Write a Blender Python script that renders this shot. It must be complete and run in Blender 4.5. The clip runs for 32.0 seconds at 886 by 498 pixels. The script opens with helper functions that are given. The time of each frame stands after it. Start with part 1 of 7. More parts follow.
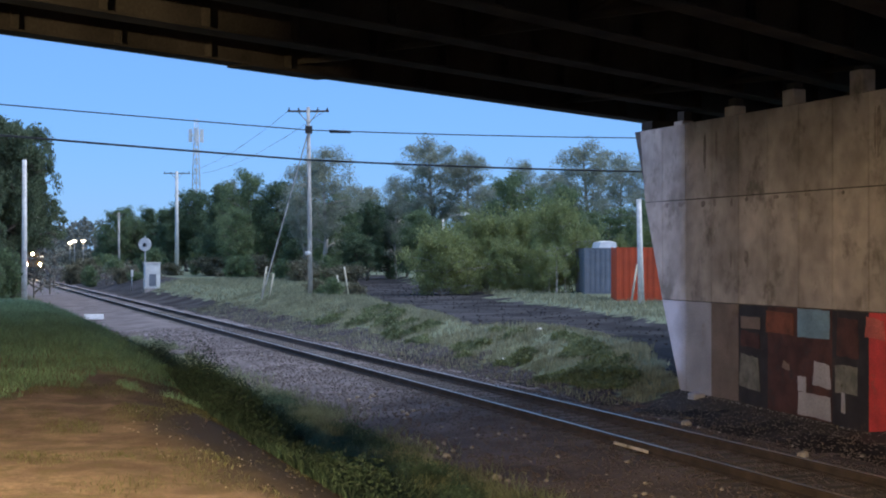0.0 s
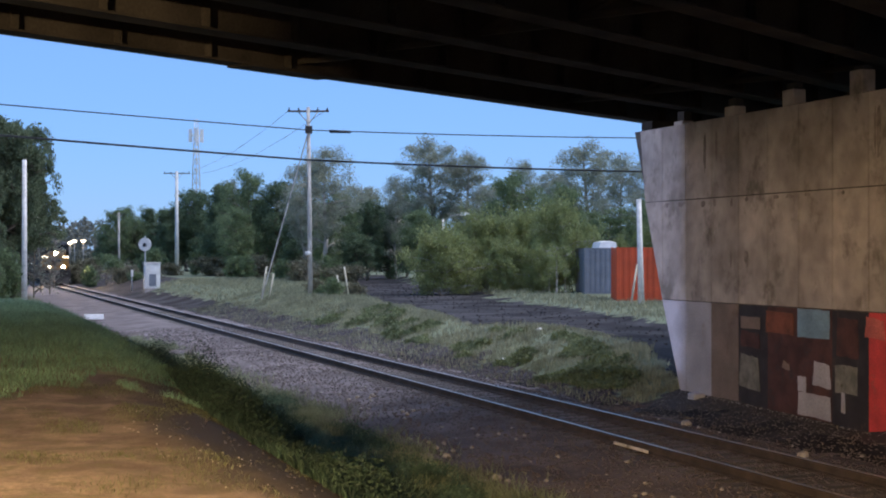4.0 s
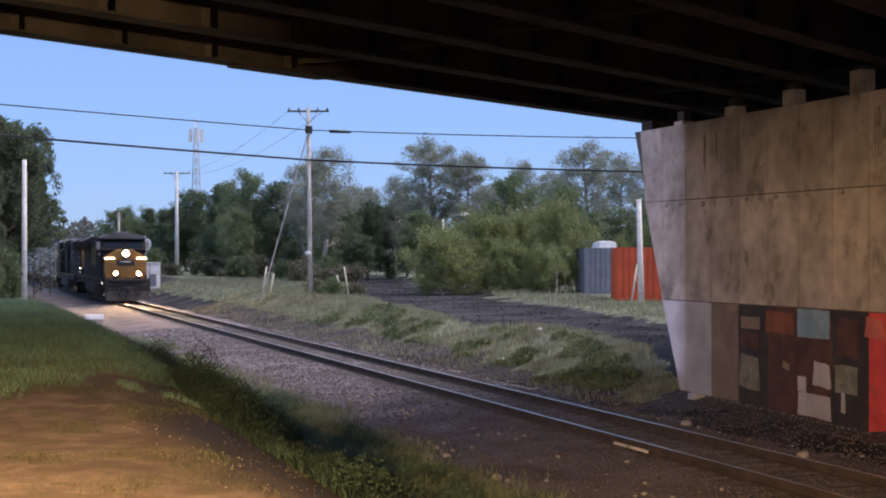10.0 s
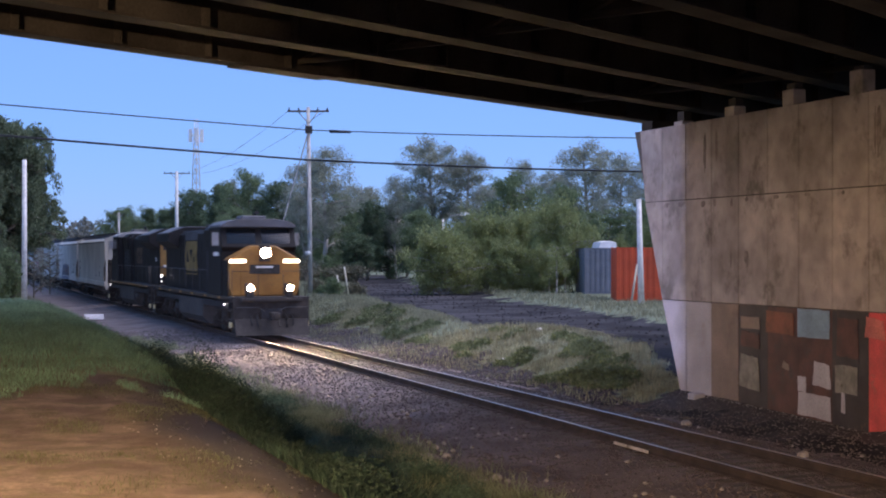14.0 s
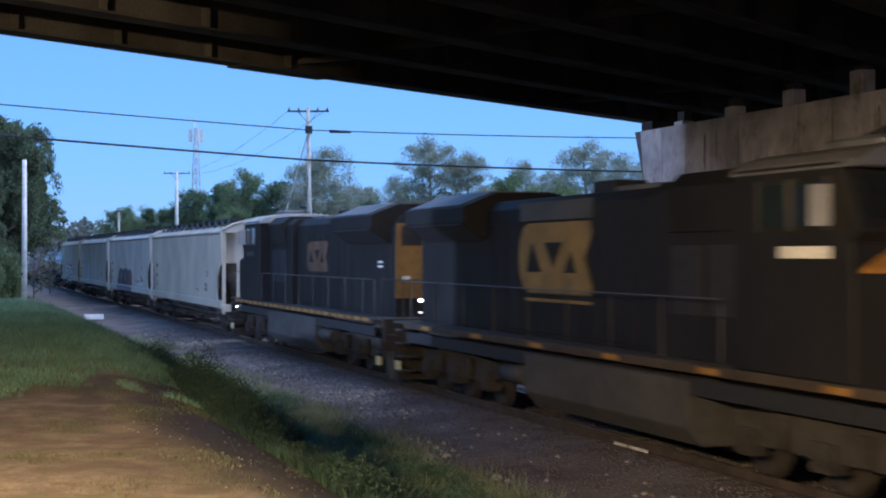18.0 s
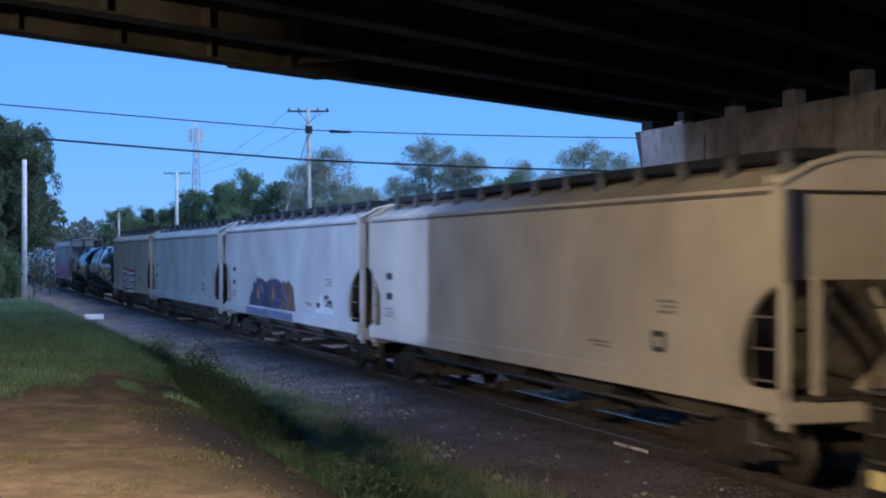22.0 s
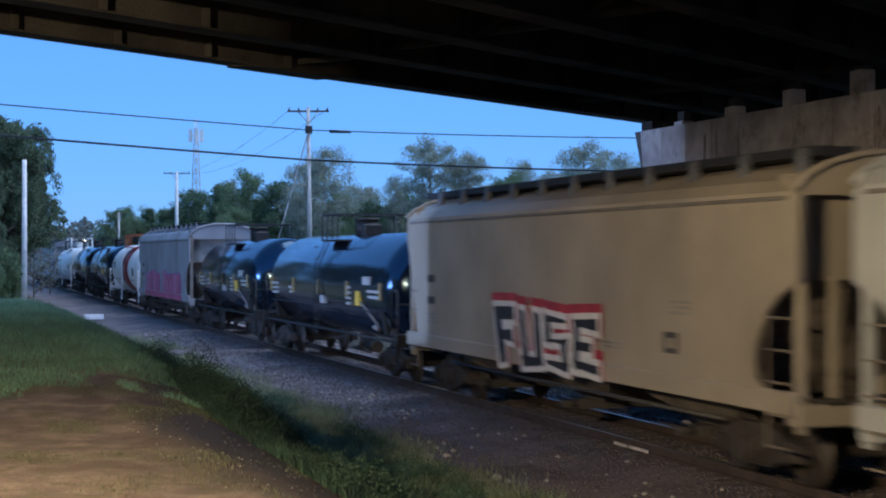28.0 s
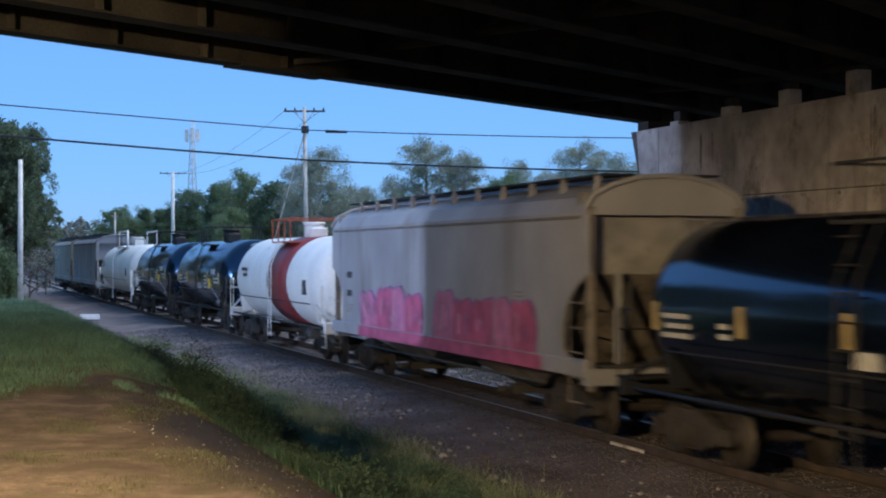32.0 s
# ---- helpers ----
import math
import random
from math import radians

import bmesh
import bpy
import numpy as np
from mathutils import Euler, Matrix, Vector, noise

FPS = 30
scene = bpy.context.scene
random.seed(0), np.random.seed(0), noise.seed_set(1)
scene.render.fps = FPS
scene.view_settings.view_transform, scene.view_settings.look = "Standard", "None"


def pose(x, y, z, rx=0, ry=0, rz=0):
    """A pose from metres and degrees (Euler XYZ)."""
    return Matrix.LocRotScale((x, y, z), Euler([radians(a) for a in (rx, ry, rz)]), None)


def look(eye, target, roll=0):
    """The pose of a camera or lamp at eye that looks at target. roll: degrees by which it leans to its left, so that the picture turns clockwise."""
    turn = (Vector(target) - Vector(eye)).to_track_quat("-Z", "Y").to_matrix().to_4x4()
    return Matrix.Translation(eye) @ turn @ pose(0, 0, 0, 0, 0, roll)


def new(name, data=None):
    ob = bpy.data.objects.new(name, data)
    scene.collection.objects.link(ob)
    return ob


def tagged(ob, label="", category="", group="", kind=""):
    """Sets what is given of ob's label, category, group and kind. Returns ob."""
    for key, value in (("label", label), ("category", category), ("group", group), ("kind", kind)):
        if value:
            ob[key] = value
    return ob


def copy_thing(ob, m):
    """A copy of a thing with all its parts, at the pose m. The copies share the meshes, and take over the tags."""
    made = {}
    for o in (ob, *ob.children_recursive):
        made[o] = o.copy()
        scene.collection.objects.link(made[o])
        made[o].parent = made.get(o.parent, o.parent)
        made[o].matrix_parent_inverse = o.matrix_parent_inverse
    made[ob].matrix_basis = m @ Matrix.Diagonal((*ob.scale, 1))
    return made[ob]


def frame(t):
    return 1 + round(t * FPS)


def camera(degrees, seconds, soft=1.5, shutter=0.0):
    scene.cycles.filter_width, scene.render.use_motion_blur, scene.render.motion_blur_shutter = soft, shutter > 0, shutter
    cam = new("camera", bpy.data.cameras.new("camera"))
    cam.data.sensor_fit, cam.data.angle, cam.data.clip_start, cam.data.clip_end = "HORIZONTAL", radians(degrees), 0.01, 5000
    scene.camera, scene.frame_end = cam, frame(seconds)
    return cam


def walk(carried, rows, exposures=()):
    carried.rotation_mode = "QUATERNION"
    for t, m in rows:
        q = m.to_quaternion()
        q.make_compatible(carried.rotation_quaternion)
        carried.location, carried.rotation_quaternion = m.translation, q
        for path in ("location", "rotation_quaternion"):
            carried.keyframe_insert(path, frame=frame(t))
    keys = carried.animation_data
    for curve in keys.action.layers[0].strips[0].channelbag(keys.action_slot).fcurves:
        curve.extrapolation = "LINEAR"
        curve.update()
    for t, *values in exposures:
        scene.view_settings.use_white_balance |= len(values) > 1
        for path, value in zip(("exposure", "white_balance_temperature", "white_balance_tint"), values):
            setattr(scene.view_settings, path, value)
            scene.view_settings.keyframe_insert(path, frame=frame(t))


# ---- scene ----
# World: x across the railway, y along it towards the far end, rail top at z = 0.
EYE = (0.0, 0.0, 3.25)
TRACK_X = 12.33          # centre line of the railway
cam = camera(33.56, 32.0, soft=2.0, shutter=0.9)
walk(cam, [
    (0.0, pose(0, 0, 3.25, 90.22, 0, -19.0)),
    (31.6, pose(0, 0, 3.25, 90.22, 0, -19.0)),
    (31.8, pose(0, 0, 3.25, 90.22, 0, -19.03)),
    (32.0, pose(0, 0, 3.25, 90.22, 0, -19.145)),
], exposures=[
    (0.0, 0.0, 6500, 10), (3.0, 0.05, 6600, 11), (6.0, 0.12, 7900, 25), (12.0, 0.12, 7900, 25),
    (14.0, 0.02, 6600, 27), (17.0, 0.04, 6150, 18), (18.0, 0.12, 5900, 11), (20.0, 0.06, 5650, 10),
    (22.0, -0.14, 5420, 10), (27.5, -0.12, 5420, 10), (29.0, -0.08, 5550, 6), (30.0, -0.03, 5850, 6), (32.0, 0.0, 6250, 7)])

# ---- dusk sky and the lamps of the place ----
world = bpy.data.worlds.new("dusk_sky")
scene.world = world
world.use_nodes = True
wn, wl = world.node_tree.nodes, world.node_tree.links
sky = wn.new("ShaderNodeTexSky")
sky.sky_type, sky.sun_disc = "NISHITA", False
sky.sun_elevation, sky.sun_rotation = radians(14.0), radians(190.0)
sky.air_density, sky.dust_density, sky.ozone_density = 1.0, 0.0, 6.0
tint = wn.new("ShaderNodeMix")
tint.data_type, tint.blend_type = "RGBA", "MULTIPLY"
tint.inputs["Factor"].default_value = 1.0
wl.new(sky.outputs[0], tint.inputs["A"])
tint.inputs["B"].default_value = (0.66, 0.74, 1.22, 1)
# thin even dusk haze over the clear sky
haze = wn.new("ShaderNodeMix")
haze.data_type = "RGBA"
haze.inputs["Factor"].default_value = 0.6
wl.new(tint.outputs["Result"], haze.inputs["A"])
haze.inputs["B"].default_value = (1.75, 3.85, 7.0, 1)
wl.new(haze.outputs["Result"], wn["Background"].inputs[0])
wn["Background"].inputs[1].default_value = 0.135


def lamp(name, kind, m, watts, colour, size=0.3):
    data = bpy.data.lights.new(name, kind)
    data.energy, data.color = watts, colour
    if kind == "AREA":
        data.size = size
    else:
        data.shadow_soft_size = size
    ob = new(name, data)
    ob.matrix_world = m
    return ob


# wide soft fill added from high on the right, to lift ground and trees
sun = lamp("dusk_sun", "SUN", look((15, -5, 26), (0, 0, 0)), 3.4, (0.95, 0.95, 1.0))
sun.data.angle = radians(60)

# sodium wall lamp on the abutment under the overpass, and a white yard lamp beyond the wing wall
# both out of view, inferred from the warm and the bluish light they give
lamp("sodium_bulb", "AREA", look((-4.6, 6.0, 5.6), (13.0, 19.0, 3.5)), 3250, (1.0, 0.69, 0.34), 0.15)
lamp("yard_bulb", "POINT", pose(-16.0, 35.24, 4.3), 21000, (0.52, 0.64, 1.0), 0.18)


# ---- mesh and material tools ----
class Shape:
    """Collects vertices and faces of one mesh."""

    def __init__(self):
        self.v, self.f, self.s = [], [], []

    def add(self, verts, faces, smooth=False):
        o = len(self.v)
        self.v += [tuple(p) for p in verts]
        self.f += [tuple(i + o for i in f) for f in faces]
        self.s += [smooth] * len(faces)
        return self

    def box(self, x0, x1, y0, y1, z0, z1):
        v = [(x, y, z) for x in (x0, x1) for y in (y0, y1) for z in (z0, z1)]
        return self.add(v, [(0, 1, 3, 2), (4, 6, 7, 5), (0, 4, 5, 1), (2, 3, 7, 6), (0, 2, 6, 4), (1, 5, 7, 3)])

    def prism(self, pts, axis, a, b, smooth=False):
        """A polygon pushed along an axis from a to b; its points are the two other coordinates in order."""
        n = len(pts)
        place = {"x": lambda p, d: (d, p[0], p[1]), "y": lambda p, d: (p[0], d, p[1]), "z": lambda p, d: (p[0], p[1], d)}[axis]
        v = [place(p, a) for p in pts] + [place(p, b) for p in pts]
        o = len(self.v)
        self.add(v, [(i, (i + 1) % n, n + (i + 1) % n, n + i) for i in range(n)], smooth)
        self.f += [tuple(range(o, o + n)), tuple(range(o + 2 * n - 1, o + n - 1, -1))]
        self.s += [False, False]
        return self

    def tube(self, p0, p1, r0, r1=None, n=10, cap=True):
        p0, p1 = Vector(p0), Vector(p1)
        r1 = r0 if r1 is None else r1
        q = (p1 - p0).to_track_quat("Z", "Y")
        ring = [q @ Vector((math.cos(6.28319 * i / n), math.sin(6.28319 * i / n), 0)) for i in range(n)]
        v = [p0 + c * r0 for c in ring] + [p1 + c * r1 for c in ring]
        o = len(self.v)
        self.add(v, [(i, (i + 1) % n, n + (i + 1) % n, n + i) for i in range(n)], n > 5)
        if cap:
            self.f += [tuple(range(o + n - 1, o - 1, -1)), tuple(range(o + n, o + 2 * n))]
            self.s += [False, False]
        return self

    def path(self, pts, r, n=6):
        """One bent tube along the points."""
        pts = [Vector(p) for p in pts]
        v = []
        for i, p in enumerate(pts):
            d = (pts[min(i + 1, len(pts) - 1)] - pts[max(i - 1, 0)]).normalized()
            q = d.to_track_quat("Z", "Y")
            v += [p + q @ Vector((r * math.cos(6.28319 * k / n), r * math.sin(6.28319 * k / n), 0)) for k in range(n)]
        m = len(pts)
        f = [(i * n + k, i * n + (k + 1) % n, (i + 1) * n + (k + 1) % n, (i + 1) * n + k) for i in range(m - 1) for k in range(n)]
        o = len(self.v)
        self.add(v, f, n > 5)
        self.f += [tuple(range(o + n - 1, o - 1, -1)), tuple(range(o + (m - 1) * n, o + m * n))]
        self.s += [False, False]
        return self

    def lathe(self, prof, cx, cz, n=28):
        """A body of revolution about a line along y: prof holds (y, radius)."""
        v = []
        for y, r in prof:
            v += [(cx + r * math.cos(6.28319 * i / n), y, cz + r * math.sin(6.28319 * i / n)) for i in range(n)]
        f = [(k * n + i, k * n + (i + 1) % n, (k + 1) * n + (i + 1) % n, (k + 1) * n + i) for k in range(len(prof) - 1) for i in range(n)]
        o = len(self.v)
        self.add(v, f, True)
        m = len(prof)
        self.f += [tuple(range(o, o + n)), tuple(range(o + m * n - 1, o + (m - 1) * n - 1, -1))]
        self.s += [False, False]
        return self

    def mesh(self, name, mat, bevel=0.0, fix=True):
        me = bpy.data.meshes.new(name)
        me.from_pydata(self.v, [], self.f)
        me.polygons.foreach_set("use_smooth", self.s)
        if fix or bevel:
            bm = bmesh.new()
            bm.from_mesh(me)
            bmesh.ops.recalc_face_normals(bm, faces=bm.faces)
            if bevel:
                bmesh.ops.bevel(bm, geom=bm.edges[:], offset=bevel, segments=1, affect="EDGES", clamp_overlap=True)
            bm.to_mesh(me)
            bm.free()
        for m in mat if isinstance(mat, (list, tuple)) else [mat]:
            me.materials.append(m)
        return me


def thing(name, label, category, group="", at=None, kind=""):
    ob = new(name)
    ob.empty_display_size = 0.3
    if at is not None:
        ob.matrix_world = at
    return tagged(ob, label, category, group, kind)


def part(name, shape, mat, parent, label="", bevel=0.0, at=None):
    me = shape if isinstance(shape, bpy.types.Mesh) else shape.mesh(name, mat, bevel)
    ob = new(name, me)
    ob.parent = parent
    if at is not None:
        ob.location = at
    return tagged(ob, label)


def solid(name, shape, mat, label, category, group="", kind="", bevel=0.0):
    """A thing that is one mesh, in world coordinates."""
    return tagged(new(name, shape.mesh(name, mat, bevel)), label, category, group, kind)


def mat(name, col, rough=0.8, metal=0.0, var=0.25, scale=2.0, fine=30.0, bump=0.25, stain=None, amount=0.5, each=0.0, spec=0.5, streak=1.0):
    """A surface with variation at two scales, stains and fine relief. streak squeezes the stains into upright runs."""
    m = bpy.data.materials.new(name)
    m.use_nodes = True
    n, l = m.node_tree.nodes, m.node_tree.links
    b = n["Principled BSDF"]
    b.inputs["Roughness"].default_value, b.inputs["Metallic"].default_value = rough, metal
    b.inputs["Specular IOR Level"].default_value = spec
    co = n.new("ShaderNodeTexCoord")
    big, small = n.new("ShaderNodeTexNoise"), n.new("ShaderNodeTexNoise")
    for node, s in ((big, scale), (small, fine)):
        node.inputs["Scale"].default_value = s
        node.inputs["Detail"].default_value = 5.0
    sq = n.new("ShaderNodeMapping")
    sq.inputs["Scale"].default_value = (1, 1, 1 / streak)
    l.new(co.outputs["Object"], sq.inputs[0])
    l.new(sq.outputs[0], big.inputs["Vector"])
    l.new(co.outputs["Object"], small.inputs["Vector"])

    def mix(kind, fac, a, bb):
        x = n.new("ShaderNodeMix")
        x.data_type, x.blend_type = "RGBA", kind
        for key, val in (("Factor", fac), ("A", a), ("B", bb)):
            if isinstance(val, (int, float)):
                x.inputs[key].default_value = val
            elif isinstance(val, tuple):
                x.inputs[key].default_value = (*val, 1)
            else:
                l.new(val, x.inputs[key])
        return x.outputs["Result"]

    def ramp(src, lo, hi):
        r = n.new("ShaderNodeMapRange")
        r.inputs["From Min"].default_value, r.inputs["From Max"].default_value = lo, hi
        l.new(src, r.inputs["Value"])
        return r.outputs[0]

    dark, light = tuple(c * (1 - var) for c in col), tuple(min(1, c * (1 + var)) for c in col)
    out = mix("MIX", ramp(big.outputs[0], 0.35, 0.65), dark, light)
    out = mix("MULTIPLY", 0.5, out, mix("MIX", ramp(small.outputs[0], 0.3, 0.7), (0.55, 0.55, 0.55), (1.25, 1.25, 1.25)))
    if stain:
        third = n.new("ShaderNodeTexNoise")
        third.inputs["Scale"].default_value, third.inputs["Detail"].default_value = scale * 1.7, 8.0
        third.inputs["Roughness"].default_value = 0.65
        l.new(sq.outputs[0], third.inputs["Vector"])
        s = ramp(third.outputs[0], 0.72 - 0.3 * amount, 0.86 - 0.3 * amount)
        out = mix("MIX", s, out, stain)
    if each:
        info = n.new("ShaderNodeObjectInfo")
        r = ramp(info.outputs["Random"], 0, 1)
        out = mix("MULTIPLY", 1.0, out, mix("MIX", r, (1 - each,) * 3, (1 + each,) * 3))
    l.new(out, b.inputs["Base Color"])
    if bump:
        bp = n.new("ShaderNodeBump")
        bp.inputs["Strength"].default_value, bp.inputs["Distance"].default_value = bump, 0.02
        l.new(small.outputs[0], bp.inputs["Height"])
        l.new(bp.outputs[0], b.inputs["Normal"])
    return m


def glow(name, col, strength):
    m = bpy.data.materials.new(name)
    m.use_nodes = True
    b = m.node_tree.nodes["Principled BSDF"]
    b.inputs["Base Color"].default_value = (0.6, 0.6, 0.6, 1)
    b.inputs["Emission Color"].default_value, b.inputs["Emission Strength"].default_value = (*col, 1), strength
    return m


def leafy(name, col, var=0.5, thin=0.25, clump=1.1):
    """Leaves: each island a little different, some light passing through."""
    m = bpy.data.materials.new(name)
    m.use_nodes = True
    n, l = m.node_tree.nodes, m.node_tree.links
    b = n["Principled BSDF"]
    geo = n.new("ShaderNodeNewGeometry")
    x = n.new("ShaderNodeMix")
    x.data_type = "RGBA"
    x.inputs["A"].default_value = (*[c * (1 - var) for c in col], 1)
    x.inputs["B"].default_value = (*[c * (1 + var) for c in col], 1)
    l.new(geo.outputs["Random Per Island"], x.inputs["Factor"])
    co, patchy = n.new("ShaderNodeTexCoord"), n.new("ShaderNodeTexNoise")
    patchy.inputs["Scale"].default_value, patchy.inputs["Detail"].default_value = clump, 3.0
    l.new(co.outputs["Object"], patchy.inputs["Vector"])
    span = n.new("ShaderNodeMapRange")
    span.inputs["From Min"].default_value, span.inputs["From Max"].default_value = 0.33, 0.67
    span.inputs["To Min"].default_value, span.inputs["To Max"].default_value = 0.68, 1.32
    l.new(patchy.outputs[0], span.inputs["Value"])
    shade = n.new("ShaderNodeMix")
    shade.data_type, shade.blend_type = "RGBA", "MULTIPLY"
    shade.inputs["Factor"].default_value = 1.0
    l.new(x.outputs["Result"], shade.inputs["A"])
    l.new(span.outputs[0], shade.inputs["B"])
    x = shade
    l.new(x.outputs["Result"], b.inputs["Base Color"])
    b.inputs["Roughness"].default_value = 0.65
    b.inputs["Specular IOR Level"].default_value = 0.25
    tr = n.new("ShaderNodeBsdfTranslucent")
    l.new(x.outputs["Result"], tr.inputs[0])
    ms = n.new("ShaderNodeMixShader")
    ms.inputs[0].default_value = thin
    l.new(b.outputs[0], ms.inputs[1])
    l.new(tr.outputs[0], ms.inputs[2])
    l.new(ms.outputs[0], n["Material Output"].inputs[0])
    return m


def smooth(a, b, x):
    t = max(0.0, min(1.0, (x - a) / (b - a)))
    return t * t * (3 - 2 * t)


# ---- materials ----
M_DIRT = mat("bare_earth", (0.148, 0.117, 0.104), 0.95, var=0.36, scale=2.2, fine=24, bump=0.6, stain=(0.09, 0.083, 0.06), amount=0.75, spec=0.15)
dn, dl = M_DIRT.node_tree.nodes, M_DIRT.node_tree.links
wet, mudmix = dn.new("ShaderNodeAttribute"), dn.new("ShaderNodeMix")
wet.attribute_name, mudmix.data_type = "mud", "RGBA"
mudmix.inputs["B"].default_value = (0.062, 0.056, 0.052, 1)
dl.new(wet.outputs["Fac"], mudmix.inputs["Factor"])
dl.new(dn["Principled BSDF"].inputs["Base Color"].links[0].from_socket, mudmix.inputs["A"])
dl.new(mudmix.outputs["Result"], dn["Principled BSDF"].inputs["Base Color"])
gloss = dn.new("ShaderNodeMapRange")
gloss.inputs["To Min"].default_value, gloss.inputs["To Max"].default_value = 0.95, 0.8
dl.new(wet.outputs["Fac"], gloss.inputs["Value"])
dl.new(gloss.outputs[0], dn["Principled BSDF"].inputs["Roughness"])
M_SOIL = mat("grassy_soil", (0.1, 0.1, 0.06), 0.95, var=0.4, scale=0.6, fine=14, bump=0.6, stain=(0.12, 0.11, 0.07), amount=0.5)
M_FIELD = mat("field_grass", (0.15, 0.18, 0.11), 0.95, var=0.35, scale=0.35, fine=10, bump=0.6, stain=(0.15, 0.15, 0.09), amount=0.6)
M_BALLAST = mat("ballast_stone", (0.178, 0.153, 0.156), 0.9, var=0.3, scale=0.6, fine=22, bump=0.9, stain=(0.09, 0.08, 0.075), amount=0.5, spec=0.2)
M_ROAD = mat("cinder_road", (0.052, 0.05, 0.054), 0.95, var=0.5, scale=0.35, fine=4, bump=0.7, stain=(0.1, 0.09, 0.088), amount=0.45, spec=0.05)
M_STONE = mat("loose_stone", (0.135, 0.117, 0.119), 0.95, var=0.3, scale=6, fine=30, bump=0.4, spec=0.15)
M_RAIL = mat("rail_steel", (0.06, 0.045, 0.038), 0.8, 0.1, var=0.3, scale=3, fine=40, bump=0.2)
M_RAILTOP = mat("worn_rail_head", (0.6, 0.52, 0.45), 0.4, 1.0, var=0.1, scale=2, fine=30, bump=0.02)
M_TIE = mat("creosoted_wood", (0.105, 0.095, 0.088), 0.9, var=0.4, scale=4, fine=30, bump=0.6, each=0.35)
M_CONC = mat("board_marked_concrete", (0.36, 0.325, 0.305), 0.9, var=0.25, scale=0.7, fine=2.6, bump=0.1, stain=(0.17, 0.155, 0.14), amount=0.6, each=0.1, streak=1.2, spec=0.2)
# girders and deck coloured dark, to hold the shade under the road
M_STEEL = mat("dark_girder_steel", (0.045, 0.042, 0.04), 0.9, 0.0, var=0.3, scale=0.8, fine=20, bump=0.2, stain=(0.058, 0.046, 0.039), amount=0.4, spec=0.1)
M_DECK = mat("shaded_deck_concrete", (0.06, 0.056, 0.053), 0.95, var=0.25, scale=0.6, fine=20, bump=0.2)


# ---- ground ----
def ahead(bearing, depth):
    """Place at a bearing (tangent from straight ahead) and distance ahead of the eye."""
    r = bearing * depth
    return (r * 0.9455 + depth * 0.3256, depth * 0.9455 - r * 0.3256)


# outline of the cinder road: its near edge, then its far edge back
ROAD = [ahead(*p) for p in ((0.3, 27), (0.158, 37.5), (0.146, 40.3), (0.12, 45.3), (0.088, 49.6), (0.0665, 51.4), (0.0215, 55.6), (-0.009, 64), (-0.038, 73), (-0.055, 93), (-0.063, 128), (-0.064, 177),
                            (-0.03, 177), (-0.0235, 138), (0.004, 113), (0.029, 94), (0.058, 77.4), (0.0865, 69.6), (0.1115, 62), (0.153, 54), (0.34, 42))]


def road_gap(x, y):
    """Distance outside the cinder road's edge, negative within it."""
    best, within = 1e9, False
    for (x0, y0), (x1, y1) in zip(ROAD, ROAD[1:] + ROAD[:1]):
        dx, dy = x1 - x0, y1 - y0
        t = max(0, min(1, ((x - x0) * dx + (y - y0) * dy) / (dx * dx + dy * dy)))
        best = min(best, math.hypot(x - x0 - t * dx, y - y0 - t * dy))
        if (y0 > y) != (y1 > y) and x < x0 + (y - y0) * dx / dy:
            within = not within
    return -best if within else best


def ground_z(x, y):
    top = 1.65 + 0.4 * smooth(13, 26, y) - 1.5 * smooth(34, 60, y)
    near = top + (-0.28 - top) * smooth(1.8, 6.6, x)
    if x > 7.5:
        near = -0.28 + 0.1 * smooth(9.0, 10.8, x) - 0.15 * smooth(13.9, 15.0, x)
    far = near if x < 15.0 else -0.33 + 1.13 * smooth(15.2, 20.5, x)
    wob = 0.05 * noise.noise((x * 0.7, y * 0.7, 3.0)) + 0.09 * noise.noise((x * 0.2, y * 0.2, 7.0))
    if 9.5 < x < 14.9:
        wob *= 0.12
    if x < 3.6 and y < 20:
        wob *= 0.45 + 0.55 * smooth(15, 20, y)
        wob += 0.014 * math.sin(x * 7.0 + 0.5 * y) * smooth(0.6, 1.6, x) * smooth(20, 15, y)
    if x > 15.5:
        wob *= 0.45
    dip = -0.2 * smooth(0.5, -0.6, road_gap(x, y)) if 15 < x < 70 and 10 < y < 190 else 0
    return far + wob + dip


def ground_kind(x, y):
    """0 earth, 1 soil under grass, 2 ballast, 3 cinder road, 4 field."""
    j = 0.5 * noise.noise((x * 0.9, y * 0.9, 1.0)) + 0.4 * noise.noise((x * 2.3, y * 2.3, 5.0))
    if x < 7.6 + j * 0.8:
        if x < 3.5 + j * 0.5 and y + j * 3 < 16.5 + 0.6 * x:
            return 0
        return 1
    edge = 16.1 + 1.0 * smooth(36, 50, y) + 0.6 * smooth(60, 110, y) + 6.5 * smooth(125, 150, y)
    if x < 15.0 + j * 0.8:
        return 2
    if x < edge + 1.3 * j:
        return 3
    if y < 31.8 + j * 2 and x > 14.9:
        return 0
    return 3 if 15 < x < 70 and road_gap(x, y) < 0.8 * j else 4


def steps(*spans):
    out = []
    for a, b, d in spans:
        k = max(1, round((b - a) / d))
        out += [a + (b - a) * i / k for i in range(k)]
    return out + [spans[-1][1]]


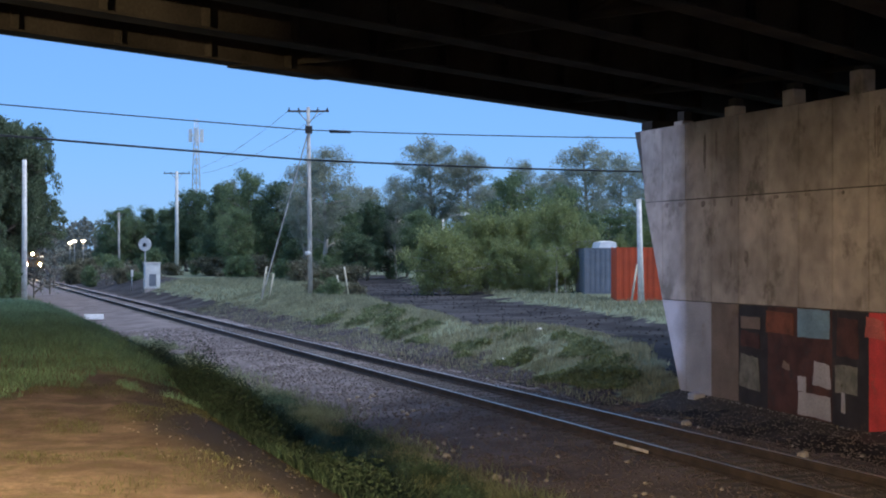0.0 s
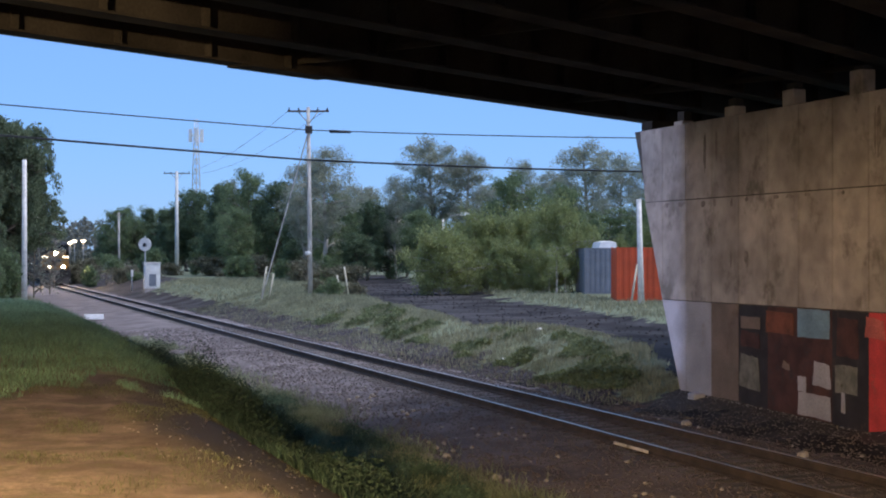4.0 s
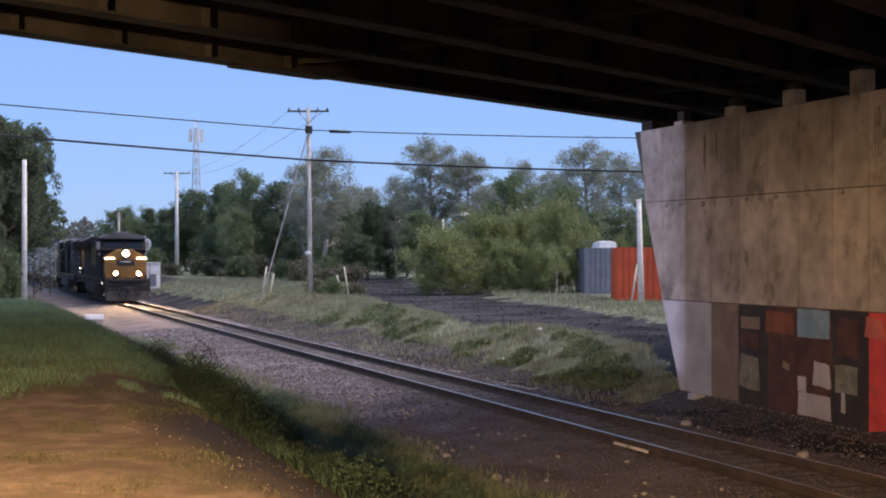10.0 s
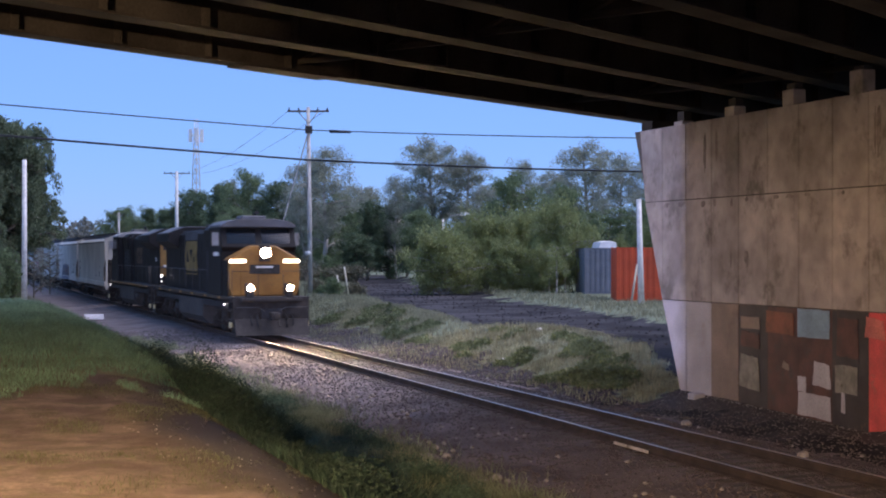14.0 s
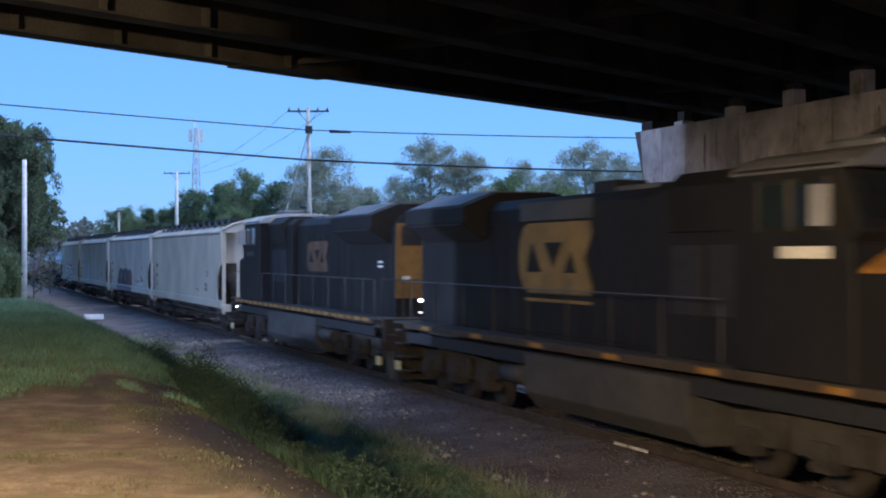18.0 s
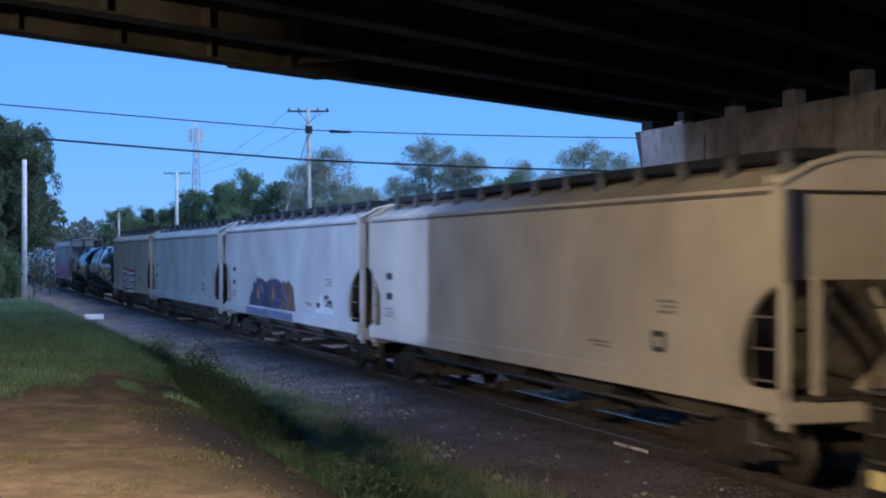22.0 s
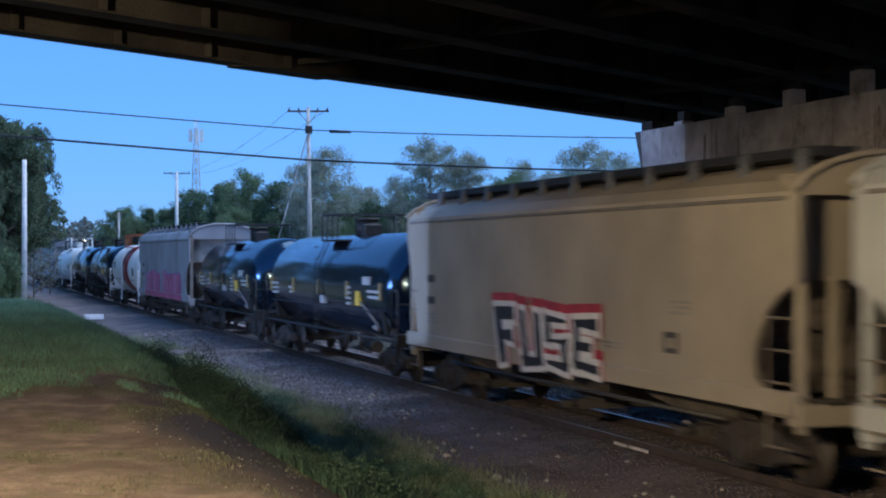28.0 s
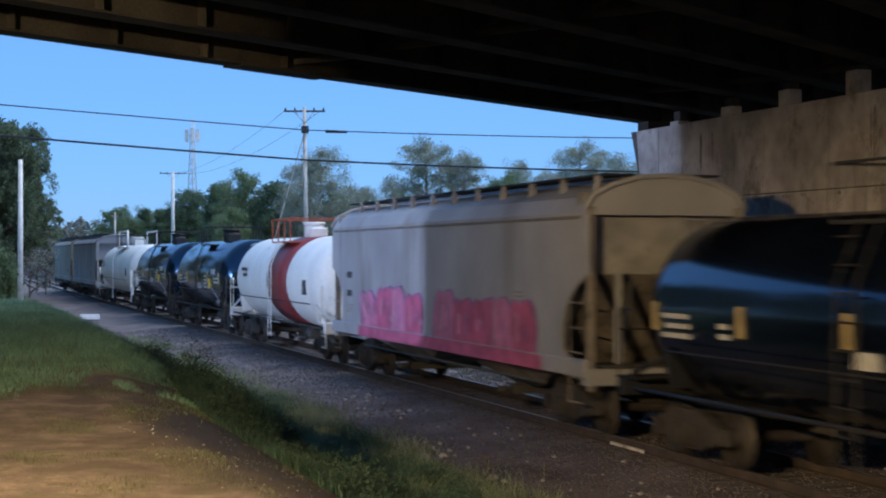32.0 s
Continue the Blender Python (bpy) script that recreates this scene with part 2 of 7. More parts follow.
GX = steps((-3000, -200, 700), (-200, -20, 30), (-20, -1, 2), (-1, 30, 0.3), (30, 62, 1.5), (62, 200, 20), (200, 3000, 500))
GY = steps((-3000, -100, 700), (-100, -10, 15), (-10, 6, 2), (6, 70, 0.35), (70, 180, 1.6), (180, 400, 20), (400, 3000, 400))
verts = [(x, y, ground_z(x, y)) for y in GY for x in GX]
nx = len(GX)
faces = [(j * nx + i, j * nx + i + 1, (j + 1) * nx + i + 1, (j + 1) * nx + i) for j in range(len(GY) - 1) for i in range(nx - 1)]
me = bpy.data.meshes.new("ground")
me.from_pydata(verts, [], faces)
for m in (M_DIRT, M_SOIL, M_BALLAST, M_ROAD, M_FIELD):
    me.materials.append(m)
me.polygons.foreach_set("material_index", [ground_kind((GX[i] + GX[i + 1]) / 2, (GY[j] + GY[j + 1]) / 2) for j in range(len(GY) - 1) for i in range(nx - 1)])
me.polygons.foreach_set("use_smooth", [True] * len(faces))


def muddy(x, y):
    """How far the bare earth turns to dark trodden mud: along the ditch edge and about the pier."""
    j = noise.noise((x * 1.1, y * 0.6, 21)) + 0.5 * noise.noise((x * 4, y * 3, 22))
    return 0.9 if x > 15 else 0.95 * smooth(1.5, 2.7, x + 0.8 * j) + 0.35 * smooth(0.15, 0.7, j)


me.attributes.new("mud", "FLOAT", "POINT").data.foreach_set("value", [min(1, muddy(x, y)) if -1 < x < 30 and 5 < y < 45 else 0.0 for x, y, _ in verts])
tagged(new("ground", me), "bare earth, grass, grey ballast and dark cinders", "ground", kind="structure")

# ---- railway ----
track = thing("railway_track", "single railway track with worn steel rails on grey ballast", "railway track", kind="structure")
RAILPROF = [(-0.07, -0.17), (0.07, -0.17), (0.07, -0.155), (0.012, -0.13), (0.012, -0.04), (0.036, -0.03), (0.036, -0.004), (-0.036, -0.004), (-0.036, -0.03), (-0.012, -0.04), (-0.012, -0.13), (-0.07, -0.155)]
for side in (-0.7535, 0.7535):
    s = Shape().prism([(TRACK_X + side + a, b) for a, b in RAILPROF], "y", -60, 420)
    r = part("rail", s, M_RAIL, track, "rusty steel rail")
    s = Shape().prism([(TRACK_X + side + a, b) for a, b in ((-0.034, -0.004), (0.034, -0.004), (0.03, 0.0), (-0.03, 0.0))], "y", -60, 420)
    part("rail_head", s, M_RAILTOP, r, "polished running surface")


# ---- overpass: girders run askew over the railway ----
UX, UY = 0.8384, 0.5450            # along the girders
PIER_X, FASCIA_Y = 17.0, 33.9     # outer girder crosses the pier here
SOFFIT = 6.66
bridge = thing("overpass", "dark steel girder road overpass above the railway", "overpass", kind="structure")
SKEW = Matrix(((UX, -UY, 0, PIER_X), (UY, UX, 0, FASCIA_Y), (0, 0, 1, 0), (0, 0, 0, 1)))
bridge.matrix_world = SKEW
# in the overpass's own space x runs along the girders and -y goes from the outer girder inwards
GIRDER = [(-0.24, 0), (0.24, 0), (0.24, 0.04), (0.012, 0.05), (0.012, 1.2), (0.22, 1.21), (0.22, 1.25), (-0.22, 1.25), (-0.22, 1.21), (-0.012, 1.2), (-0.012, 0.05), (-0.24, 0.04)]
PITCH = 2.10
RISE = 0.075          # each girder stands higher than the one outside it
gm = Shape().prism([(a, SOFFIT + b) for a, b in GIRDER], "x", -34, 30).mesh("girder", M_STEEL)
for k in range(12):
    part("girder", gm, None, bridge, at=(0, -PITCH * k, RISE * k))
xm = Shape()
for z in (SOFFIT + 0.18, SOFFIT + 1.05):
    xm.box(-0.05, 0.05, -PITCH + 0.02, -0.02, z - 0.05, z + 0.05)
xm.tube((0, -PITCH + 0.03, SOFFIT + 0.18), (0, -0.03, SOFFIT + 1.02), 0.045, n=5)
xm.tube((0, -PITCH + 0.03, SOFFIT + 1.02), (0, -0.03, SOFFIT + 0.18), 0.045, n=5)
xm = xm.mesh("cross_brace", M_STEEL)
for k in range(11):
    for x in range(-31, 27, 9):
        part("cross_brace", xm, None, bridge, at=(x + 0.4, -PITCH * k, RISE * (k + 0.5)))
sm = Shape()
for x in range(-33, 29, 2):
    sm.box(x - 0.01, x + 0.01, 0.012, 0.2, SOFFIT + 0.05, SOFFIT + 1.2)
    sm.box(x - 0.01, x + 0.01, -0.2, -0.012, SOFFIT + 0.05, SOFFIT + 1.2)
sm = sm.mesh("stiffener_row", M_STEEL)
for k in range(12):
    part("stiffener_row", sm, None, bridge, at=(0, -PITCH * k, RISE * k))
part("splice_plate", Shape().box(-14.2, -11.8, -0.28, 0.28, SOFFIT - 0.03, SOFFIT - 0.001), M_STEEL, bridge, bevel=0.008)
fall, inner = RISE / PITCH, -PITCH * 11 - 1.1
part("deck", Shape().prism([(1.1, SOFFIT + 1.26 - 1.1 * fall), (1.1, SOFFIT + 1.5 - 1.1 * fall), (inner, SOFFIT + 1.5 - inner * fall), (inner, SOFFIT + 1.26 - inner * fall)], "x", -36, 34), M_DECK, bridge, "concrete deck slab coloured dark for shade")
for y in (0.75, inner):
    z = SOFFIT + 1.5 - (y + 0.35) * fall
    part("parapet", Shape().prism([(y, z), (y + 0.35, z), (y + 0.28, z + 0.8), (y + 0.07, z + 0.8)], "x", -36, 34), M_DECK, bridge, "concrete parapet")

# ---- pier: plywood-marked panels on a concrete core ----
pier = thing("bridge_pier", "tall concrete wall pier with panel joints and painted base", "bridge pier", kind="structure")
TOP, BASE = 6.41, -0.6


def pier_end(z):
    """Where the flared end of the pier stands at a height."""
    return 32.7 + (z - 2.14) * (1.6 / 4.27) if z > 2.14 else 31.5 + (z - 0.0) * (1.2 / 2.14)


core = Shape().prism([(4.0, BASE), (pier_end(BASE) - 0.02, BASE), (pier_end(2.14) - 0.02, 2.14), (pier_end(TOP) - 0.02, TOP), (4.0, TOP)], "x", PIER_X + 0.05, PIER_X + 1.25)
M_JOINT = mat("grimy_panel_joint", (0.085, 0.075, 0.068), 0.95, var=0.35, scale=2, bump=0.2)
part("core", core, M_JOINT, pier, "grime-filled joints between the panels")
M_PATCH = {
    "pale": mat("pale_grey_paint", (0.4, 0.4, 0.45), 0.7, var=0.15, scale=1.2, bump=0.2, stain=(0.3, 0.27, 0.25), amount=0.4),
    "tan": mat("faded_tan_paint", (0.22, 0.17, 0.14), 0.75, var=0.2, scale=1.2, bump=0.2, stain=(0.12, 0.08, 0.06), amount=0.5),
    "rust": mat("rust_red_paint", (0.08, 0.034, 0.028), 0.75, var=0.35, scale=2, bump=0.2, stain=(0.05, 0.035, 0.035), amount=0.6),
    "black": mat("black_paint", (0.03, 0.026, 0.028), 0.7, var=0.3, scale=2, bump=0.2, stain=(0.09, 0.05, 0.04), amount=0.4),
    "blue": mat("powder_blue_paint", (0.19, 0.32, 0.45), 0.7, var=0.15, scale=2, bump=0.2),
    "orange": mat("rusty_orange_paint", (0.19, 0.065, 0.035), 0.75, var=0.3, scale=2, bump=0.2, stain=(0.1, 0.045, 0.03), amount=0.5),
    "pink": mat("faded_pink_paint", (0.5, 0.13, 0.11), 0.7, var=0.25, scale=3, bump=0.2),
    "red": mat("bright_red_paint", (0.6, 0.062, 0.058), 0.6, var=0.2, scale=2, bump=0.2, stain=(0.3, 0.1, 0.08), amount=0.4),
    "green": mat("grey_green_paint", (0.19, 0.19, 0.165), 0.7, var=0.3, scale=3, bump=0.2, stain=(0.08, 0.07, 0.05), amount=0.5),
}
rows = [(2.14, 4.57), (4.57, TOP)]
W = 1.2192
cols = [31.45 - W * k for k in range(-2, 22)]
for z0, z1 in rows:
    for y1 in cols:
        y0 = y1 - W
        a, b = min(y1, pier_end(z0)), min(y1, pier_end(z1))
        if a - y0 < 0.1:
            if b - y0 < 0.15:
                continue
            poly = [(y0, z0 + (z1 - z0) * (y0 - pier_end(z0)) / (pier_end(z1) - pier_end(z0)) + 0.05), (b, z1 - 0.006), (y0, z1 - 0.006)]
        else:
            poly = [(y0 + 0.015, z0 + 0.015), (a - 0.015, z0 + 0.015), (b - 0.015, z1 - 0.015), (y0 + 0.015, z1 - 0.015)]
        off = random.uniform(-0.006, 0.006)
        part("concrete_panel", Shape().prism(poly, "x", PIER_X + off, PIER_X + 0.06), M_CONC, pier)
part("painted_backing", Shape().prism([(30.9, BASE), (pier_end(BASE) - 0.01, BASE), (pier_end(0) - 0.01, 0), (pier_end(2.13) - 0.01, 2.13), (30.9, 2.13)], "x", PIER_X + 0.012, PIER_X + 0.055), M_PATCH["pale"], pier)
# painted blocks at the foot of the pier: from the flared end inwards
y = 31.45 + W
for k, kind in enumerate(["pale", "pale", "tan", "black", "rust", "rust", "black", "red", "red", "black", "rust", "rust", "pale", "rust", "black", "rust"]):
    y1, y0 = y - W * k, y - W * (k + 1)
    a, b = min(y1, pier_end(BASE)), min(y1, pier_end(2.13))
    if a - y0 < 0.05:
        a = y0 + 0.05
    off = random.uniform(-0.003, 0.003) if k > 1 else 0.0
    part("painted_panel", Shape().prism([(y0 + 0.003, BASE), (a - 0.003, BASE), (b - 0.003, 2.13), (y0 + 0.003, 2.13)], "x", PIER_X + off, PIER_X + 0.06), M_PATCH[kind], pier)


def patch(y1, y0, z0, z1, kind, lift=0.012, lean=0.0):
    """A rectangle of other paint on the pier's foot, a coat thick, its edge rolled on unevenly."""
    corners = [(y0, z0), (y1, z0 + lean), (y1 - lean, z1), (y0 + lean, z1 - lean)]
    pts = []
    for (a, b), (c, d) in zip(corners, corners[1:] + corners[:1]):
        for k in range(6):
            u = k / 6
            pts.append((a + (c - a) * u + random.uniform(-0.01, 0.01), b + (d - b) * u + random.uniform(-0.014, 0.014)))
    part("paint_patch", Shape().prism(pts, "x", PIER_X - lift, PIER_X + 0.02), M_PATCH[kind], pier)


# overpainted rectangles, from the flared end of the pier inwards
patch(26.6, 25.45, 1.54, 2.12, "blue")
patch(28.98, 28.1, 0.25, 1.06, "green", lean=0.08)
patch(28.9, 28.1, 1.62, 1.88, "tan")
patch(28.92, 28.1, 1.18, 1.56, "rust", lean=0.04)
patch(27.85, 26.75, 1.55, 2.05, "orange", lean=0.03)
patch(27.2, 26.9, 0.8, 1.0, "tan", lean=0.05)
patch(25.2, 24.45, 1.2, 2.0, "rust", lean=0.03)
patch(25.05, 24.9, 0.1, 0.52, "pale", lean=0.02)
patch(24.25, 23.6, 1.6, 2.05, "pink", lean=0.06)
patch(26.05, 25.4, 0.53, 1.08, "pale", lean=0.06)
patch(26.6, 25.4, -0.1, 0.4, "pale", lean=0.03)
patch(26.6, 26.3, 0.4, 0.72, "pale")
patch(25.25, 24.5, 0.5, 1.05, "green")
# grime runs below the panel joints and about the tie holes
M_RUN = mat("dark_grime_run", (0.235, 0.21, 0.195), 0.95, var=0.3, scale=3, fine=9, bump=0.1, spec=0.15)
runs = random.Random(71)
for z, n in ((4.56, 20), (6.2, 6), (3.4, 5)):
    for k in range(n):
        c = 33.0 - 0.6096 * runs.randint(0, 20) + runs.uniform(-0.12, 0.12)
        if c > pier_end(z) - 0.5:
            continue
        w, h = (runs.uniform(0.03, 0.07), runs.uniform(0.3, 1.1)) if z != 4.56 else (runs.uniform(0.06, 0.22), runs.uniform(0.06, 0.2))
        pts = []
        for q in range(14):
            a = 6.28319 * q / 14
            pts.append((c + w * math.cos(a) * runs.uniform(0.6, 1.1), z - 0.03 - h * 0.5 + 0.5 * h * math.sin(a) * runs.uniform(0.7, 1.1)))
        part("grime_run", Shape().prism(pts, "x", PIER_X - 0.0085 - 0.0003 * runs.random(), PIER_X + 0.004), M_RUN, pier)
# pedestals under the girders, stepping up with the deck's crossfall
for k in range(1, 12):
    y, z = 34.33 - 2.435 * k, 6.37 + 0.125 * k if k < 5 else 6.87 + 0.075 * (k - 4)
    part("beam_seat", Shape().box(PIER_X + 0.02, PIER_X + 0.34, y - 0.215, y + 0.215, TOP - 0.02, z), M_CONC, pier, bevel=0.02)
    part("bearing_plate", Shape().box(PIER_X + 0.1, PIER_X + 0.3, y - 0.16, y + 0.16, z, SOFFIT + RISE * k - 0.005), M_STEEL, pier)
part("bearing_plate", Shape().box(PIER_X + 0.2, PIER_X + 0.9, FASCIA_Y - 0.3, FASCIA_Y + 0.3, TOP, SOFFIT - 0.005), M_STEEL, pier)

stub = Shape().box(16.62, 16.92, 30.35, 30.7, -0.55, 0.02)
solid("concrete_stub", stub, M_PATCH["pale"], "small pale concrete block at the pier's foot", "concrete block", bevel=0.03)

# unseen plain wall closing the camera's side; its far end is set to cut off the yard lamp
solid("wall_abutment", Shape().box(-8.0, -5.0, -40, 34.03, -1, 6.62), M_CONC, "unseen plain wall cutting off the yard lamp", "wall", kind="structure")

# fixture added for the unseen sodium bulb; its lip keeps light off the girders
wl = thing("wall_lamp", "unseen sodium wall lamp on the abutment", "wall lamp")
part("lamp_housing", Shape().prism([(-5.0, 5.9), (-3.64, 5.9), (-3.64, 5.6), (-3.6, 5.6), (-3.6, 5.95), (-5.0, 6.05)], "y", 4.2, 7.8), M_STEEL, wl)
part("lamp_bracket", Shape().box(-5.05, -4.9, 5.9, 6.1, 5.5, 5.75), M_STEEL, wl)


# unseen fixture added for the yard bulb, which lights the open side of the line beyond the wing wall
yl = thing("yard_lamp", "unseen steel yard lamp beyond the wing wall", "yard lamp")
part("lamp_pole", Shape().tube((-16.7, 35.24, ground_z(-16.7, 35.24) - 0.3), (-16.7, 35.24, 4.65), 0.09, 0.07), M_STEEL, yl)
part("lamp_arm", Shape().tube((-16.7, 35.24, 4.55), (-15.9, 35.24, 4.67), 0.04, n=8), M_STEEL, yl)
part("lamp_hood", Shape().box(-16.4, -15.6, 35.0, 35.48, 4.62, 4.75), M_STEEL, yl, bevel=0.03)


# ---- the train ----
M_WHEEL = mat("wheel_steel", (0.05, 0.043, 0.038), 0.65, 0.4, var=0.3, scale=4, bump=0.2)
M_TRUCK = mat("grimy_cast_steel", (0.042, 0.037, 0.034), 0.86, 0.1, var=0.35, scale=3, bump=0.4, stain=(0.068, 0.057, 0.05), amount=0.45)
M_NAVY = mat("navy_loco_paint", (0.0112, 0.0105, 0.0112), 0.68, var=0.3, scale=0.8, fine=6, bump=0.03, stain=(0.018, 0.017, 0.0162), amount=0.5, streak=2, spec=0.3)
M_DULLGOLD = mat("dirty_gold_stripe", (0.3, 0.15, 0.03), 0.6, var=0.3, scale=1.5, bump=0.1, stain=(0.1, 0.07, 0.04), amount=0.5)
M_GOLD = mat("gold_loco_paint", (0.3, 0.14, 0.028), 0.55, var=0.2, scale=1.5, bump=0.06, stain=(0.16, 0.08, 0.03), amount=0.45)
M_GRIME = mat("grimy_underframe", (0.05, 0.046, 0.043), 0.8, var=0.3, scale=1.5, bump=0.3, stain=(0.075, 0.066, 0.058), amount=0.5)
M_TANKGREY = mat("dusty_fuel_tank", (0.052, 0.05, 0.049), 0.8, var=0.2, scale=1, fine=4, bump=0.05, stain=(0.05, 0.047, 0.045), amount=0.5)
M_PILOT = mat("dark_pilot_steel", (0.03, 0.026, 0.024), 0.8, var=0.35, scale=2, fine=8, bump=0.15, stain=(0.05, 0.042, 0.036), amount=0.5)
M_FADEDGOLD = mat("faded_gold_emblem", (0.215, 0.148, 0.045), 0.65, var=0.25, scale=1.5, bump=0.05, stain=(0.11, 0.09, 0.06), amount=0.5)
M_DULLEMBLEM = mat("sooty_gold_emblem", (0.105, 0.06, 0.034), 0.7, var=0.3, scale=1.5, bump=0.05, stain=(0.06, 0.042, 0.032), amount=0.5)
M_DIMSTRIPE = mat("dull_sill_stripe", (0.05, 0.036, 0.022), 0.7, var=0.3, scale=1.5, bump=0.1)
# slope sheets, end sheets and bays: stained paint, darkened for their shade
M_SLOPE = mat("shaded_slope_sheet", (0.19, 0.165, 0.14), 0.85, var=0.3, scale=1, fine=3, bump=0.05, stain=(0.06, 0.05, 0.042), amount=0.6)
M_ENDSHEET = mat("shaded_end_sheet", (0.23, 0.222, 0.215), 0.8, var=0.25, scale=1, fine=3, bump=0.05, stain=(0.14, 0.13, 0.12), amount=0.5)
M_DIMGOLD = mat("grimy_gold_panel", (0.21, 0.115, 0.032), 0.65, var=0.3, scale=1.5, bump=0.08, stain=(0.09, 0.06, 0.035), amount=0.5)
M_HOODPANEL = mat("faded_blue_grey_panel", (0.06, 0.065, 0.075), 0.7, var=0.25, scale=1.5, bump=0.05, stain=(0.035, 0.035, 0.036), amount=0.4)
M_BAY = mat("shaded_hopper_bay", (0.15, 0.132, 0.115), 0.85, var=0.3, scale=1.5, bump=0.1, stain=(0.055, 0.048, 0.042), amount=0.5)
M_GRILL = mat("dark_grille", (0.015, 0.016, 0.02), 0.7, var=0.3, scale=6, bump=0.4)
M_ROOFGREY = mat("weathered_roof", (0.1, 0.105, 0.12), 0.6, var=0.25, scale=1, bump=0.15)
M_CABROOF = mat("pale_cab_roof", (0.36, 0.35, 0.34), 0.6, var=0.2, scale=1, bump=0.1)
M_RAILING = mat("railing_paint", (0.06, 0.06, 0.065), 0.5, var=0.2, scale=3, bump=0.05)
M_GLASS = mat("cab_glass", (0.02, 0.025, 0.03), 0.06, var=0.05, scale=1, bump=0)
M_GLASS.node_tree.nodes["Principled BSDF"].inputs["Transmission Weight"].default_value = 0.4
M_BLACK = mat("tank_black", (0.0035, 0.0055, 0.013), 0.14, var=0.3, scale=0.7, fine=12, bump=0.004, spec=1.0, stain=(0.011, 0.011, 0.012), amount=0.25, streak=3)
# blue specular tint deepens the blue of the mirrored sky
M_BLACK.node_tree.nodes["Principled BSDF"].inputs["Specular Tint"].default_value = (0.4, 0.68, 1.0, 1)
M_FRAMEBLACK = mat("black_frame_paint", (0.013, 0.0125, 0.013), 0.6, var=0.3, scale=2, bump=0.1, stain=(0.024, 0.022, 0.021), amount=0.4)
M_WHITE = mat("white_tank_paint", (0.74, 0.74, 0.72), 0.45, var=0.08, scale=0.9, bump=0.05, stain=(0.5, 0.46, 0.4), amount=0.3, streak=4)
M_MAROON = mat("maroon_band_paint", (0.2, 0.03, 0.035), 0.5, var=0.2, scale=1.5, bump=0.05)
M_REDIRON = mat("red_oxide_railing", (0.38, 0.08, 0.04), 0.7, var=0.25, scale=2, bump=0.1)
M_STENCIL = mat("white_stencil", (0.7, 0.7, 0.68), 0.6, var=0.12, scale=4, bump=0.05)
M_INK = mat("black_stencil", (0.04, 0.04, 0.045), 0.6, var=0.2, scale=4, bump=0.05)
M_FAINT = mat("faded_stencil", (0.24, 0.23, 0.22), 0.7, var=0.2, scale=4, bump=0.05)
# dark grey stands for the shade in the recessed top chord seam
M_SEAM = mat("shaded_seam", (0.15, 0.14, 0.13), 0.7, var=0.2, scale=4, bump=0.05)
M_TAG = mat("yellow_reflector", (0.75, 0.5, 0.06), 0.4, var=0.1, scale=4, bump=0.05)
M_TANKMARK = mat("grimy_white_stencil", (0.4, 0.4, 0.39), 0.65, var=0.2, scale=4, bump=0.05)
M_TAGDIM = mat("dull_yellow_reflector", (0.36, 0.28, 0.13), 0.5, var=0.15, scale=4, bump=0.05)
M_HEAD = glow("headlight_glow", (1.0, 0.72, 0.36), 16500)
M_DISH = glow("reflector_glow", (1.0, 0.78, 0.5), 600)
M_DITCH = glow("ditch_light_glow", (1.0, 0.74, 0.4), 1100)
M_BOARD = glow("number_board_glow", (1.0, 0.88, 0.66), 6)
M_STEPLAMP = glow("step_lamp_glow", (1.0, 0.95, 0.85), 14)
M_STEPEDGE = mat("pale_step_edge", (0.62, 0.52, 0.26), 0.5, var=0.15, scale=4, bump=0.05)
M_MARK = glow("marker_glow", (1.0, 0.95, 0.85), 5)


def hopper_paint(name, col, stain, amount=0.25):
    return mat(name, col, 0.6, var=0.07, scale=0.4, fine=0.5, bump=0.0, stain=stain, amount=amount, streak=6)


WHEELS = {}


def wheelset(parent, y, r):
    key = "wheelset%.2f" % r
    if key not in bpy.data.meshes:
        half = [(0.0, 0.085), (0.66, 0.09), (0.685, r * 0.4), (0.69, r + 0.03), (0.72, r + 0.03), (0.725, r), (0.82, r - 0.005), (0.825, r * 0.84), (0.79, r * 0.78), (0.78, r * 0.36), (0.84, 0.17), (0.9, 0.15), (0.905, 0.02)]
        s = Shape()
        s.lathe([(-a, b) for a, b in reversed(half)] + half[1:], 0, 0, 28)
        s.v = [(y, x, z) for x, y, z in s.v]
        s.mesh(key, M_WHEEL)
    ob = new("wheelset", bpy.data.meshes[key])
    ob.parent = parent
    ob.location = (0, y, r)
    tagged(ob, "steel wheels on an axle")
    WHEELS.setdefault((r, round(y, 2)), []).append(ob)


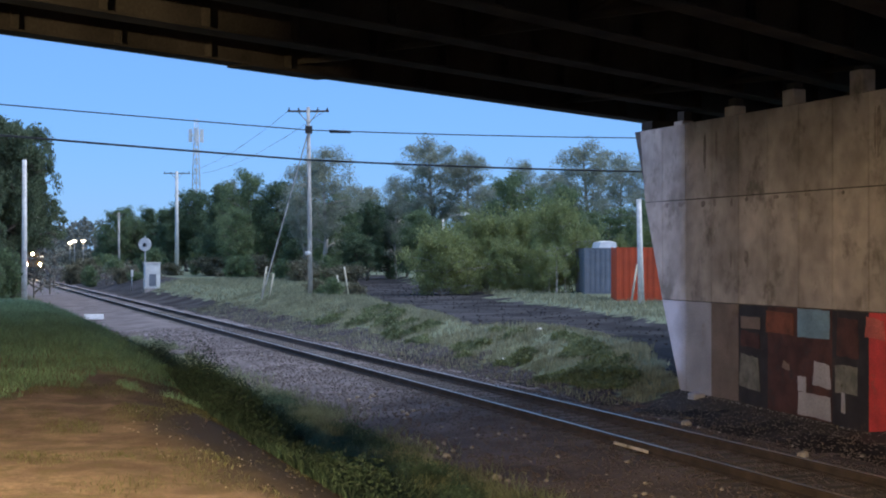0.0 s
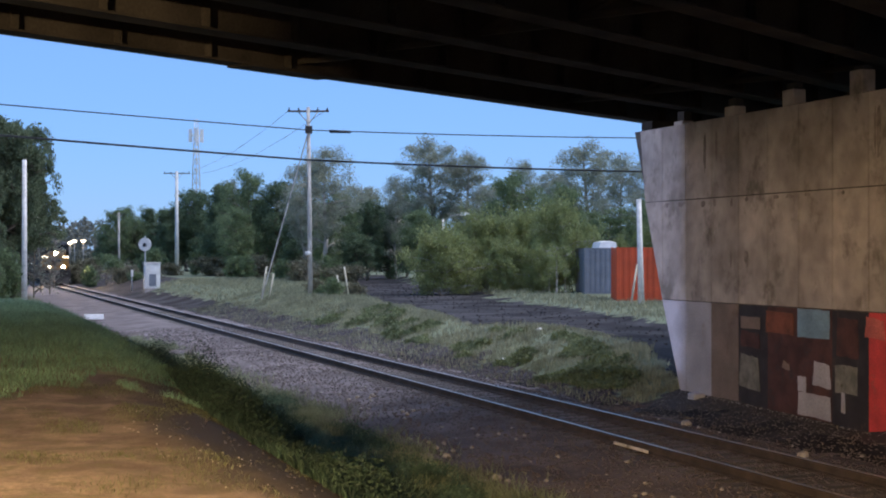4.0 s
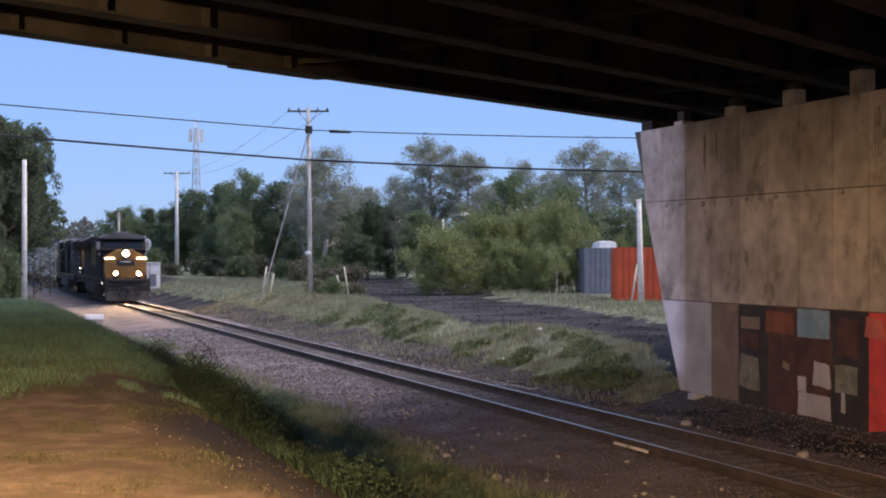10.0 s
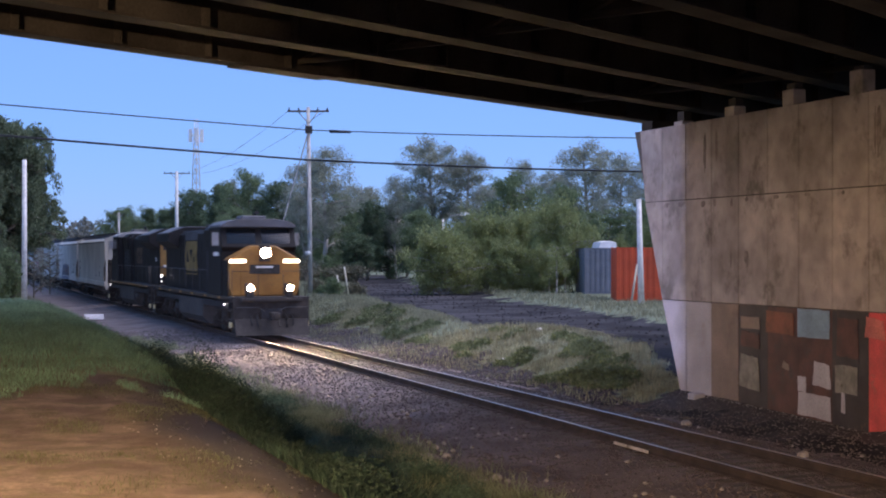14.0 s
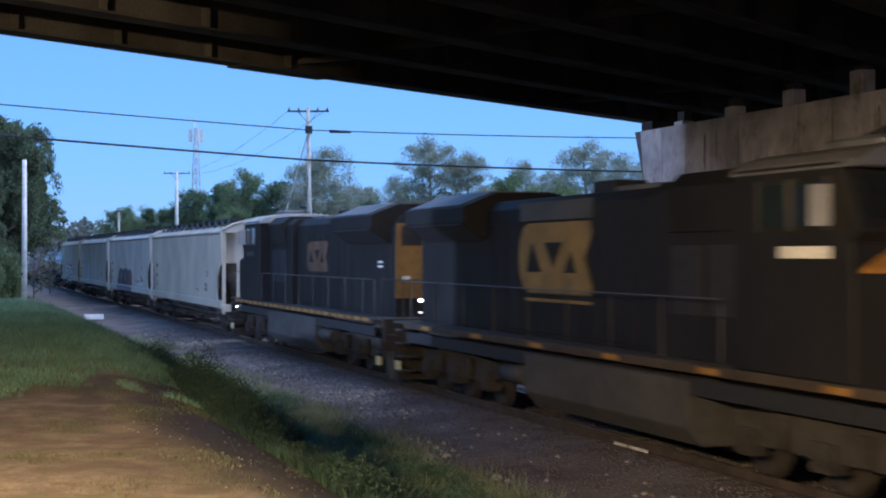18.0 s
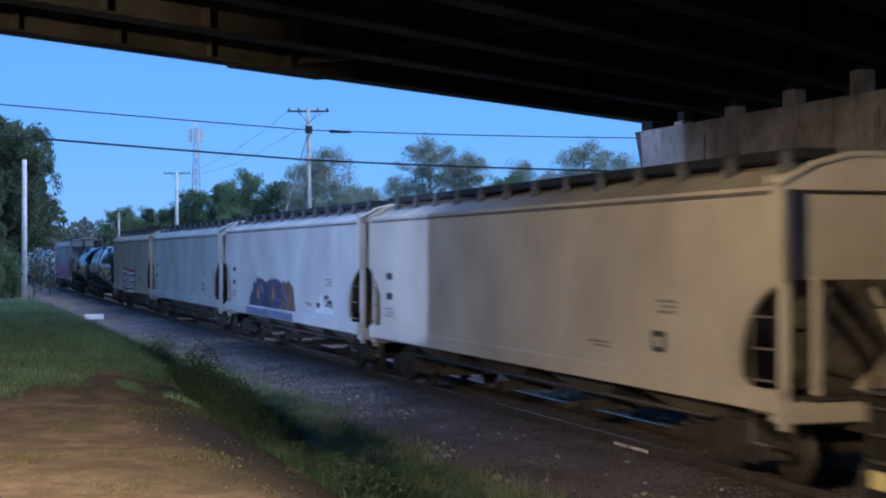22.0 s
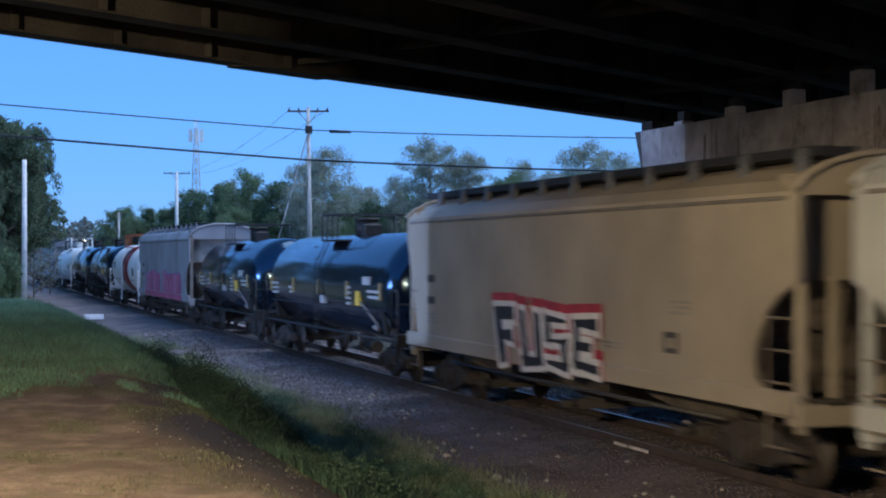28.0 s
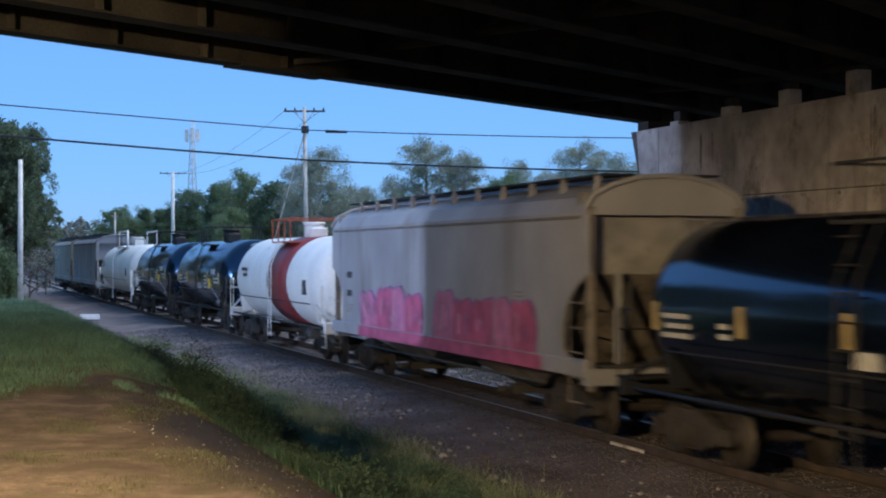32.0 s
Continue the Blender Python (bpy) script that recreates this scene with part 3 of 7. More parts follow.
def bogie(parent, y, axles=2):
    """A truck under a car: two side frames, a bolster, springs and its wheelsets."""
    r, gap = (0.457, 0.9) if axles == 2 else (0.533, 1.98)
    key = "bogie%d" % axles
    if key not in bpy.data.meshes:
        s = Shape()
        L = gap if axles == 2 else gap
        for d in (-1, 1):
            x0, x1 = sorted((d * 0.94, d * 1.12))
            if axles == 2:
                s.prism([(-L - 0.25, 0.36), (-L + 0.18, 0.34), (-0.45, 0.22), (0.45, 0.22), (L - 0.18, 0.34), (L + 0.25, 0.36), (L + 0.25, 0.6), (L - 0.1, 0.66), (0.42, 0.82), (-0.42, 0.82), (-L + 0.1, 0.66), (-L - 0.25, 0.6)], "x", x0, x1)
                for k in (-0.2, 0, 0.2):
                    s.tube((d * 1.14, k, 0.28), (d * 1.14, k, 0.62), 0.085, n=8)
                for k in (-L, L):
                    s.tube((d * 1.1, k, r), (d * 1.2, k, r), 0.13, n=10)
            else:
                s.prism([(-L - 0.45, 0.62), (-L - 0.2, 0.5), (L + 0.2, 0.5), (L + 0.45, 0.62), (L + 0.45, 0.95), (0.9, 1.02), (-0.9, 1.02), (-L - 0.45, 0.95)], "x", x0, x1)
                for k in (-L, 0, L):
                    s.box(*sorted((d * 0.95, d * 1.22)), k - 0.24, k + 0.24, 0.34, 0.74)
                    s.tube((d * 1.2, k, r), (d * 1.27, k, r), 0.15, n=10)
                for k in (-1.0, 1.0):
                    s.tube((d * 1.2, k, 0.55), (d * 1.2, k, 0.95), 0.1, n=8)
        s.box(-1.0, 1.0, -0.2, 0.2, 0.45, 0.78)
        s.mesh(key, M_TRUCK)
    b = part("bogie", bpy.data.meshes[key], None, parent, "grimy cast steel truck", at=(0, y, 0))
    for k in ((-gap, gap) if axles == 2 else (-gap, 0, gap)):
        wheelset(b, k, r)
    return b


def coupler(parent, y, way):
    key = "coupler%d" % way
    if key not in bpy.data.meshes:
        s = Shape().box(-0.09, 0.09, *sorted((0, way * 0.5)), 0.8, 0.95)
        s.box(-0.16, 0.16, *sorted((way * 0.42, way * 0.74)), 0.72, 1.02)
        s.box(-0.06, 0.2, *sorted((way * 0.68, way * 0.8)), 0.76, 0.98)
        s.path([(0.25, 0, 0.85), (0.27, way * 0.35, 0.5), (0.22, way * 0.7, 0.48)], 0.03)
        s.mesh(key, M_TRUCK, bevel=0.02)
    part("coupler", bpy.data.meshes[key], None, parent, at=(0, y, 0))


def bars(parent, x, y, z, w, h, rows, mt, way=-1):
    """Lettering too small to read, as plain bars on a side."""
    for k in range(rows):
        part("stencil_bar", Shape().box(*sorted((x, x + way * 0.012)), y, y + w * (1 - 0.25 * (k % 2)), z - k * h * 1.7, z - k * h * 1.7 + h), mt, parent)


def hopper(name, L, paint, roof, label, bays=4, eave=0.0, marks=M_INK):
    """A covered hopper; y = 0 is its leading end, z = 0 the rail."""
    car = thing(name, label, "hopper wagon", "freight wagons of the train")
    W, z0, zt = 1.58, 1.4, 4.62
    z1 = eave or {4: 4.14, 3: 4.05, 2: 3.95}[bays]
    cut, e, es = 1.25, 0.12, 0.6     # corner cut-away, sheet end, tub end
    for d in (-1, 1):
        s = Shape()
        # the side bellies out a little, and its lower corners are cut away
        arch = [(cut - 0.24, z0), (cut - 0.04, 1.53), (cut, 1.72), (cut - 0.03, 1.95), (cut - 0.15, 2.22), (cut - 0.36, 2.48), (cut - 0.66, 2.7), (e, 2.9)]
        tail = [(0.95, z0), (0.9, 1.5), (e, 3.7)] if bays == 3 else arch
        poly = arch[::-1] + [(L - a, b) for a, b in tail] + [(L - e, z1), (e, z1)]
        a, b = sorted((d * (W - 0.06), d * W))
        s.prism(poly, "x", a, b)
        part("side_sheet", s, paint, car)
        part("side_sill", Shape().prism([(d * (W - 0.12), 1.1), (d * (W + 0.03), 1.1), (d * (W + 0.03), 1.38), (d * (W - 0.02), 1.42), (d * (W - 0.12), 1.38)], "y", 0.2, L - 0.2), paint, car, bevel=0.01)
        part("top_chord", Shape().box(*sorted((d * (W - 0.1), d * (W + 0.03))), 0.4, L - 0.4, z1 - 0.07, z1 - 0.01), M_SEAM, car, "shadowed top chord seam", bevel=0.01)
        for y in (0.2, L - 0.32):
            part("end_post", Shape().box(*sorted((d * (W - 0.2), d * (W - 0.065))), y, y + 0.12, 0.85, 4.1), paint if bays > 2 else M_SLOPE, car, bevel=0.015)
        for y, t in ((0.18, 1), (L - 0.18, -1)):
            s = Shape()
            for k in range(5):
                z = 0.62 + k * 0.44
                s.box(*sorted((d * (W - 0.04), d * W)), *sorted((y + t * 0.2, y + t * 0.75)), z, z + 0.03)
            s.box(*sorted((d * (W - 0.035), d * (W - 0.005))), *sorted((y + t * 0.72, y + t * 0.75)), 0.6, 2.45)
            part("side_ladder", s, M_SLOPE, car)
    # tub: sloping end sheets and end walls
    for y, t in ((0, 1), (L, -1)):
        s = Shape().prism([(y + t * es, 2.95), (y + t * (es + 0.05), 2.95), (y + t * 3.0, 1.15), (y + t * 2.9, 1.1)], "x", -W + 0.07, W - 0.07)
        part("slope_sheet", s, M_SLOPE, car, "stained slope sheet darkened for shade")
        part("end_sheet", Shape().box(-W + 0.07, W - 0.07, *sorted((y + t * es, y + t * (es + 0.05))), 2.9, 4.35), paint if bays > 2 else M_ENDSHEET, car, "stained end sheet")
        part("end_sill", Shape().box(-W + 0.05, W - 0.05, *sorted((y + t * 0.16, y + t * 0.5)), 0.95, 1.25), paint, car, bevel=0.015)
        part("end_bracing", Shape().box(-0.9, -0.8, *sorted((y + t * 0.35, y + t * 0.45)), 1.25, 2.95).box(0.8, 0.9, *sorted((y + t * 0.35, y + t * 0.45)), 1.25, 2.95).tube((-0.85, y + t * 0.4, 1.25), (-0.3, y + t * 0.9, 3.0), 0.04).tube((0.85, y + t * 0.4, 1.25), (0.3, y + t * 0.9, 3.0), 0.04), paint, car)
        part("crossover_platform", Shape().box(-1.2, 1.2, *sorted((y + t * 0.05, y + t * 0.55)), 1.27, 1.31), M_GRIME, car)
        s = Shape()
        for k in range(9):
            s.tube((0.55, y + t * 0.5, 1.5 + k * 0.34), (1.0, y + t * 0.5, 1.5 + k * 0.34), 0.015, n=5)
        s.tube((0.55, y + t * 0.5, 1.3), (0.55, y + t * 0.5, 4.5), 0.02, n=5).tube((1.0, y + t * 0.5, 1.3), (1.0, y + t * 0.5, 4.5), 0.02, n=5)
        part("end_ladder", s, paint, car)
        coupler(car, y + t * 0.2, -t)
    prof = [(-W, z1), (-W, z1 + 0.05), (-1.42, 4.27), (-1.05, 4.46), (-0.5, zt - 0.02), (0, zt), (0.5, zt - 0.02), (1.05, 4.46), (1.42, 4.27), (W, z1 + 0.05), (W, z1)]
    inset = 0.22
    part("roof", Shape().prism(prof, "y", inset, L - inset), roof, car, "rounded steel roof")
    for y, t in ((inset, 1), (L - inset, -1)):
        part("roof_end_hoop", Shape().path([(a * 1.01, y - t * 0.05, b + 0.03) for a, b in prof[1:-1]], 0.05), paint, car)
    part("trough_hatch", Shape().prism([(-0.3, zt - 0.02), (-0.26, zt + 0.1), (0.26, zt + 0.1), (0.3, zt - 0.02)], "y", 1.6, L - 1.6), M_ROOFGREY, car, bevel=0.01)
    for d in (-1, 1):
        low = zt + 0.03 if bays == 2 else zt - 0.03
        part("running_board", Shape().box(*sorted((d * 0.55, d * 1.14)), 0.3, L - 0.3, low, zt + (0.07 if bays == 2 else 0.1)), M_GRILL, car, "dark grating walkway")
        bracket = Shape().prism([(d * 1.08, 4.4), (d * 1.22, 4.36), (d * 1.17, zt + 0.085), (d * 1.1, zt + 0.085)], "y", 0, 0.07 if bays == 2 else 0.18).mesh("walkway_bracket", M_ROOFGREY if bays > 2 else roof)
        k = 0.6
        while k < L - 0.3:
            part("walkway_bracket", bracket, None, car, at=(0, k, 0))
            k += 1.52
    gap = (L - 2 * cut - 1.2) / bays
    for k in range(bays):
        c = cut + 0.6 + gap * (k + 0.5)
        part("discharge_bay", Shape().add([(-1.2, c - gap * 0.48, 1.15), (1.2, c - gap * 0.48, 1.15), (1.2, c + gap * 0.48, 1.15), (-1.2, c + gap * 0.48, 1.15), (-0.55, c - 0.35, 0.5), (0.55, c - 0.35, 0.5), (0.55, c + 0.35, 0.5), (-0.55, c + 0.35, 0.5)], [(0, 1, 2, 3), (7, 6, 5, 4), (0, 4, 5, 1), (1, 5, 6, 2), (2, 6, 7, 3), (3, 7, 4, 0)]), M_BAY, car, "stained discharge hopper darkened for shade")
        part("outlet_gate", Shape().box(-0.95, 0.95, c - 0.16, c + 0.16, 0.36, 0.54).tube((-1.25, c, 0.45), (-0.95, c, 0.45), 0.07, n=8).tube((0.95, c, 0.45), (1.25, c, 0.45), 0.07, n=8), M_GRIME, car, bevel=0.0)
    part("train_line_pipe", Shape().tube((-1.32, 2.6, 0.82), (-1.32, L - 2.6, 0.82), 0.035, n=6), M_RAILING, car)
    part("centre_sill", Shape().box(-0.32, 0.32, 0.2, L - 0.2, 0.8, 1.15), M_GRIME, car)
    bogie(car, 2.0)
    bogie(car, L - 2.0)
    x = -W - 0.001
    for z, w in ((2.62, 0.46), (2.12, 0.46)):
        # each block of lettering is a row of narrow bars
        for k in range(3):
            part("stencil_bar", Shape().box(x - 0.012, x, L - 2.2 + k * w / 2.7, L - 2.2 + k * w / 2.7 + w / 3.6, z, z + 0.17), marks, car)
    bars(car, x, L - 2.3, 1.86, 0.7, 0.05, 3, M_FAINT)
    bars(car, x, 3.1, 2.5, 0.62, 0.05, 3, M_FAINT)
    bars(car, x, 5.4, 1.75, 0.9, 0.04, 2, M_FAINT)
    part("data_plate", Shape().box(x - 0.012, x, 3.45, 3.9, 1.72, 2.05), marks, car)
    part("plate_centre", Shape().box(x - 0.016, x, 3.55, 3.78, 1.8, 1.96), paint, car)
    return car


def graffiti(car, y0, y1, z0, z1, mts, seed, W=1.58, letters=6):
    """Sprayed shapes in their colours, a coat thick: a ragged mound with bent strokes over it."""
    rnd = random.Random(seed)
    n = 26
    top, low = [], []
    for k in range(n + 1):
        u = k / n
        arch = min(1, 4.5 * u) ** 0.5 * min(1, 3.0 * (1 - u)) ** 0.7
        y = y0 + (y1 - y0) * u
        top.append((y, z0 + (z1 - z0) * (arch * (0.78 + 0.22 * noise.noise((u * 7, seed, 0))) + 0.04)))
        low.append((y + rnd.uniform(-0.03, 0.03), z0 + 0.06 * rnd.random()))
    part("graffiti_ground", Shape().prism(low + top[::-1], "x", -W - 0.006, -W + 0.01), mts[0], car, "sprayed paint")
    w = (y1 - y0) / letters
    for k in range(letters):
        c = y0 + w * (k + 0.5)
        u = (k + 0.5) / letters
        h = min(1, 4.5 * u) ** 0.5 * min(1, 3.0 * (1 - u)) ** 0.7 * (z1 - z0) * 0.72
        if h < 0.2:
            continue
        m = mts[1 + k % (len(mts) - 1)]
        for q in range(3):
            a0 = rnd.uniform(0, 6.28)
            ry, rz = w * rnd.uniform(0.22, 0.42), h * rnd.uniform(0.25, 0.42)
            t = rnd.uniform(0.06, 0.13)
            arc = [(c + ry * math.cos(a0 + 0.45 * j), z0 + 0.1 + h * 0.55 + rz * math.sin(a0 + 0.45 * j)) for j in range(rnd.randint(6, 10))]
            inner = [(c + (ry - t) * math.cos(a0 + 0.45 * j), z0 + 0.1 + h * 0.55 + (rz - t) * math.sin(a0 + 0.45 * j)) for j in range(len(arc))]
            off = -W - 0.010 - 0.002 * q - 0.0005 * k
            part("graffiti_stroke", Shape().prism(arc + inner[::-1], "x", off, -W - 0.003), m, car)


def wildstyle(car, y0, y1, z0, z1, mts, seed, W=1.6):
    """Sprayed angular letters: leaning ragged blocks over a dark edge, with lighter slashes."""
    rnd = random.Random(seed)
    n = max(3, round((y1 - y0) / 1.15))
    w = (y1 - y0) / n
    for k in range(n):
        a, b = y0 + w * k, y0 + w * (k + 1)
        lean = rnd.uniform(-0.2, 0.2)
        top = z1 - rnd.uniform(0.0, 0.22) * (z1 - z0)
        pts = [(a - 0.06, z0), (b + 0.08, z0), (b + 0.1 + lean * 0.4, z0 + 0.5 * (top - z0)), (b + 0.02 + lean, top - 0.16), (b - 0.2 * w + lean, top - 0.02),
               (a + 0.62 * w + lean, top - 0.1), (a + 0.45 * w + lean, top - 0.03), (a + 0.2 * w + lean, top), (a + 0.02 + lean * 0.8, top - 0.15), (a - 0.1 + lean * 0.4, z0 + 0.5 * (top - z0))]
        cy = sum(p[0] for p in pts) / len(pts)
        cz = sum(p[1] for p in pts) / len(pts)
        part("graffiti_shade", Shape().prism([(cy + (p - cy) * 1.12, max(z0, cz + (q - cz) * 1.1)) for p, q in pts], "x", -W - 0.004 - 0.0004 * k, -W + 0.01), mts[0], car)
        part("graffiti_fill", Shape().prism(pts, "x", -W - 0.009 - 0.0004 * k, -W + 0.01), mts[1 + k % (len(mts) - 2)], car, "pink sprayed letter")
        for q in range(2):
            u = a + w * (0.25 + 0.4 * q) + lean * 0.5
            t = rnd.uniform(0.05, 0.1)
            h0, h1 = z0 + (top - z0) * rnd.uniform(0.15, 0.35), z0 + (top - z0) * rnd.uniform(0.55, 0.8)
            part("graffiti_slash", Shape().prism([(u, h0), (u + t, h0 - 0.04), (u + t + lean * 0.5, h1), (u + lean * 0.5 + 0.03, h1 - 0.06)], "x", -W - 0.014 - 0.0004 * k, -W), mts[-1] if q else mts[0], car)


def block_letters(car, y0, y1, z0, z1, W=1.62):
    """Four sprayed block letters: white outline, black fill, red shade along the top."""
    # strokes of each letter in a unit square, seen from the near side
    glyphs = [
        [(0, 0.28, 0, 1), (0, 1, 0.76, 1), (0, 0.75, 0.42, 0.62)],
        [(0, 0.28, 0, 1), (0.7, 1, 0, 1), (0, 1, 0, 0.24)],
        [(0, 1, 0.8, 1), (0, 0.3, 0.5, 1), (0, 1, 0.42, 0.6), (0.7, 1, 0, 0.6), (0, 1, 0, 0.2)],
        [(0, 0.28, 0, 1), (0, 1, 0.8, 1), (0, 0.8, 0.42, 0.6), (0, 1, 0, 0.2)],
    ]
    w = (y1 - y0) / 4
    rnd = random.Random(77)
    for k, strokes in enumerate(glyphs):
        ya = y1 - w * k - 0.06
        s = w * 0.86
        held = {}
        zb, h = z0 + 0.05 * k, (z1 - z0) - 0.08 * k
        for layer, grow, mt, lift in (("graffiti_shade", 0.16, G_RED, 0.004), ("graffiti_outline", 0.1, G_WHITE, 0.008), ("graffiti_fill", -0.01, G_INK, 0.012)):
            up = 0.1 if layer == "graffiti_shade" else 0.0
            for q, (a, b, c, d) in enumerate(strokes):
                lean = 0.25 * k - 0.8
                jig = [rnd.uniform(-0.07, 0.07) for _ in range(8)] if layer == "graffiti_shade" else held[q]
                if layer == "graffiti_shade":
                    held[q] = jig
                pts = []
                for i, (uu, vv, gu, gv) in enumerate(((a, c, grow, -grow), (b, c, -grow, -grow), (b, d, -grow, grow), (a, d, grow, grow))):
                    pts.append((ya - s * uu + gu - lean * vv * 0.5 + jig[2 * i], zb + h * vv + gv + up + jig[2 * i + 1]))
                part(layer, Shape().prism(pts, "x", -W - lift - 0.0006 * q, -W + 0.005), mt, car)


def tank(name, L, paint, label, frame_mat, band=None, railing=M_GRILL, r=1.5, high=2.36, side_tags=True, top_frame=False):
    """A tank car; y = 0 is its leading end."""
    car = thing(name, label, "tank wagon", "freight wagons of the train")
    a, b = 0.85, L - 0.85
    dome = [(a, 0.02), (a + 0.03, r * 0.35), (a + 0.12, r * 0.66), (a + 0.3, r * 0.88), (a + 0.5, r * 0.97), (a + 0.75, r)]
    prof = dome + [(L - y, q) for y, q in reversed(dome)]
    part("tank_shell", Shape().lathe(prof, 0, high, 36), paint, car)
    if band:
        part("painted_band", Shape().lathe([(band[0], r + 0.001), (band[0], r + 0.008), (band[1], r + 0.008), (band[1], r + 0.001)], 0, high, 36), M_MAROON, car, "maroon band round the tank")
    mid = L / 2
    part("manway", Shape().tube((0, mid, high + r - 0.05), (0, mid, high + r + 0.42), 0.34, n=16).tube((0, mid, high + r + 0.42), (0, mid, high + r + 0.5), 0.39, n=16), frame_mat, car)
    part("valve_box", Shape().box(-0.28, 0.28, mid - 0.75, mid - 0.36, high + r - 0.06, high + r + 0.3), frame_mat, car, bevel=0.03)
    half = 0.9 if side_tags else 1.35            # half length of the platform
    for d in (-1, 1):
        part("top_platform", Shape().box(*sorted((d * 0.5, d * 1.15)), mid - half, mid + half, high + r * 0.86, high + r * 0.86 + 0.05), railing, car)
    s = Shape()
    for d in (-1, 1):
        s.tube((d * 1.15, mid - half, high + r * 0.86 + 0.8), (d * 1.15, mid + half, high + r * 0.86 + 0.8), 0.022, n=5)
        for k in (-half, -half / 3, half / 3, half):
            s.tube((d * 1.15, mid + k, high + r * 0.86), (d * 1.15, mid + k, high + r * 0.86 + 0.8), 0.022, n=5)
    for k in (-half, half):
        s.tube((-1.15, mid + k, high + r * 0.86 + 0.8), (1.15, mid + k, high + r * 0.86 + 0.8), 0.022, n=5)
    part("platform_railing", s, railing, car)
    for d in (-1, 1):
        s = Shape()
        for k in range(9):
            z = 0.6 + k * 0.36
            s.tube((d * 1.56, mid - 0.22, z), (d * 1.56, mid + 0.22, z), 0.016, n=5)
        for k in (-0.22, 0.22):
            s.path([(d * 1.56, mid + k, 0.5), (d * 1.56, mid + k, 2.9), (d * 1.2, mid + k, high + r * 0.88)], 0.02, 5)
        part("side_ladder", s, frame_mat, car)
        part("grab_rail", Shape().tube((d * 1.54, 1.9, 1.75), (d * 1.54, L - 1.9, 1.75), 0.018, n=5), M_FRAMEBLACK, car)
    for y, t in ((0, 1), (L, -1)):
        part("stub_sill", Shape().box(-0.32, 0.32, *sorted((y + t * 0.15, y + t * 3.2)), 0.75, 1.1), frame_mat, car)
        part("saddle", Shape().prism([(-1.3, 1.15), (1.3, 1.15), (1.42, 1.75), (0.9, 1.05), (-0.9, 1.05), (-1.42, 1.75)], "y", y + t * 1.75 - 0.12, y + t * 1.75 + 0.12), frame_mat, car)
        part("end_sill", Shape().box(-1.5, 1.5, *sorted((y + t * 0.15, y + t * 0.4)), 0.92, 1.2), frame_mat, car, bevel=0.015)
        part("end_platform", Shape().box(-1.5, 1.5, *sorted((y + t * 0.12, y + t * 0.8)), 1.2, 1.24), frame_mat, car)
        s = Shape()
        for d in (-1, 1):
            s.path([(d * 1.48, y + t * 0.18, 0.5), (d * 1.48, y + t * 0.18, 2.25), (d * 1.48, y + t * 0.3, 2.35), (d * 1.48, y + t * 0.62, 2.35), (d * 1.48, y + t * 0.72, 2.25), (d * 1.48, y + t * 0.72, 1.2)], 0.03)
            s.tube((d * 1.48, y + t * 0.4, 1.2), (d * 1.3, y + t * 1.9, 1.75), 0.035)
            for z in (0.52, 0.85):
                s.tube((d * 1.48, y + t * 0.18, z), (d * 1.48, y + t * 0.6, z), 0.02, n=5)
        s.tube((-1.48, y + t * 0.18, 2.0), (1.48, y + t * 0.18, 2.0), 0.02, n=5)
        part("end_handrail", s, frame_mat, car)
        coupler(car, y + t * 0.2, -t)
    for d in (-1, 1):
        part("side_sill_pipe", Shape().tube((d * 1.42, 0.6, 1.05), (d * 1.42, L - 0.6, 1.05), 0.04, n=6), M_FRAMEBLACK, car)
    part("outlet_valve", Shape().tube((0, mid, 0.45), (0, mid, high - r + 0.05), 0.22, n=12).box(-0.35, 0.35, mid - 0.3, mid + 0.3, 0.4, 0.5), M_GRIME, car)
    part("brake_cylinder", Shape().tube((-0.8, 4.2, 0.7), (-0.8, 5.0, 0.7), 0.16, n=12).path([(-1.2, 3.5, 0.6), (-1.2, 5.6, 0.62), (-0.9, 6.2, 0.6)], 0.03), M_GRIME, car)
    if side_tags:
        for k in range(5):
            y = 1.6 + k * (L - 3.2) / 4
            part("reflector", Shape().box(-r - 0.03, -r + 0.03, y, y + 0.12, high - 0.3, high + 0.15), M_TAGDIM, car, "dull yellow reflector strip")
        # lettering blocks as bars: distance along the side, rows, length, height above the middle
        for y, n, w, up in ((1.75, 2, 1.1, -0.05), (2.6, 1, 0.7, 0.3), (4.55, 4, 0.42, 0.02), (L * 0.46, 1, 0.45, -0.32), (L * 0.72, 2, 0.3, -0.12), (L - 2.6, 3, 0.85, -0.02)):
            for k in range(n):
                tall = 0.22 if n == 1 else 0.075
                z = high + up - 0.15 * k
                part("stencil_bar", Shape().box(-r - 0.016, -r + 0.12, y, y + w * (1 - 0.12 * (k % 2)), z - tall, z), M_TANKMARK, car)
        part("vent_pipe", Shape().path([(-r - 0.01, 3.5, high - 0.4), (-r + 0.02, 2.9, high - 0.62), (-r + 0.2, 2.5, high - 0.98)], 0.03, 8), M_FAINT, car, "white bent pipe")
        part("pipe_cap", Shape().tube((-r + 0.12, 2.55, high - 1.0), (-r + 0.22, 2.42, high - 1.1), 0.07, n=10), M_FAINT, car)
        part("warning_placard", Shape().box(-r - 0.02, -r + 0.05, 3.6, 4.0, high - 0.5, high - 0.1), M_TAG, car, "yellow square placard")
    else:
        part("placard_frame", Shape().box(-r - 0.02, -r + 0.05, 2.6, 3.0, high - 0.35, high + 0.1), M_INK, car, "dark placard holder")
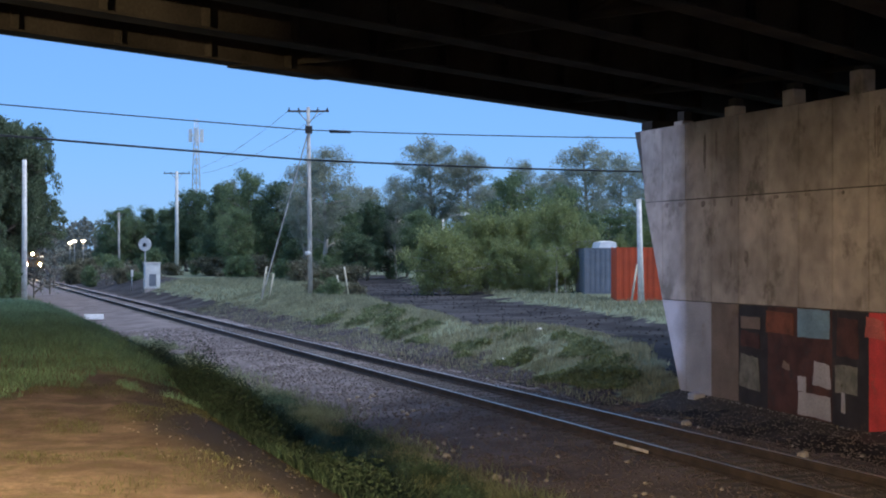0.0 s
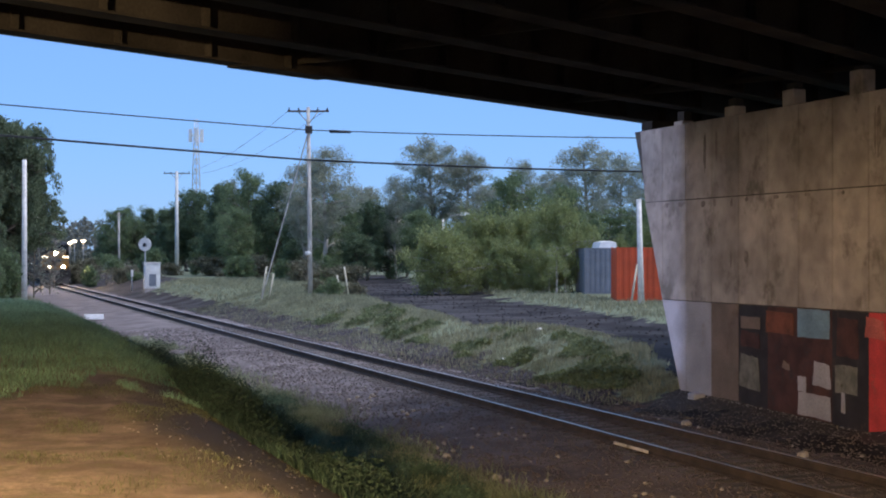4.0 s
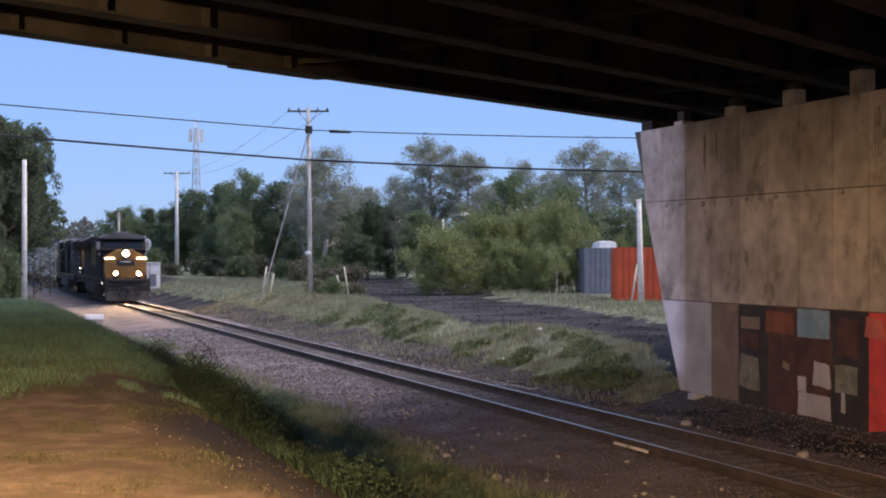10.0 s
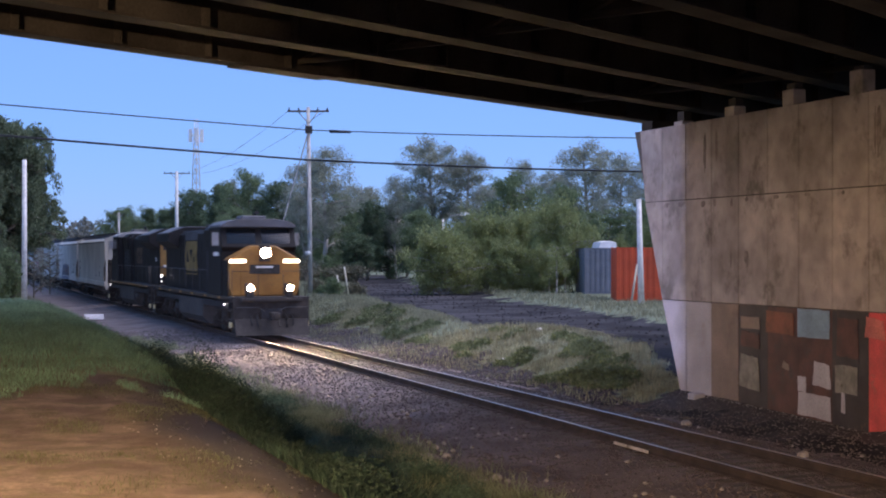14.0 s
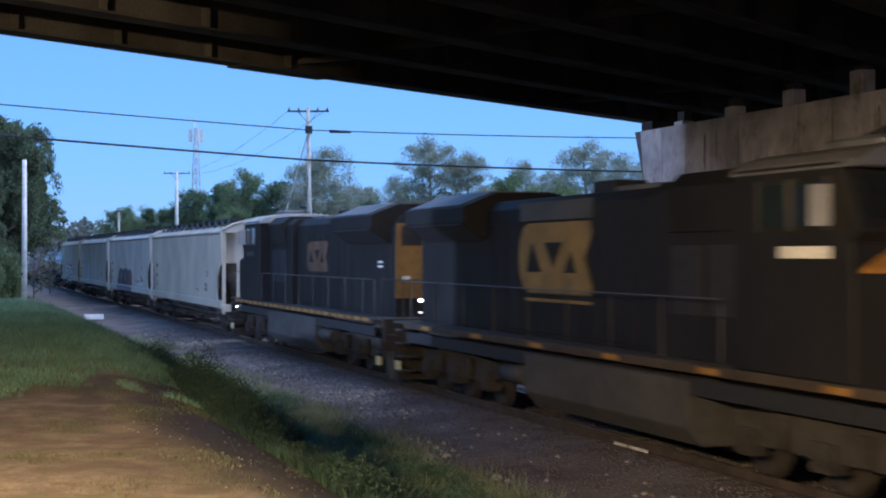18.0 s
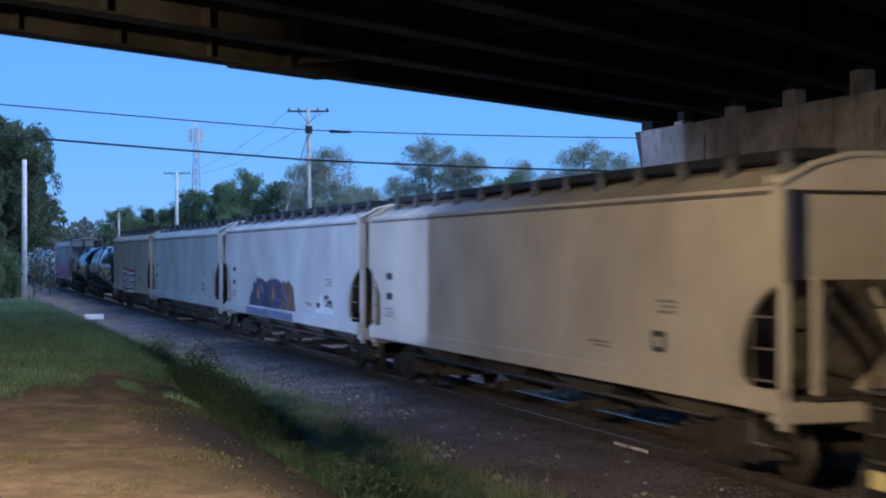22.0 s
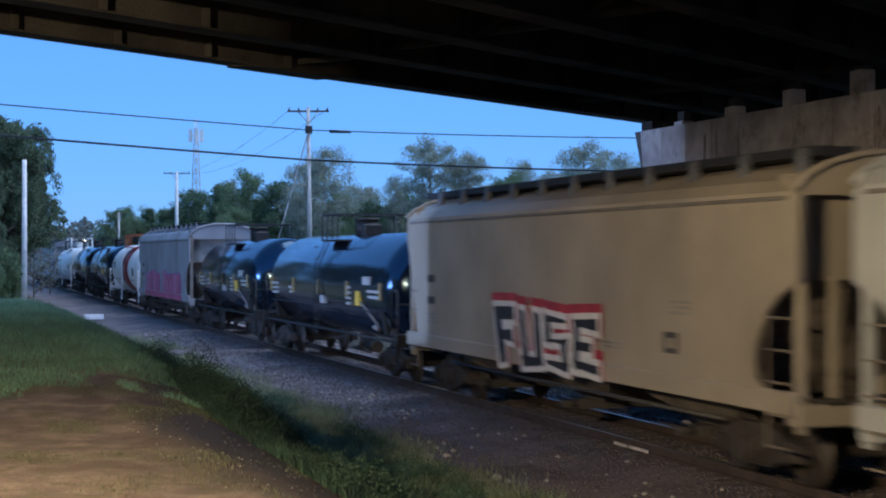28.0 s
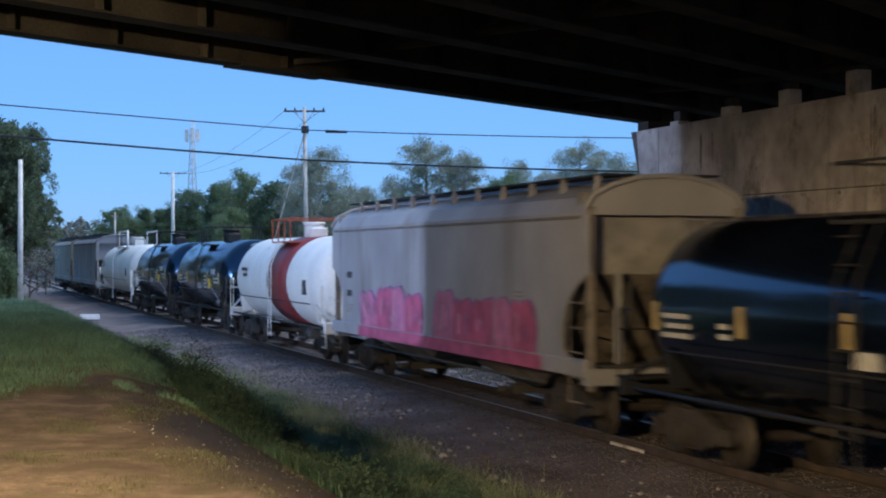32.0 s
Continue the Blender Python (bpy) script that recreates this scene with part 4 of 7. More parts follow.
        bars(car, -r - 0.002, L - 3.4, high + 0.3, 0.9, 0.12, 2, M_INK)
    if top_frame:
        s = Shape()
        for d in (-1, 1):
            s.path([(d * 0.9, mid - 2.2, high + r * 0.8), (d * 0.9, mid - 2.2, high + r + 0.85), (d * 0.9, mid + 2.2, high + r + 0.85), (d * 0.9, mid + 2.2, high + r * 0.8)], 0.06)
        part("top_hoop", s, frame_mat, car, "white pipe hoop above the tank")
    bogie(car, 1.85)
    bogie(car, L - 1.85)
    return car


def locomotive(name, label, lead, L, H=0.0):
    """A six-axle wide-cab diesel with its cab at y = 0 when it leads; z = 0 the rail."""
    car = thing(name, label, "locomotive", "locomotives of the train")

    def Y(y):
        return y if lead else L - y

    R = 20.0 + H                                # rear of the long hood

    def span(a, b):
        return sorted((Y(a), Y(b)))

    D = 1.6                                     # walkway height
    body = M_NAVY
    part("underframe", Shape().box(-0.9, 0.9, *span(0.35, L - 0.35), 1.1, D - 0.04), M_GRIME, car)
    part("walkway", Shape().box(-1.55, 1.55, *span(0.3, L - 0.3), D - 0.05, D), M_GRIME, car)
    for d in (-1, 1):
        part("sill_stripe", Shape().box(*sorted((d * 1.49, d * 1.56)), *span(1.2, L - 1.2), 1.46, D - 0.01), M_DIMSTRIPE, car, "dull gold stripe along the walkway sill", bevel=0.008)
        q, dash = 1.4, 0
        while q < L - 2.0:
            # on the lead one dash in five is gold, the others dull brown
            part("reflective_dash", Shape().box(*sorted((d * 1.55, d * 1.567)), *span(q, q + 0.62), 1.48, D - 0.03), M_DULLGOLD if not lead or dash % 5 == 2 else M_DIMSTRIPE, car)
            q, dash = q + (0.66 if lead else 0.84), dash + 1
        # skirt coloured near black, for the shaded void below the stripe
        part("frame_skirt", Shape().box(*sorted((d * 1.42, d * 1.5)), *span(1.2, L - 1.2), 1.12, 1.37), M_GRILL, car)
    # nose with peaked top, headlights and number boards
    nose = Shape()
    y0, y1 = Y(1.55), Y(2.75)
    front = [(-1.3, D), (1.3, D), (1.43, 2.0), (1.43, 3.06), (1.2, 3.2), (0.45, 3.62), (-0.45, 3.62), (-1.2, 3.2), (-1.43, 3.06), (-1.43, 2.0)]
    nose.prism(front, "y", y0, y1)
    nose_paint = M_GOLD if lead else body
    part("nose", nose, nose_paint, car, "gold wide nose" if lead else "navy wide nose", bevel=0.05)
    part("nose_side_panel", Shape().box(-1.465, -1.435, *span(1.75, 2.75), D, 3.02), body, car)
    part("nose_side_panel", Shape().box(1.435, 1.465, *span(1.75, 2.75), D, 3.02), body, car)
    f = -1 if lead else 1
    part("nose_door", Shape().box(-0.95, -0.3, *sorted((y0, y0 + f * 0.03)), D + 0.05, 3.0), nose_paint, car, bevel=0.01)
    # dark plate drawn for the recess in the nose
    part("nose_recess", Shape().box(-0.62, 0.62, *sorted((y0 + f * 0.002, y0 + f * 0.034)), 2.48, 2.86), M_PILOT, car, "dark plate under the headlight", bevel=0.01)
    part("nose_seam", Shape().box(-0.35, 0.35, *sorted((y0 + f * 0.005, y0 + f * 0.04)), 2.72, 2.8), M_STENCIL if lead else M_INK, car)
    hood = Shape().box(-0.22, 0.22, *sorted((y0, y0 + f * 0.05)), 2.98, 3.66)
    part("headlight_box", hood, M_GRIME, car, bevel=0.01)
    part("headlight_rim", Shape().tube((0, y0 + f * 0.03, 3.33), (0, y0 + f * 0.3, 3.33), 0.205, n=24, cap=False), M_GRILL, car)
    # dish glows by itself, to round the two lenses' glare into one
    dish = part("headlight_dish", Shape().tube((0, y0 + f * 0.052, 3.33), (0, y0 + f * 0.07, 3.33), 0.18, n=24), M_DISH if lead else M_GRILL, car, "reflector dish with its own glow" if lead else "")
    for d in (-1, 1):
        part("headlight_lens", Shape().tube((d * 0.085, y0 + f * 0.071, 3.33), (d * 0.085, y0 + f * 0.08, 3.33), 0.083, n=18), M_HEAD if lead else M_GLASS, dish, "lit headlight" if lead else "")
        x0, x1 = sorted((d * 0.76, d * 1.42))
        part("number_board", Shape().box(x0, x1, *sorted((y0 + f * 0.004, y0 + f * 0.05)), 2.93, 3.06), M_BOARD if lead else M_GLASS, car, "lit number board" if lead else "", bevel=0.01)
        ditch = Shape().box(d * 0.78 - 0.16, d * 0.78 + 0.16, *span(0.55, 0.81), D, 2.12)
        part("ditch_light_box", ditch, M_GRIME, car, bevel=0.015)
        part("ditch_light_rim", Shape().tube((d * 0.78, Y(0.55), 1.95), (d * 0.78, Y(0.33), 1.95), 0.13, n=16, cap=False), M_GRILL, car)
        part("ditch_light_lens", Shape().tube((d * 0.78, Y(0.525), 1.95), (d * 0.78, Y(0.54), 1.95), 0.11, n=16), M_DITCH if lead else M_GLASS, car, "lit ditch light" if lead else "")
    # cab
    side = [(2.72, D), (5.6, D), (5.6, 4.45), (3.0, 4.45), (2.55, 3.55), (2.72, 3.4)]
    part("cab", Shape().prism([(Y(a), b) for a, b in side], "x", -1.53, 1.53), body, car, bevel=0.03)
    roof = [(-1.55, 4.36), (1.55, 4.36), (1.5, 4.46), (1.3, 4.58), (0.95, 4.67), (0.5, 4.71), (-0.5, 4.71), (-0.95, 4.67), (-1.3, 4.58), (-1.5, 4.46)]
    part("cab_roof", Shape().prism(roof, "y", *span(2.6, 5.75)), M_ROOFGREY if lead else M_CABROOF, car, bevel=0.02)
    part("roof_aircon", Shape().box(-0.5, 0.5, *span(3.6, 4.9), 4.69, 4.86), M_ROOFGREY, car, bevel=0.05)
    part("horn", Shape().tube((0.3, Y(5.0), 4.95), (0.3, Y(4.5), 5.0), 0.04, 0.09, n=8).tube((0.3, Y(5.0), 4.7), (0.3, Y(5.0), 4.95), 0.03), M_GRILL, car)
    for d in (-1, 1):
        s = Shape().add([(d * 0.12, Y(2.66) + f * 0.03, 3.7), (d * 1.3, Y(2.66) + f * 0.03, 3.7), (d * 1.3, Y(2.94) + f * 0.03, 4.28), (d * 0.12, Y(2.94) + f * 0.03, 4.28), (d * 0.12, Y(2.66) + f * 0.05, 3.7), (d * 1.3, Y(2.66) + f * 0.05, 3.7), (d * 1.3, Y(2.94) + f * 0.05, 4.28), (d * 0.12, Y(2.94) + f * 0.05, 4.28)], [(0, 1, 2, 3), (7, 6, 5, 4), (0, 4, 5, 1), (1, 5, 6, 2), (2, 6, 7, 3), (3, 7, 4, 0)])
        part("windshield", s, M_GLASS, car, "dark sloped windshield")
        for a, b in ((3.3, 4.05), (4.2, 4.9)):
            w = part("side_window", Shape().box(*sorted((d * 1.532, d * 1.545)), *span(a, b), 3.62, 4.2), M_GLASS, car, "dark cab window")
            for q in (a - 0.06, b):
                part("window_post", Shape().box(*sorted((d * 1.53, d * 1.56)), *span(q, q + 0.06), 3.56, 4.26), M_GRIME, w)
        part("sun_visor", Shape().box(*sorted((d * 1.53, d * 1.8)), *span(3.2, 3.26), 3.62, 4.15), M_CABROOF, car, "pale side wind deflector")
        bars(car, d * 1.532, min(span(3.2, 4.6)), 3.2, 1.2, 0.16, 1, M_STENCIL if lead else M_INK, d)
    # hood behind the cab, engine doors and the flared radiator
    part("equipment_hood", Shape().prism([(-1.15, D), (1.15, D), (1.15, 4.25), (0.9, 4.45), (-0.9, 4.45), (-1.15, 4.25)], "y", *span(5.6, 9.0)), body, car, bevel=0.02)
    part("engine_hood", Shape().prism([(-0.95, D), (0.95, D), (0.95, 4.2), (0.75, 4.4), (-0.75, 4.4), (-0.95, 4.2)], "y", *span(9.0, R - 4.6)), body, car, bevel=0.02)
    rad = [(-0.95, D), (0.95, D), (0.95, 3.55), (1.5, 3.95), (1.5, 4.3), (0.7, 4.62), (-0.7, 4.62), (-1.5, 4.3), (-1.5, 3.95), (-0.95, 3.55)]
    part("radiator_hood", Shape().prism(rad, "y", *span(R - 4.6, R - 0.4)), body, car, "flared radiator housing", bevel=0.02)
    part("radiator_screen", Shape().prism([(-0.68, 4.625), (0.68, 4.625), (1.46, 4.33), (1.46, 4.35), (0.7, 4.66), (-0.7, 4.66), (-1.46, 4.35), (-1.46, 4.33)], "y", *span(R - 4.3, R - 0.7)), M_ROOFGREY, car)
    part("dynamic_brake_box", Shape().prism([(-1.2, 3.6), (1.2, 3.6), (1.3, 4.3), (1.0, 4.55), (-1.0, 4.55), (-1.3, 4.3)], "y", *span(5.9, 8.2)), body, car, bevel=0.02)
    part("exhaust_duct", Shape().box(-0.35, 0.35, *span(12.0, 13.0), 4.38, 4.66), M_GRILL, car, bevel=0.03)
    part("roof_hatch", Shape().box(-0.6, 0.6, *span(9.6, 11.4), 4.38, 4.5), M_ROOFGREY, car, bevel=0.02)
    for d in (-1, 1):
        k = 9.15
        while k < R - 4.8:
            part("engine_door", Shape().box(*sorted((d * 0.945, d * 0.968)), *span(k, k + 0.68), D + 0.1, 3.9), body, car, bevel=0.008)
            k += 0.75
        for a, b in ((6.0, 7.0), (7.2, 8.2)):
            part("air_grille", Shape().box(*sorted((d * 1.14, d * 1.17)), *span(a, b), 2.3, 3.4), M_GRILL, car, bevel=0.01)
        part("radiator_intake", Shape().add([(d * 0.97, Y(R - 4.4), 3.6), (d * 1.47, Y(R - 4.4), 3.94), (d * 1.47, Y(R - 0.6), 3.94), (d * 0.97, Y(R - 0.6), 3.6), (d * 0.99, Y(R - 4.4), 3.57), (d * 1.49, Y(R - 4.4), 3.91), (d * 1.49, Y(R - 0.6), 3.91), (d * 0.99, Y(R - 0.6), 3.57)], [(0, 1, 2, 3), (7, 6, 5, 4), (0, 4, 5, 1), (1, 5, 6, 2), (2, 6, 7, 3), (3, 7, 4, 0)]), M_GRILL, car)
        # emblem: gold plate with dark notches, no lettering
        if lead:
            a, w, z, h = 11.6, 3.6, 2.48, 1.4
        else:
            a, w, z, h = 10.45, 2.7, 2.72, 0.95
        x = d * 0.975
        def at(q):
            """Along the emblem, read from its round end."""
            return Y(a + w * (1 - q)) if lead == (d < 0) else Y(a + w * q)

        curve = [(at(0.14 - 0.14 * math.sin(0.5236 * q)), z + h * (0.5 - 0.5 * math.cos(0.5236 * q))) for q in range(7)]
        e = part("emblem", Shape().prism(curve + [(at(0.97), z + h), (at(1), z + h * 0.85), (at(0.9), z + h / 2), (at(1), z + h * 0.12), (at(0.97), z)], "x", *sorted((x, x + d * 0.012))), M_FADEDGOLD if lead else M_DULLEMBLEM, car, "gold painted emblem" if lead else "sooty gold painted emblem")
        if lead:
            part("emblem_rule", Shape().box(*sorted((x, x + d * 0.012)), *sorted((at(0.1), at(0.98))), z - 0.16, z - 0.1), M_FADEDGOLD, e, "thin gold rule")
            part("hood_panel", Shape().box(*sorted((d * 0.955, d * 0.975)), *sorted((at(0.02), at(1.0))), z + h + 0.05, z + h + 0.42), M_HOODPANEL, car, "faded grey-blue panel")
        notches = [
            [(0.12, 0.3), (0.34, 0.3), (0.2, 0.72)],
            [(0.38, 0.72), (0.62, 0.72), (0.5, 0.36)],
            [(0.64, 0.3), (0.8, 0.3), (0.74, 0.6)],
        ]
        for pts in notches:
            part("emblem_notch", Shape().prism([(at(u), z + h * v) for u, v in pts], "x", *sorted((x + d * 0.008, x + d * 0.018))), M_NAVY, e)
    # long hood end
    part("hood_end", Shape().prism([(-0.93, D), (0.93, D), (0.93, 3.9), (0.7, 4.3), (-0.7, 4.3), (-0.93, 3.9)], "y", *span(R - 0.4, R)), body, car, "navy long-hood end", bevel=0.02)
    part("hood_end_door", Shape().box(-0.92, -0.02, *span(R, R + 0.03), D + 0.5, 4.08), M_DIMGOLD, car, "gold hood end panel", bevel=0.008)
    part("hood_end_window", Shape().box(-0.76, -0.18, *span(R + 0.03, R + 0.05), 3.5, 4.0), M_GRILL, car)
    part("end_marker", Shape().box(-0.75, -0.55, *span(R, R + 0.06), 2.55, 2.68), M_STENCIL, car)
    if not lead:
        for z in (2.9, 3.02):
            part("stencil_bar", Shape().box(-0.985, -0.955, *span(18.55, 18.95), z, z + 0.06), M_STENCIL, car, "white stencilled lettering")
    if lead:
        part("step_lamp", Shape().box(-1.35, -1.28, *span(20.64, 20.71), 2.12, 2.18), M_STEPLAMP, car, "small lit step lamp", bevel=0.01)
        part("step_lamp", Shape().box(-1.34, -1.3, *span(20.65, 20.69), 1.84, 1.875), M_MARK, car, "small lit step lamp", bevel=0.008)
    # ends: pilots, steps, couplers
    for a, s in ((0.0, 1), (L, -1)):
        y = Y(a)
        t = s if lead else -s
        part("pilot", Shape().box(-1.5, 1.5, *sorted((y + t * 0.28, y + t * 0.36)), 0.55, D), M_PILOT, car)
        part("snow_plow", Shape().prism([(y + t * 0.3, 0.12), (y - t * 0.1, 0.12), (y + t * 0.18, 0.75), (y + t * 0.3, 0.75)], "x", -1.45, 1.45), M_PILOT, car)
        part("anticlimber", Shape().box(-1.2, 1.2, *sorted((y + t * 0.08, y + t * 0.3)), 1.42, 1.56), M_PILOT, car, bevel=0.02)
        part("draft_pocket", Shape().box(-0.42, 0.42, *sorted((y + t * 0.2, y + t * 0.34)), 0.66, 1.14), M_GRILL, car, bevel=0.02)
        for d in (-1, 1):
            part("uncoupling_lever", Shape().path([(d * 1.4, y + t * 0.2, 1.2), (d * 0.5, y + t * 0.18, 1.2), (d * 0.3, y + t * 0.1, 1.05)], 0.015, 5), M_RAILING, car)
            part("air_hose", Shape().path([(d * 0.55, y + t * 0.26, 0.95), (d * 0.6, y + t * 0.08, 0.7), (d * 0.56, y - t * 0.02, 0.42)], 0.028, 6), M_GRILL, car)
            part("air_hose", Shape().path([(d * 0.8, y + t * 0.26, 0.95), (d * 0.84, y + t * 0.1, 0.72), (d * 0.8, y + t * 0.02, 0.5)], 0.022, 6), M_GRILL, car)
        coupler(car, y + t * 0.3, -t)
        for d in (-1, 1):
            for k in range(4):
                z = 0.38 + k * 0.33
                part("step", Shape().box(*sorted((d * 1.15, d * 1.56)), *sorted((y + t * 0.42, y + t * 1.0)), z, z + 0.04), M_GRIME, car)
            part("step_lamp_plate", Shape().box(*sorted((d * 1.5, d * 1.57)), *sorted((y + t * 0.45, y + t * 0.8)), 0.4, 0.62), M_STEPEDGE, car, "pale reflective step edge", bevel=0.01)
            s2 = Shape()
            s2.path([(d * 1.53, y + t * 0.4, 0.6), (d * 1.53, y + t * 0.4, 2.6), (d * 1.45, y + t * 0.5, 2.65)], 0.014)
            s2.path([(d * 1.53, y + t * 1.05, 1.0), (d * 1.53, y + t * 1.05, 2.6)], 0.014)
            s2.path([(d * 0.5, y + t * 0.4, D), (d * 0.5, y + t * 0.4, 2.6), (d * 1.53, y + t * 0.4, 2.6)], 0.014)
            part("end_handrail", s2, M_GRIME, car)
    for d in (-1, 1):
        s = Shape()
        y = 6.0
        s.tube((d * 1.52, Y(6.0), 2.6), (d * 1.52, Y(R - 0.1), 2.6), 0.013, n=5)
        while y <= R:
            s.tube((d * 1.52, Y(y), D), (d * 1.52, Y(y), 2.6), 0.013, n=5)
            y += 1.85
        part("side_handrail", s, M_RAILING, car, "thin grey walkway handrail")
    part("fuel_tank", Shape().prism([(-1.52, 0.6), (-1.25, 0.3), (1.25, 0.3), (1.52, 0.6), (1.52, 1.34), (-1.52, 1.34)], "y", *span(7.0, 13.6)), M_TANKGREY, car, "dusty grey fuel tank", bevel=0.02)
    for d in (-1, 1):
        part("air_reservoir", Shape().tube((d * 1.25, Y(13.7), 0.85), (d * 1.25, Y(15.2), 0.85), 0.2, n=12), M_GRIME, car)
        part("marker_lamp", Shape().box(*sorted((d * 1.56, d * 1.59)), *span(1.6, 1.8), 1.25, 1.32), M_MARK, car, "small lit step lamp")
    bogie(car, Y(3.9), 3)
    bogie(car, Y(L - 3.9), 3)
    return car


# ---- the train's make-up; each car's leading end, metres behind the train's front ----
P_GREY = hopper_paint("pale_grey_hopper", (0.5, 0.46, 0.39), (0.39, 0.32, 0.23))
P_CREAM = hopper_paint("off_white_hopper", (0.5, 0.49, 0.48), (0.36, 0.33, 0.29))
P_SAGE = hopper_paint("blue_grey_hopper", (0.37, 0.39, 0.395), (0.3, 0.3, 0.29))
P_STONE = hopper_paint("stone_grey_hopper", (0.31, 0.275, 0.22), (0.24, 0.21, 0.18))
P_OLD = hopper_paint("weathered_grey_hopper", (0.29, 0.288, 0.305), (0.18, 0.165, 0.15), 0.55)
G_SLATE = mat("slate_blue_spray", (0.04, 0.05, 0.11), 0.6, var=0.4, scale=1.5, bump=0.05, stain=(0.1, 0.09, 0.13), amount=0.5)
G_RUST = mat("rust_brown_spray", (0.155, 0.085, 0.065), 0.6, var=0.35, scale=2, bump=0.05, stain=(0.32, 0.22, 0.19), amount=0.4)
G_HAZE = mat("blue_grey_spray", (0.14, 0.16, 0.27), 0.6, var=0.3, scale=1.5, bump=0.05, stain=(0.28, 0.28, 0.32), amount=0.5)
G_AMBER = mat("amber_spray", (0.45, 0.24, 0.06), 0.6, var=0.2, scale=3, bump=0.05)
G_VIOLET = mat("dull_violet_spray", (0.065, 0.055, 0.1), 0.6, var=0.4, scale=1.5, bump=0.05, stain=(0.12, 0.085, 0.1), amount=0.5)
G_PURPLE = mat("purple_spray", (0.2, 0.1, 0.26), 0.6, var=0.3, scale=2, bump=0.05, stain=(0.34, 0.22, 0.34), amount=0.5)
G_RED = mat("red_spray", (0.34, 0.03, 0.045), 0.6, var=0.25, scale=3, bump=0.05)
G_INK = mat("black_spray", (0.02, 0.02, 0.025), 0.6, var=0.3, scale=3, bump=0.05)
G_PALEPINK = mat("pale_pink_spray", (0.5, 0.3, 0.38), 0.6, var=0.2, scale=3, bump=0.05)
G_PINK = mat("pink_spray", (0.4, 0.08, 0.165), 0.6, var=0.25, scale=2, bump=0.05, stain=(0.4, 0.25, 0.32), amount=0.4)
G_DUSTY = mat("dusty_pink_spray", (0.42, 0.14, 0.24), 0.6, var=0.3, scale=2, bump=0.05, stain=(0.36, 0.3, 0.34), amount=0.5)
G_DUSTBEIGE = mat("beige_spray", (0.36, 0.28, 0.25), 0.6, var=0.2, scale=3, bump=0.05)
G_WHITE = mat("white_spray", (0.65, 0.65, 0.65), 0.6, var=0.1, scale=3, bump=0.05)

TRAIN = []


def couple(car, gap):
    TRAIN.append((car, gap))
    return car


def mound(car, y0, y1, z0, z1, dark, warm, seed, W=1.58):
    """A sprayed cloud: pale ragged edge, dark body turning warm at its leading end, round bubbles with bright cores."""
    def outline(a, b, grow, n=40):
        top = []
        for k in range(n + 1):
            u = k / n
            arch = min(1, 5 * u) ** 0.55 * min(1, 5 * (1 - u)) ** 0.55
            bump = 0.78 + 0.16 * abs(math.sin(u * 9 + seed)) + 0.13 * noise.noise((u * 23, seed, 0))
            top.append((a - grow + (b - a + 2 * grow) * u, z0 + (z1 - z0) * arch * bump + grow * (arch > 0.1)))
        return [(b + grow, z0)] + top[::-1] + [(a - grow, z0)]

    part("graffiti_edge", Shape().prism(outline(y0, y1, 0.05), "x", -W - 0.004, -W + 0.01), G_DUSTBEIGE, car, "pale sprayed outline")
    part("graffiti_ground", Shape().prism(outline(y0, y1, 0.0), "x", -W - 0.007, -W + 0.01), dark, car, "slate blue sprayed paint")
    part("graffiti_end", Shape().prism(outline(y0, y0 + 2.2, -0.04), "x", -W - 0.01, -W + 0.01), warm, car, "rust brown sprayed paint")
    for c, r in ((y0 + 3.2, 0.5), (y0 + 5.6, 0.46)):
        ring = [(c + r * math.cos(0.3142 * q), z0 + 0.52 + 0.85 * r * math.sin(0.3142 * q)) for q in range(20)]
        part("graffiti_bubble", Shape().prism(ring, "x", -W - 0.012, -W), G_VIOLET, car)
        part("graffiti_core", Shape().prism([(c - 0.09, z0 + 0.3), (c + 0.08, z0 + 0.27), (c + 0.12, z0 + 0.62), (c - 0.04, z0 + 0.68)], "x", -W - 0.019, -W), G_AMBER, car)
    rnd = random.Random(seed)
    for q in range(16):
        u, h = rnd.uniform(y0 + 0.6, y1 - 0.8), rnd.uniform(z0 + 0.05, z1 - 0.55)
        w, r, t = rnd.uniform(0.2, 0.6), rnd.uniform(-0.2, 0.4), rnd.uniform(0.04, 0.11)
        part("graffiti_stroke", Shape().prism([(u, h), (u + t, h - 0.05), (u + w, h + r), (u + w * 0.6, h + r + 0.16), (u + w * 0.5, h + r)], "x", -W - 0.016 - 0.0003 * q, -W), (G_HAZE, warm, G_VIOLET, G_SLATE, dark)[q % 5], car)


couple(locomotive("lead_locomotive", "navy diesel locomotive with gold nose and lit headlights", True, 22.45, 1.75), 0.0)
couple(locomotive("second_locomotive", "navy diesel locomotive coupled hood first, gold hood end", False, 21.15), 22.85)
couple(hopper("covered_hopper", 20.2, P_GREY, P_GREY, "long pale grey covered hopper wagon"), 45.4)
h2 = couple(hopper("covered_hopper", 19.65, P_CREAM, P_CREAM, "off-white covered hopper with blue brown graffiti"), 66.3)
mound(h2, 7.6, 14.9, 1.44, 2.5, G_SLATE, G_RUST, 4)
part("graffiti_band", Shape().box(-1.618, -1.6, 7.9, 15.2, 1.12, 1.37), G_HAZE, h2, "blue-grey sprayed sill")
graffiti(h2, 2.9, 5.0, 1.5, 2.1, (G_WHITE, G_INK, G_WHITE), 5, letters=3)
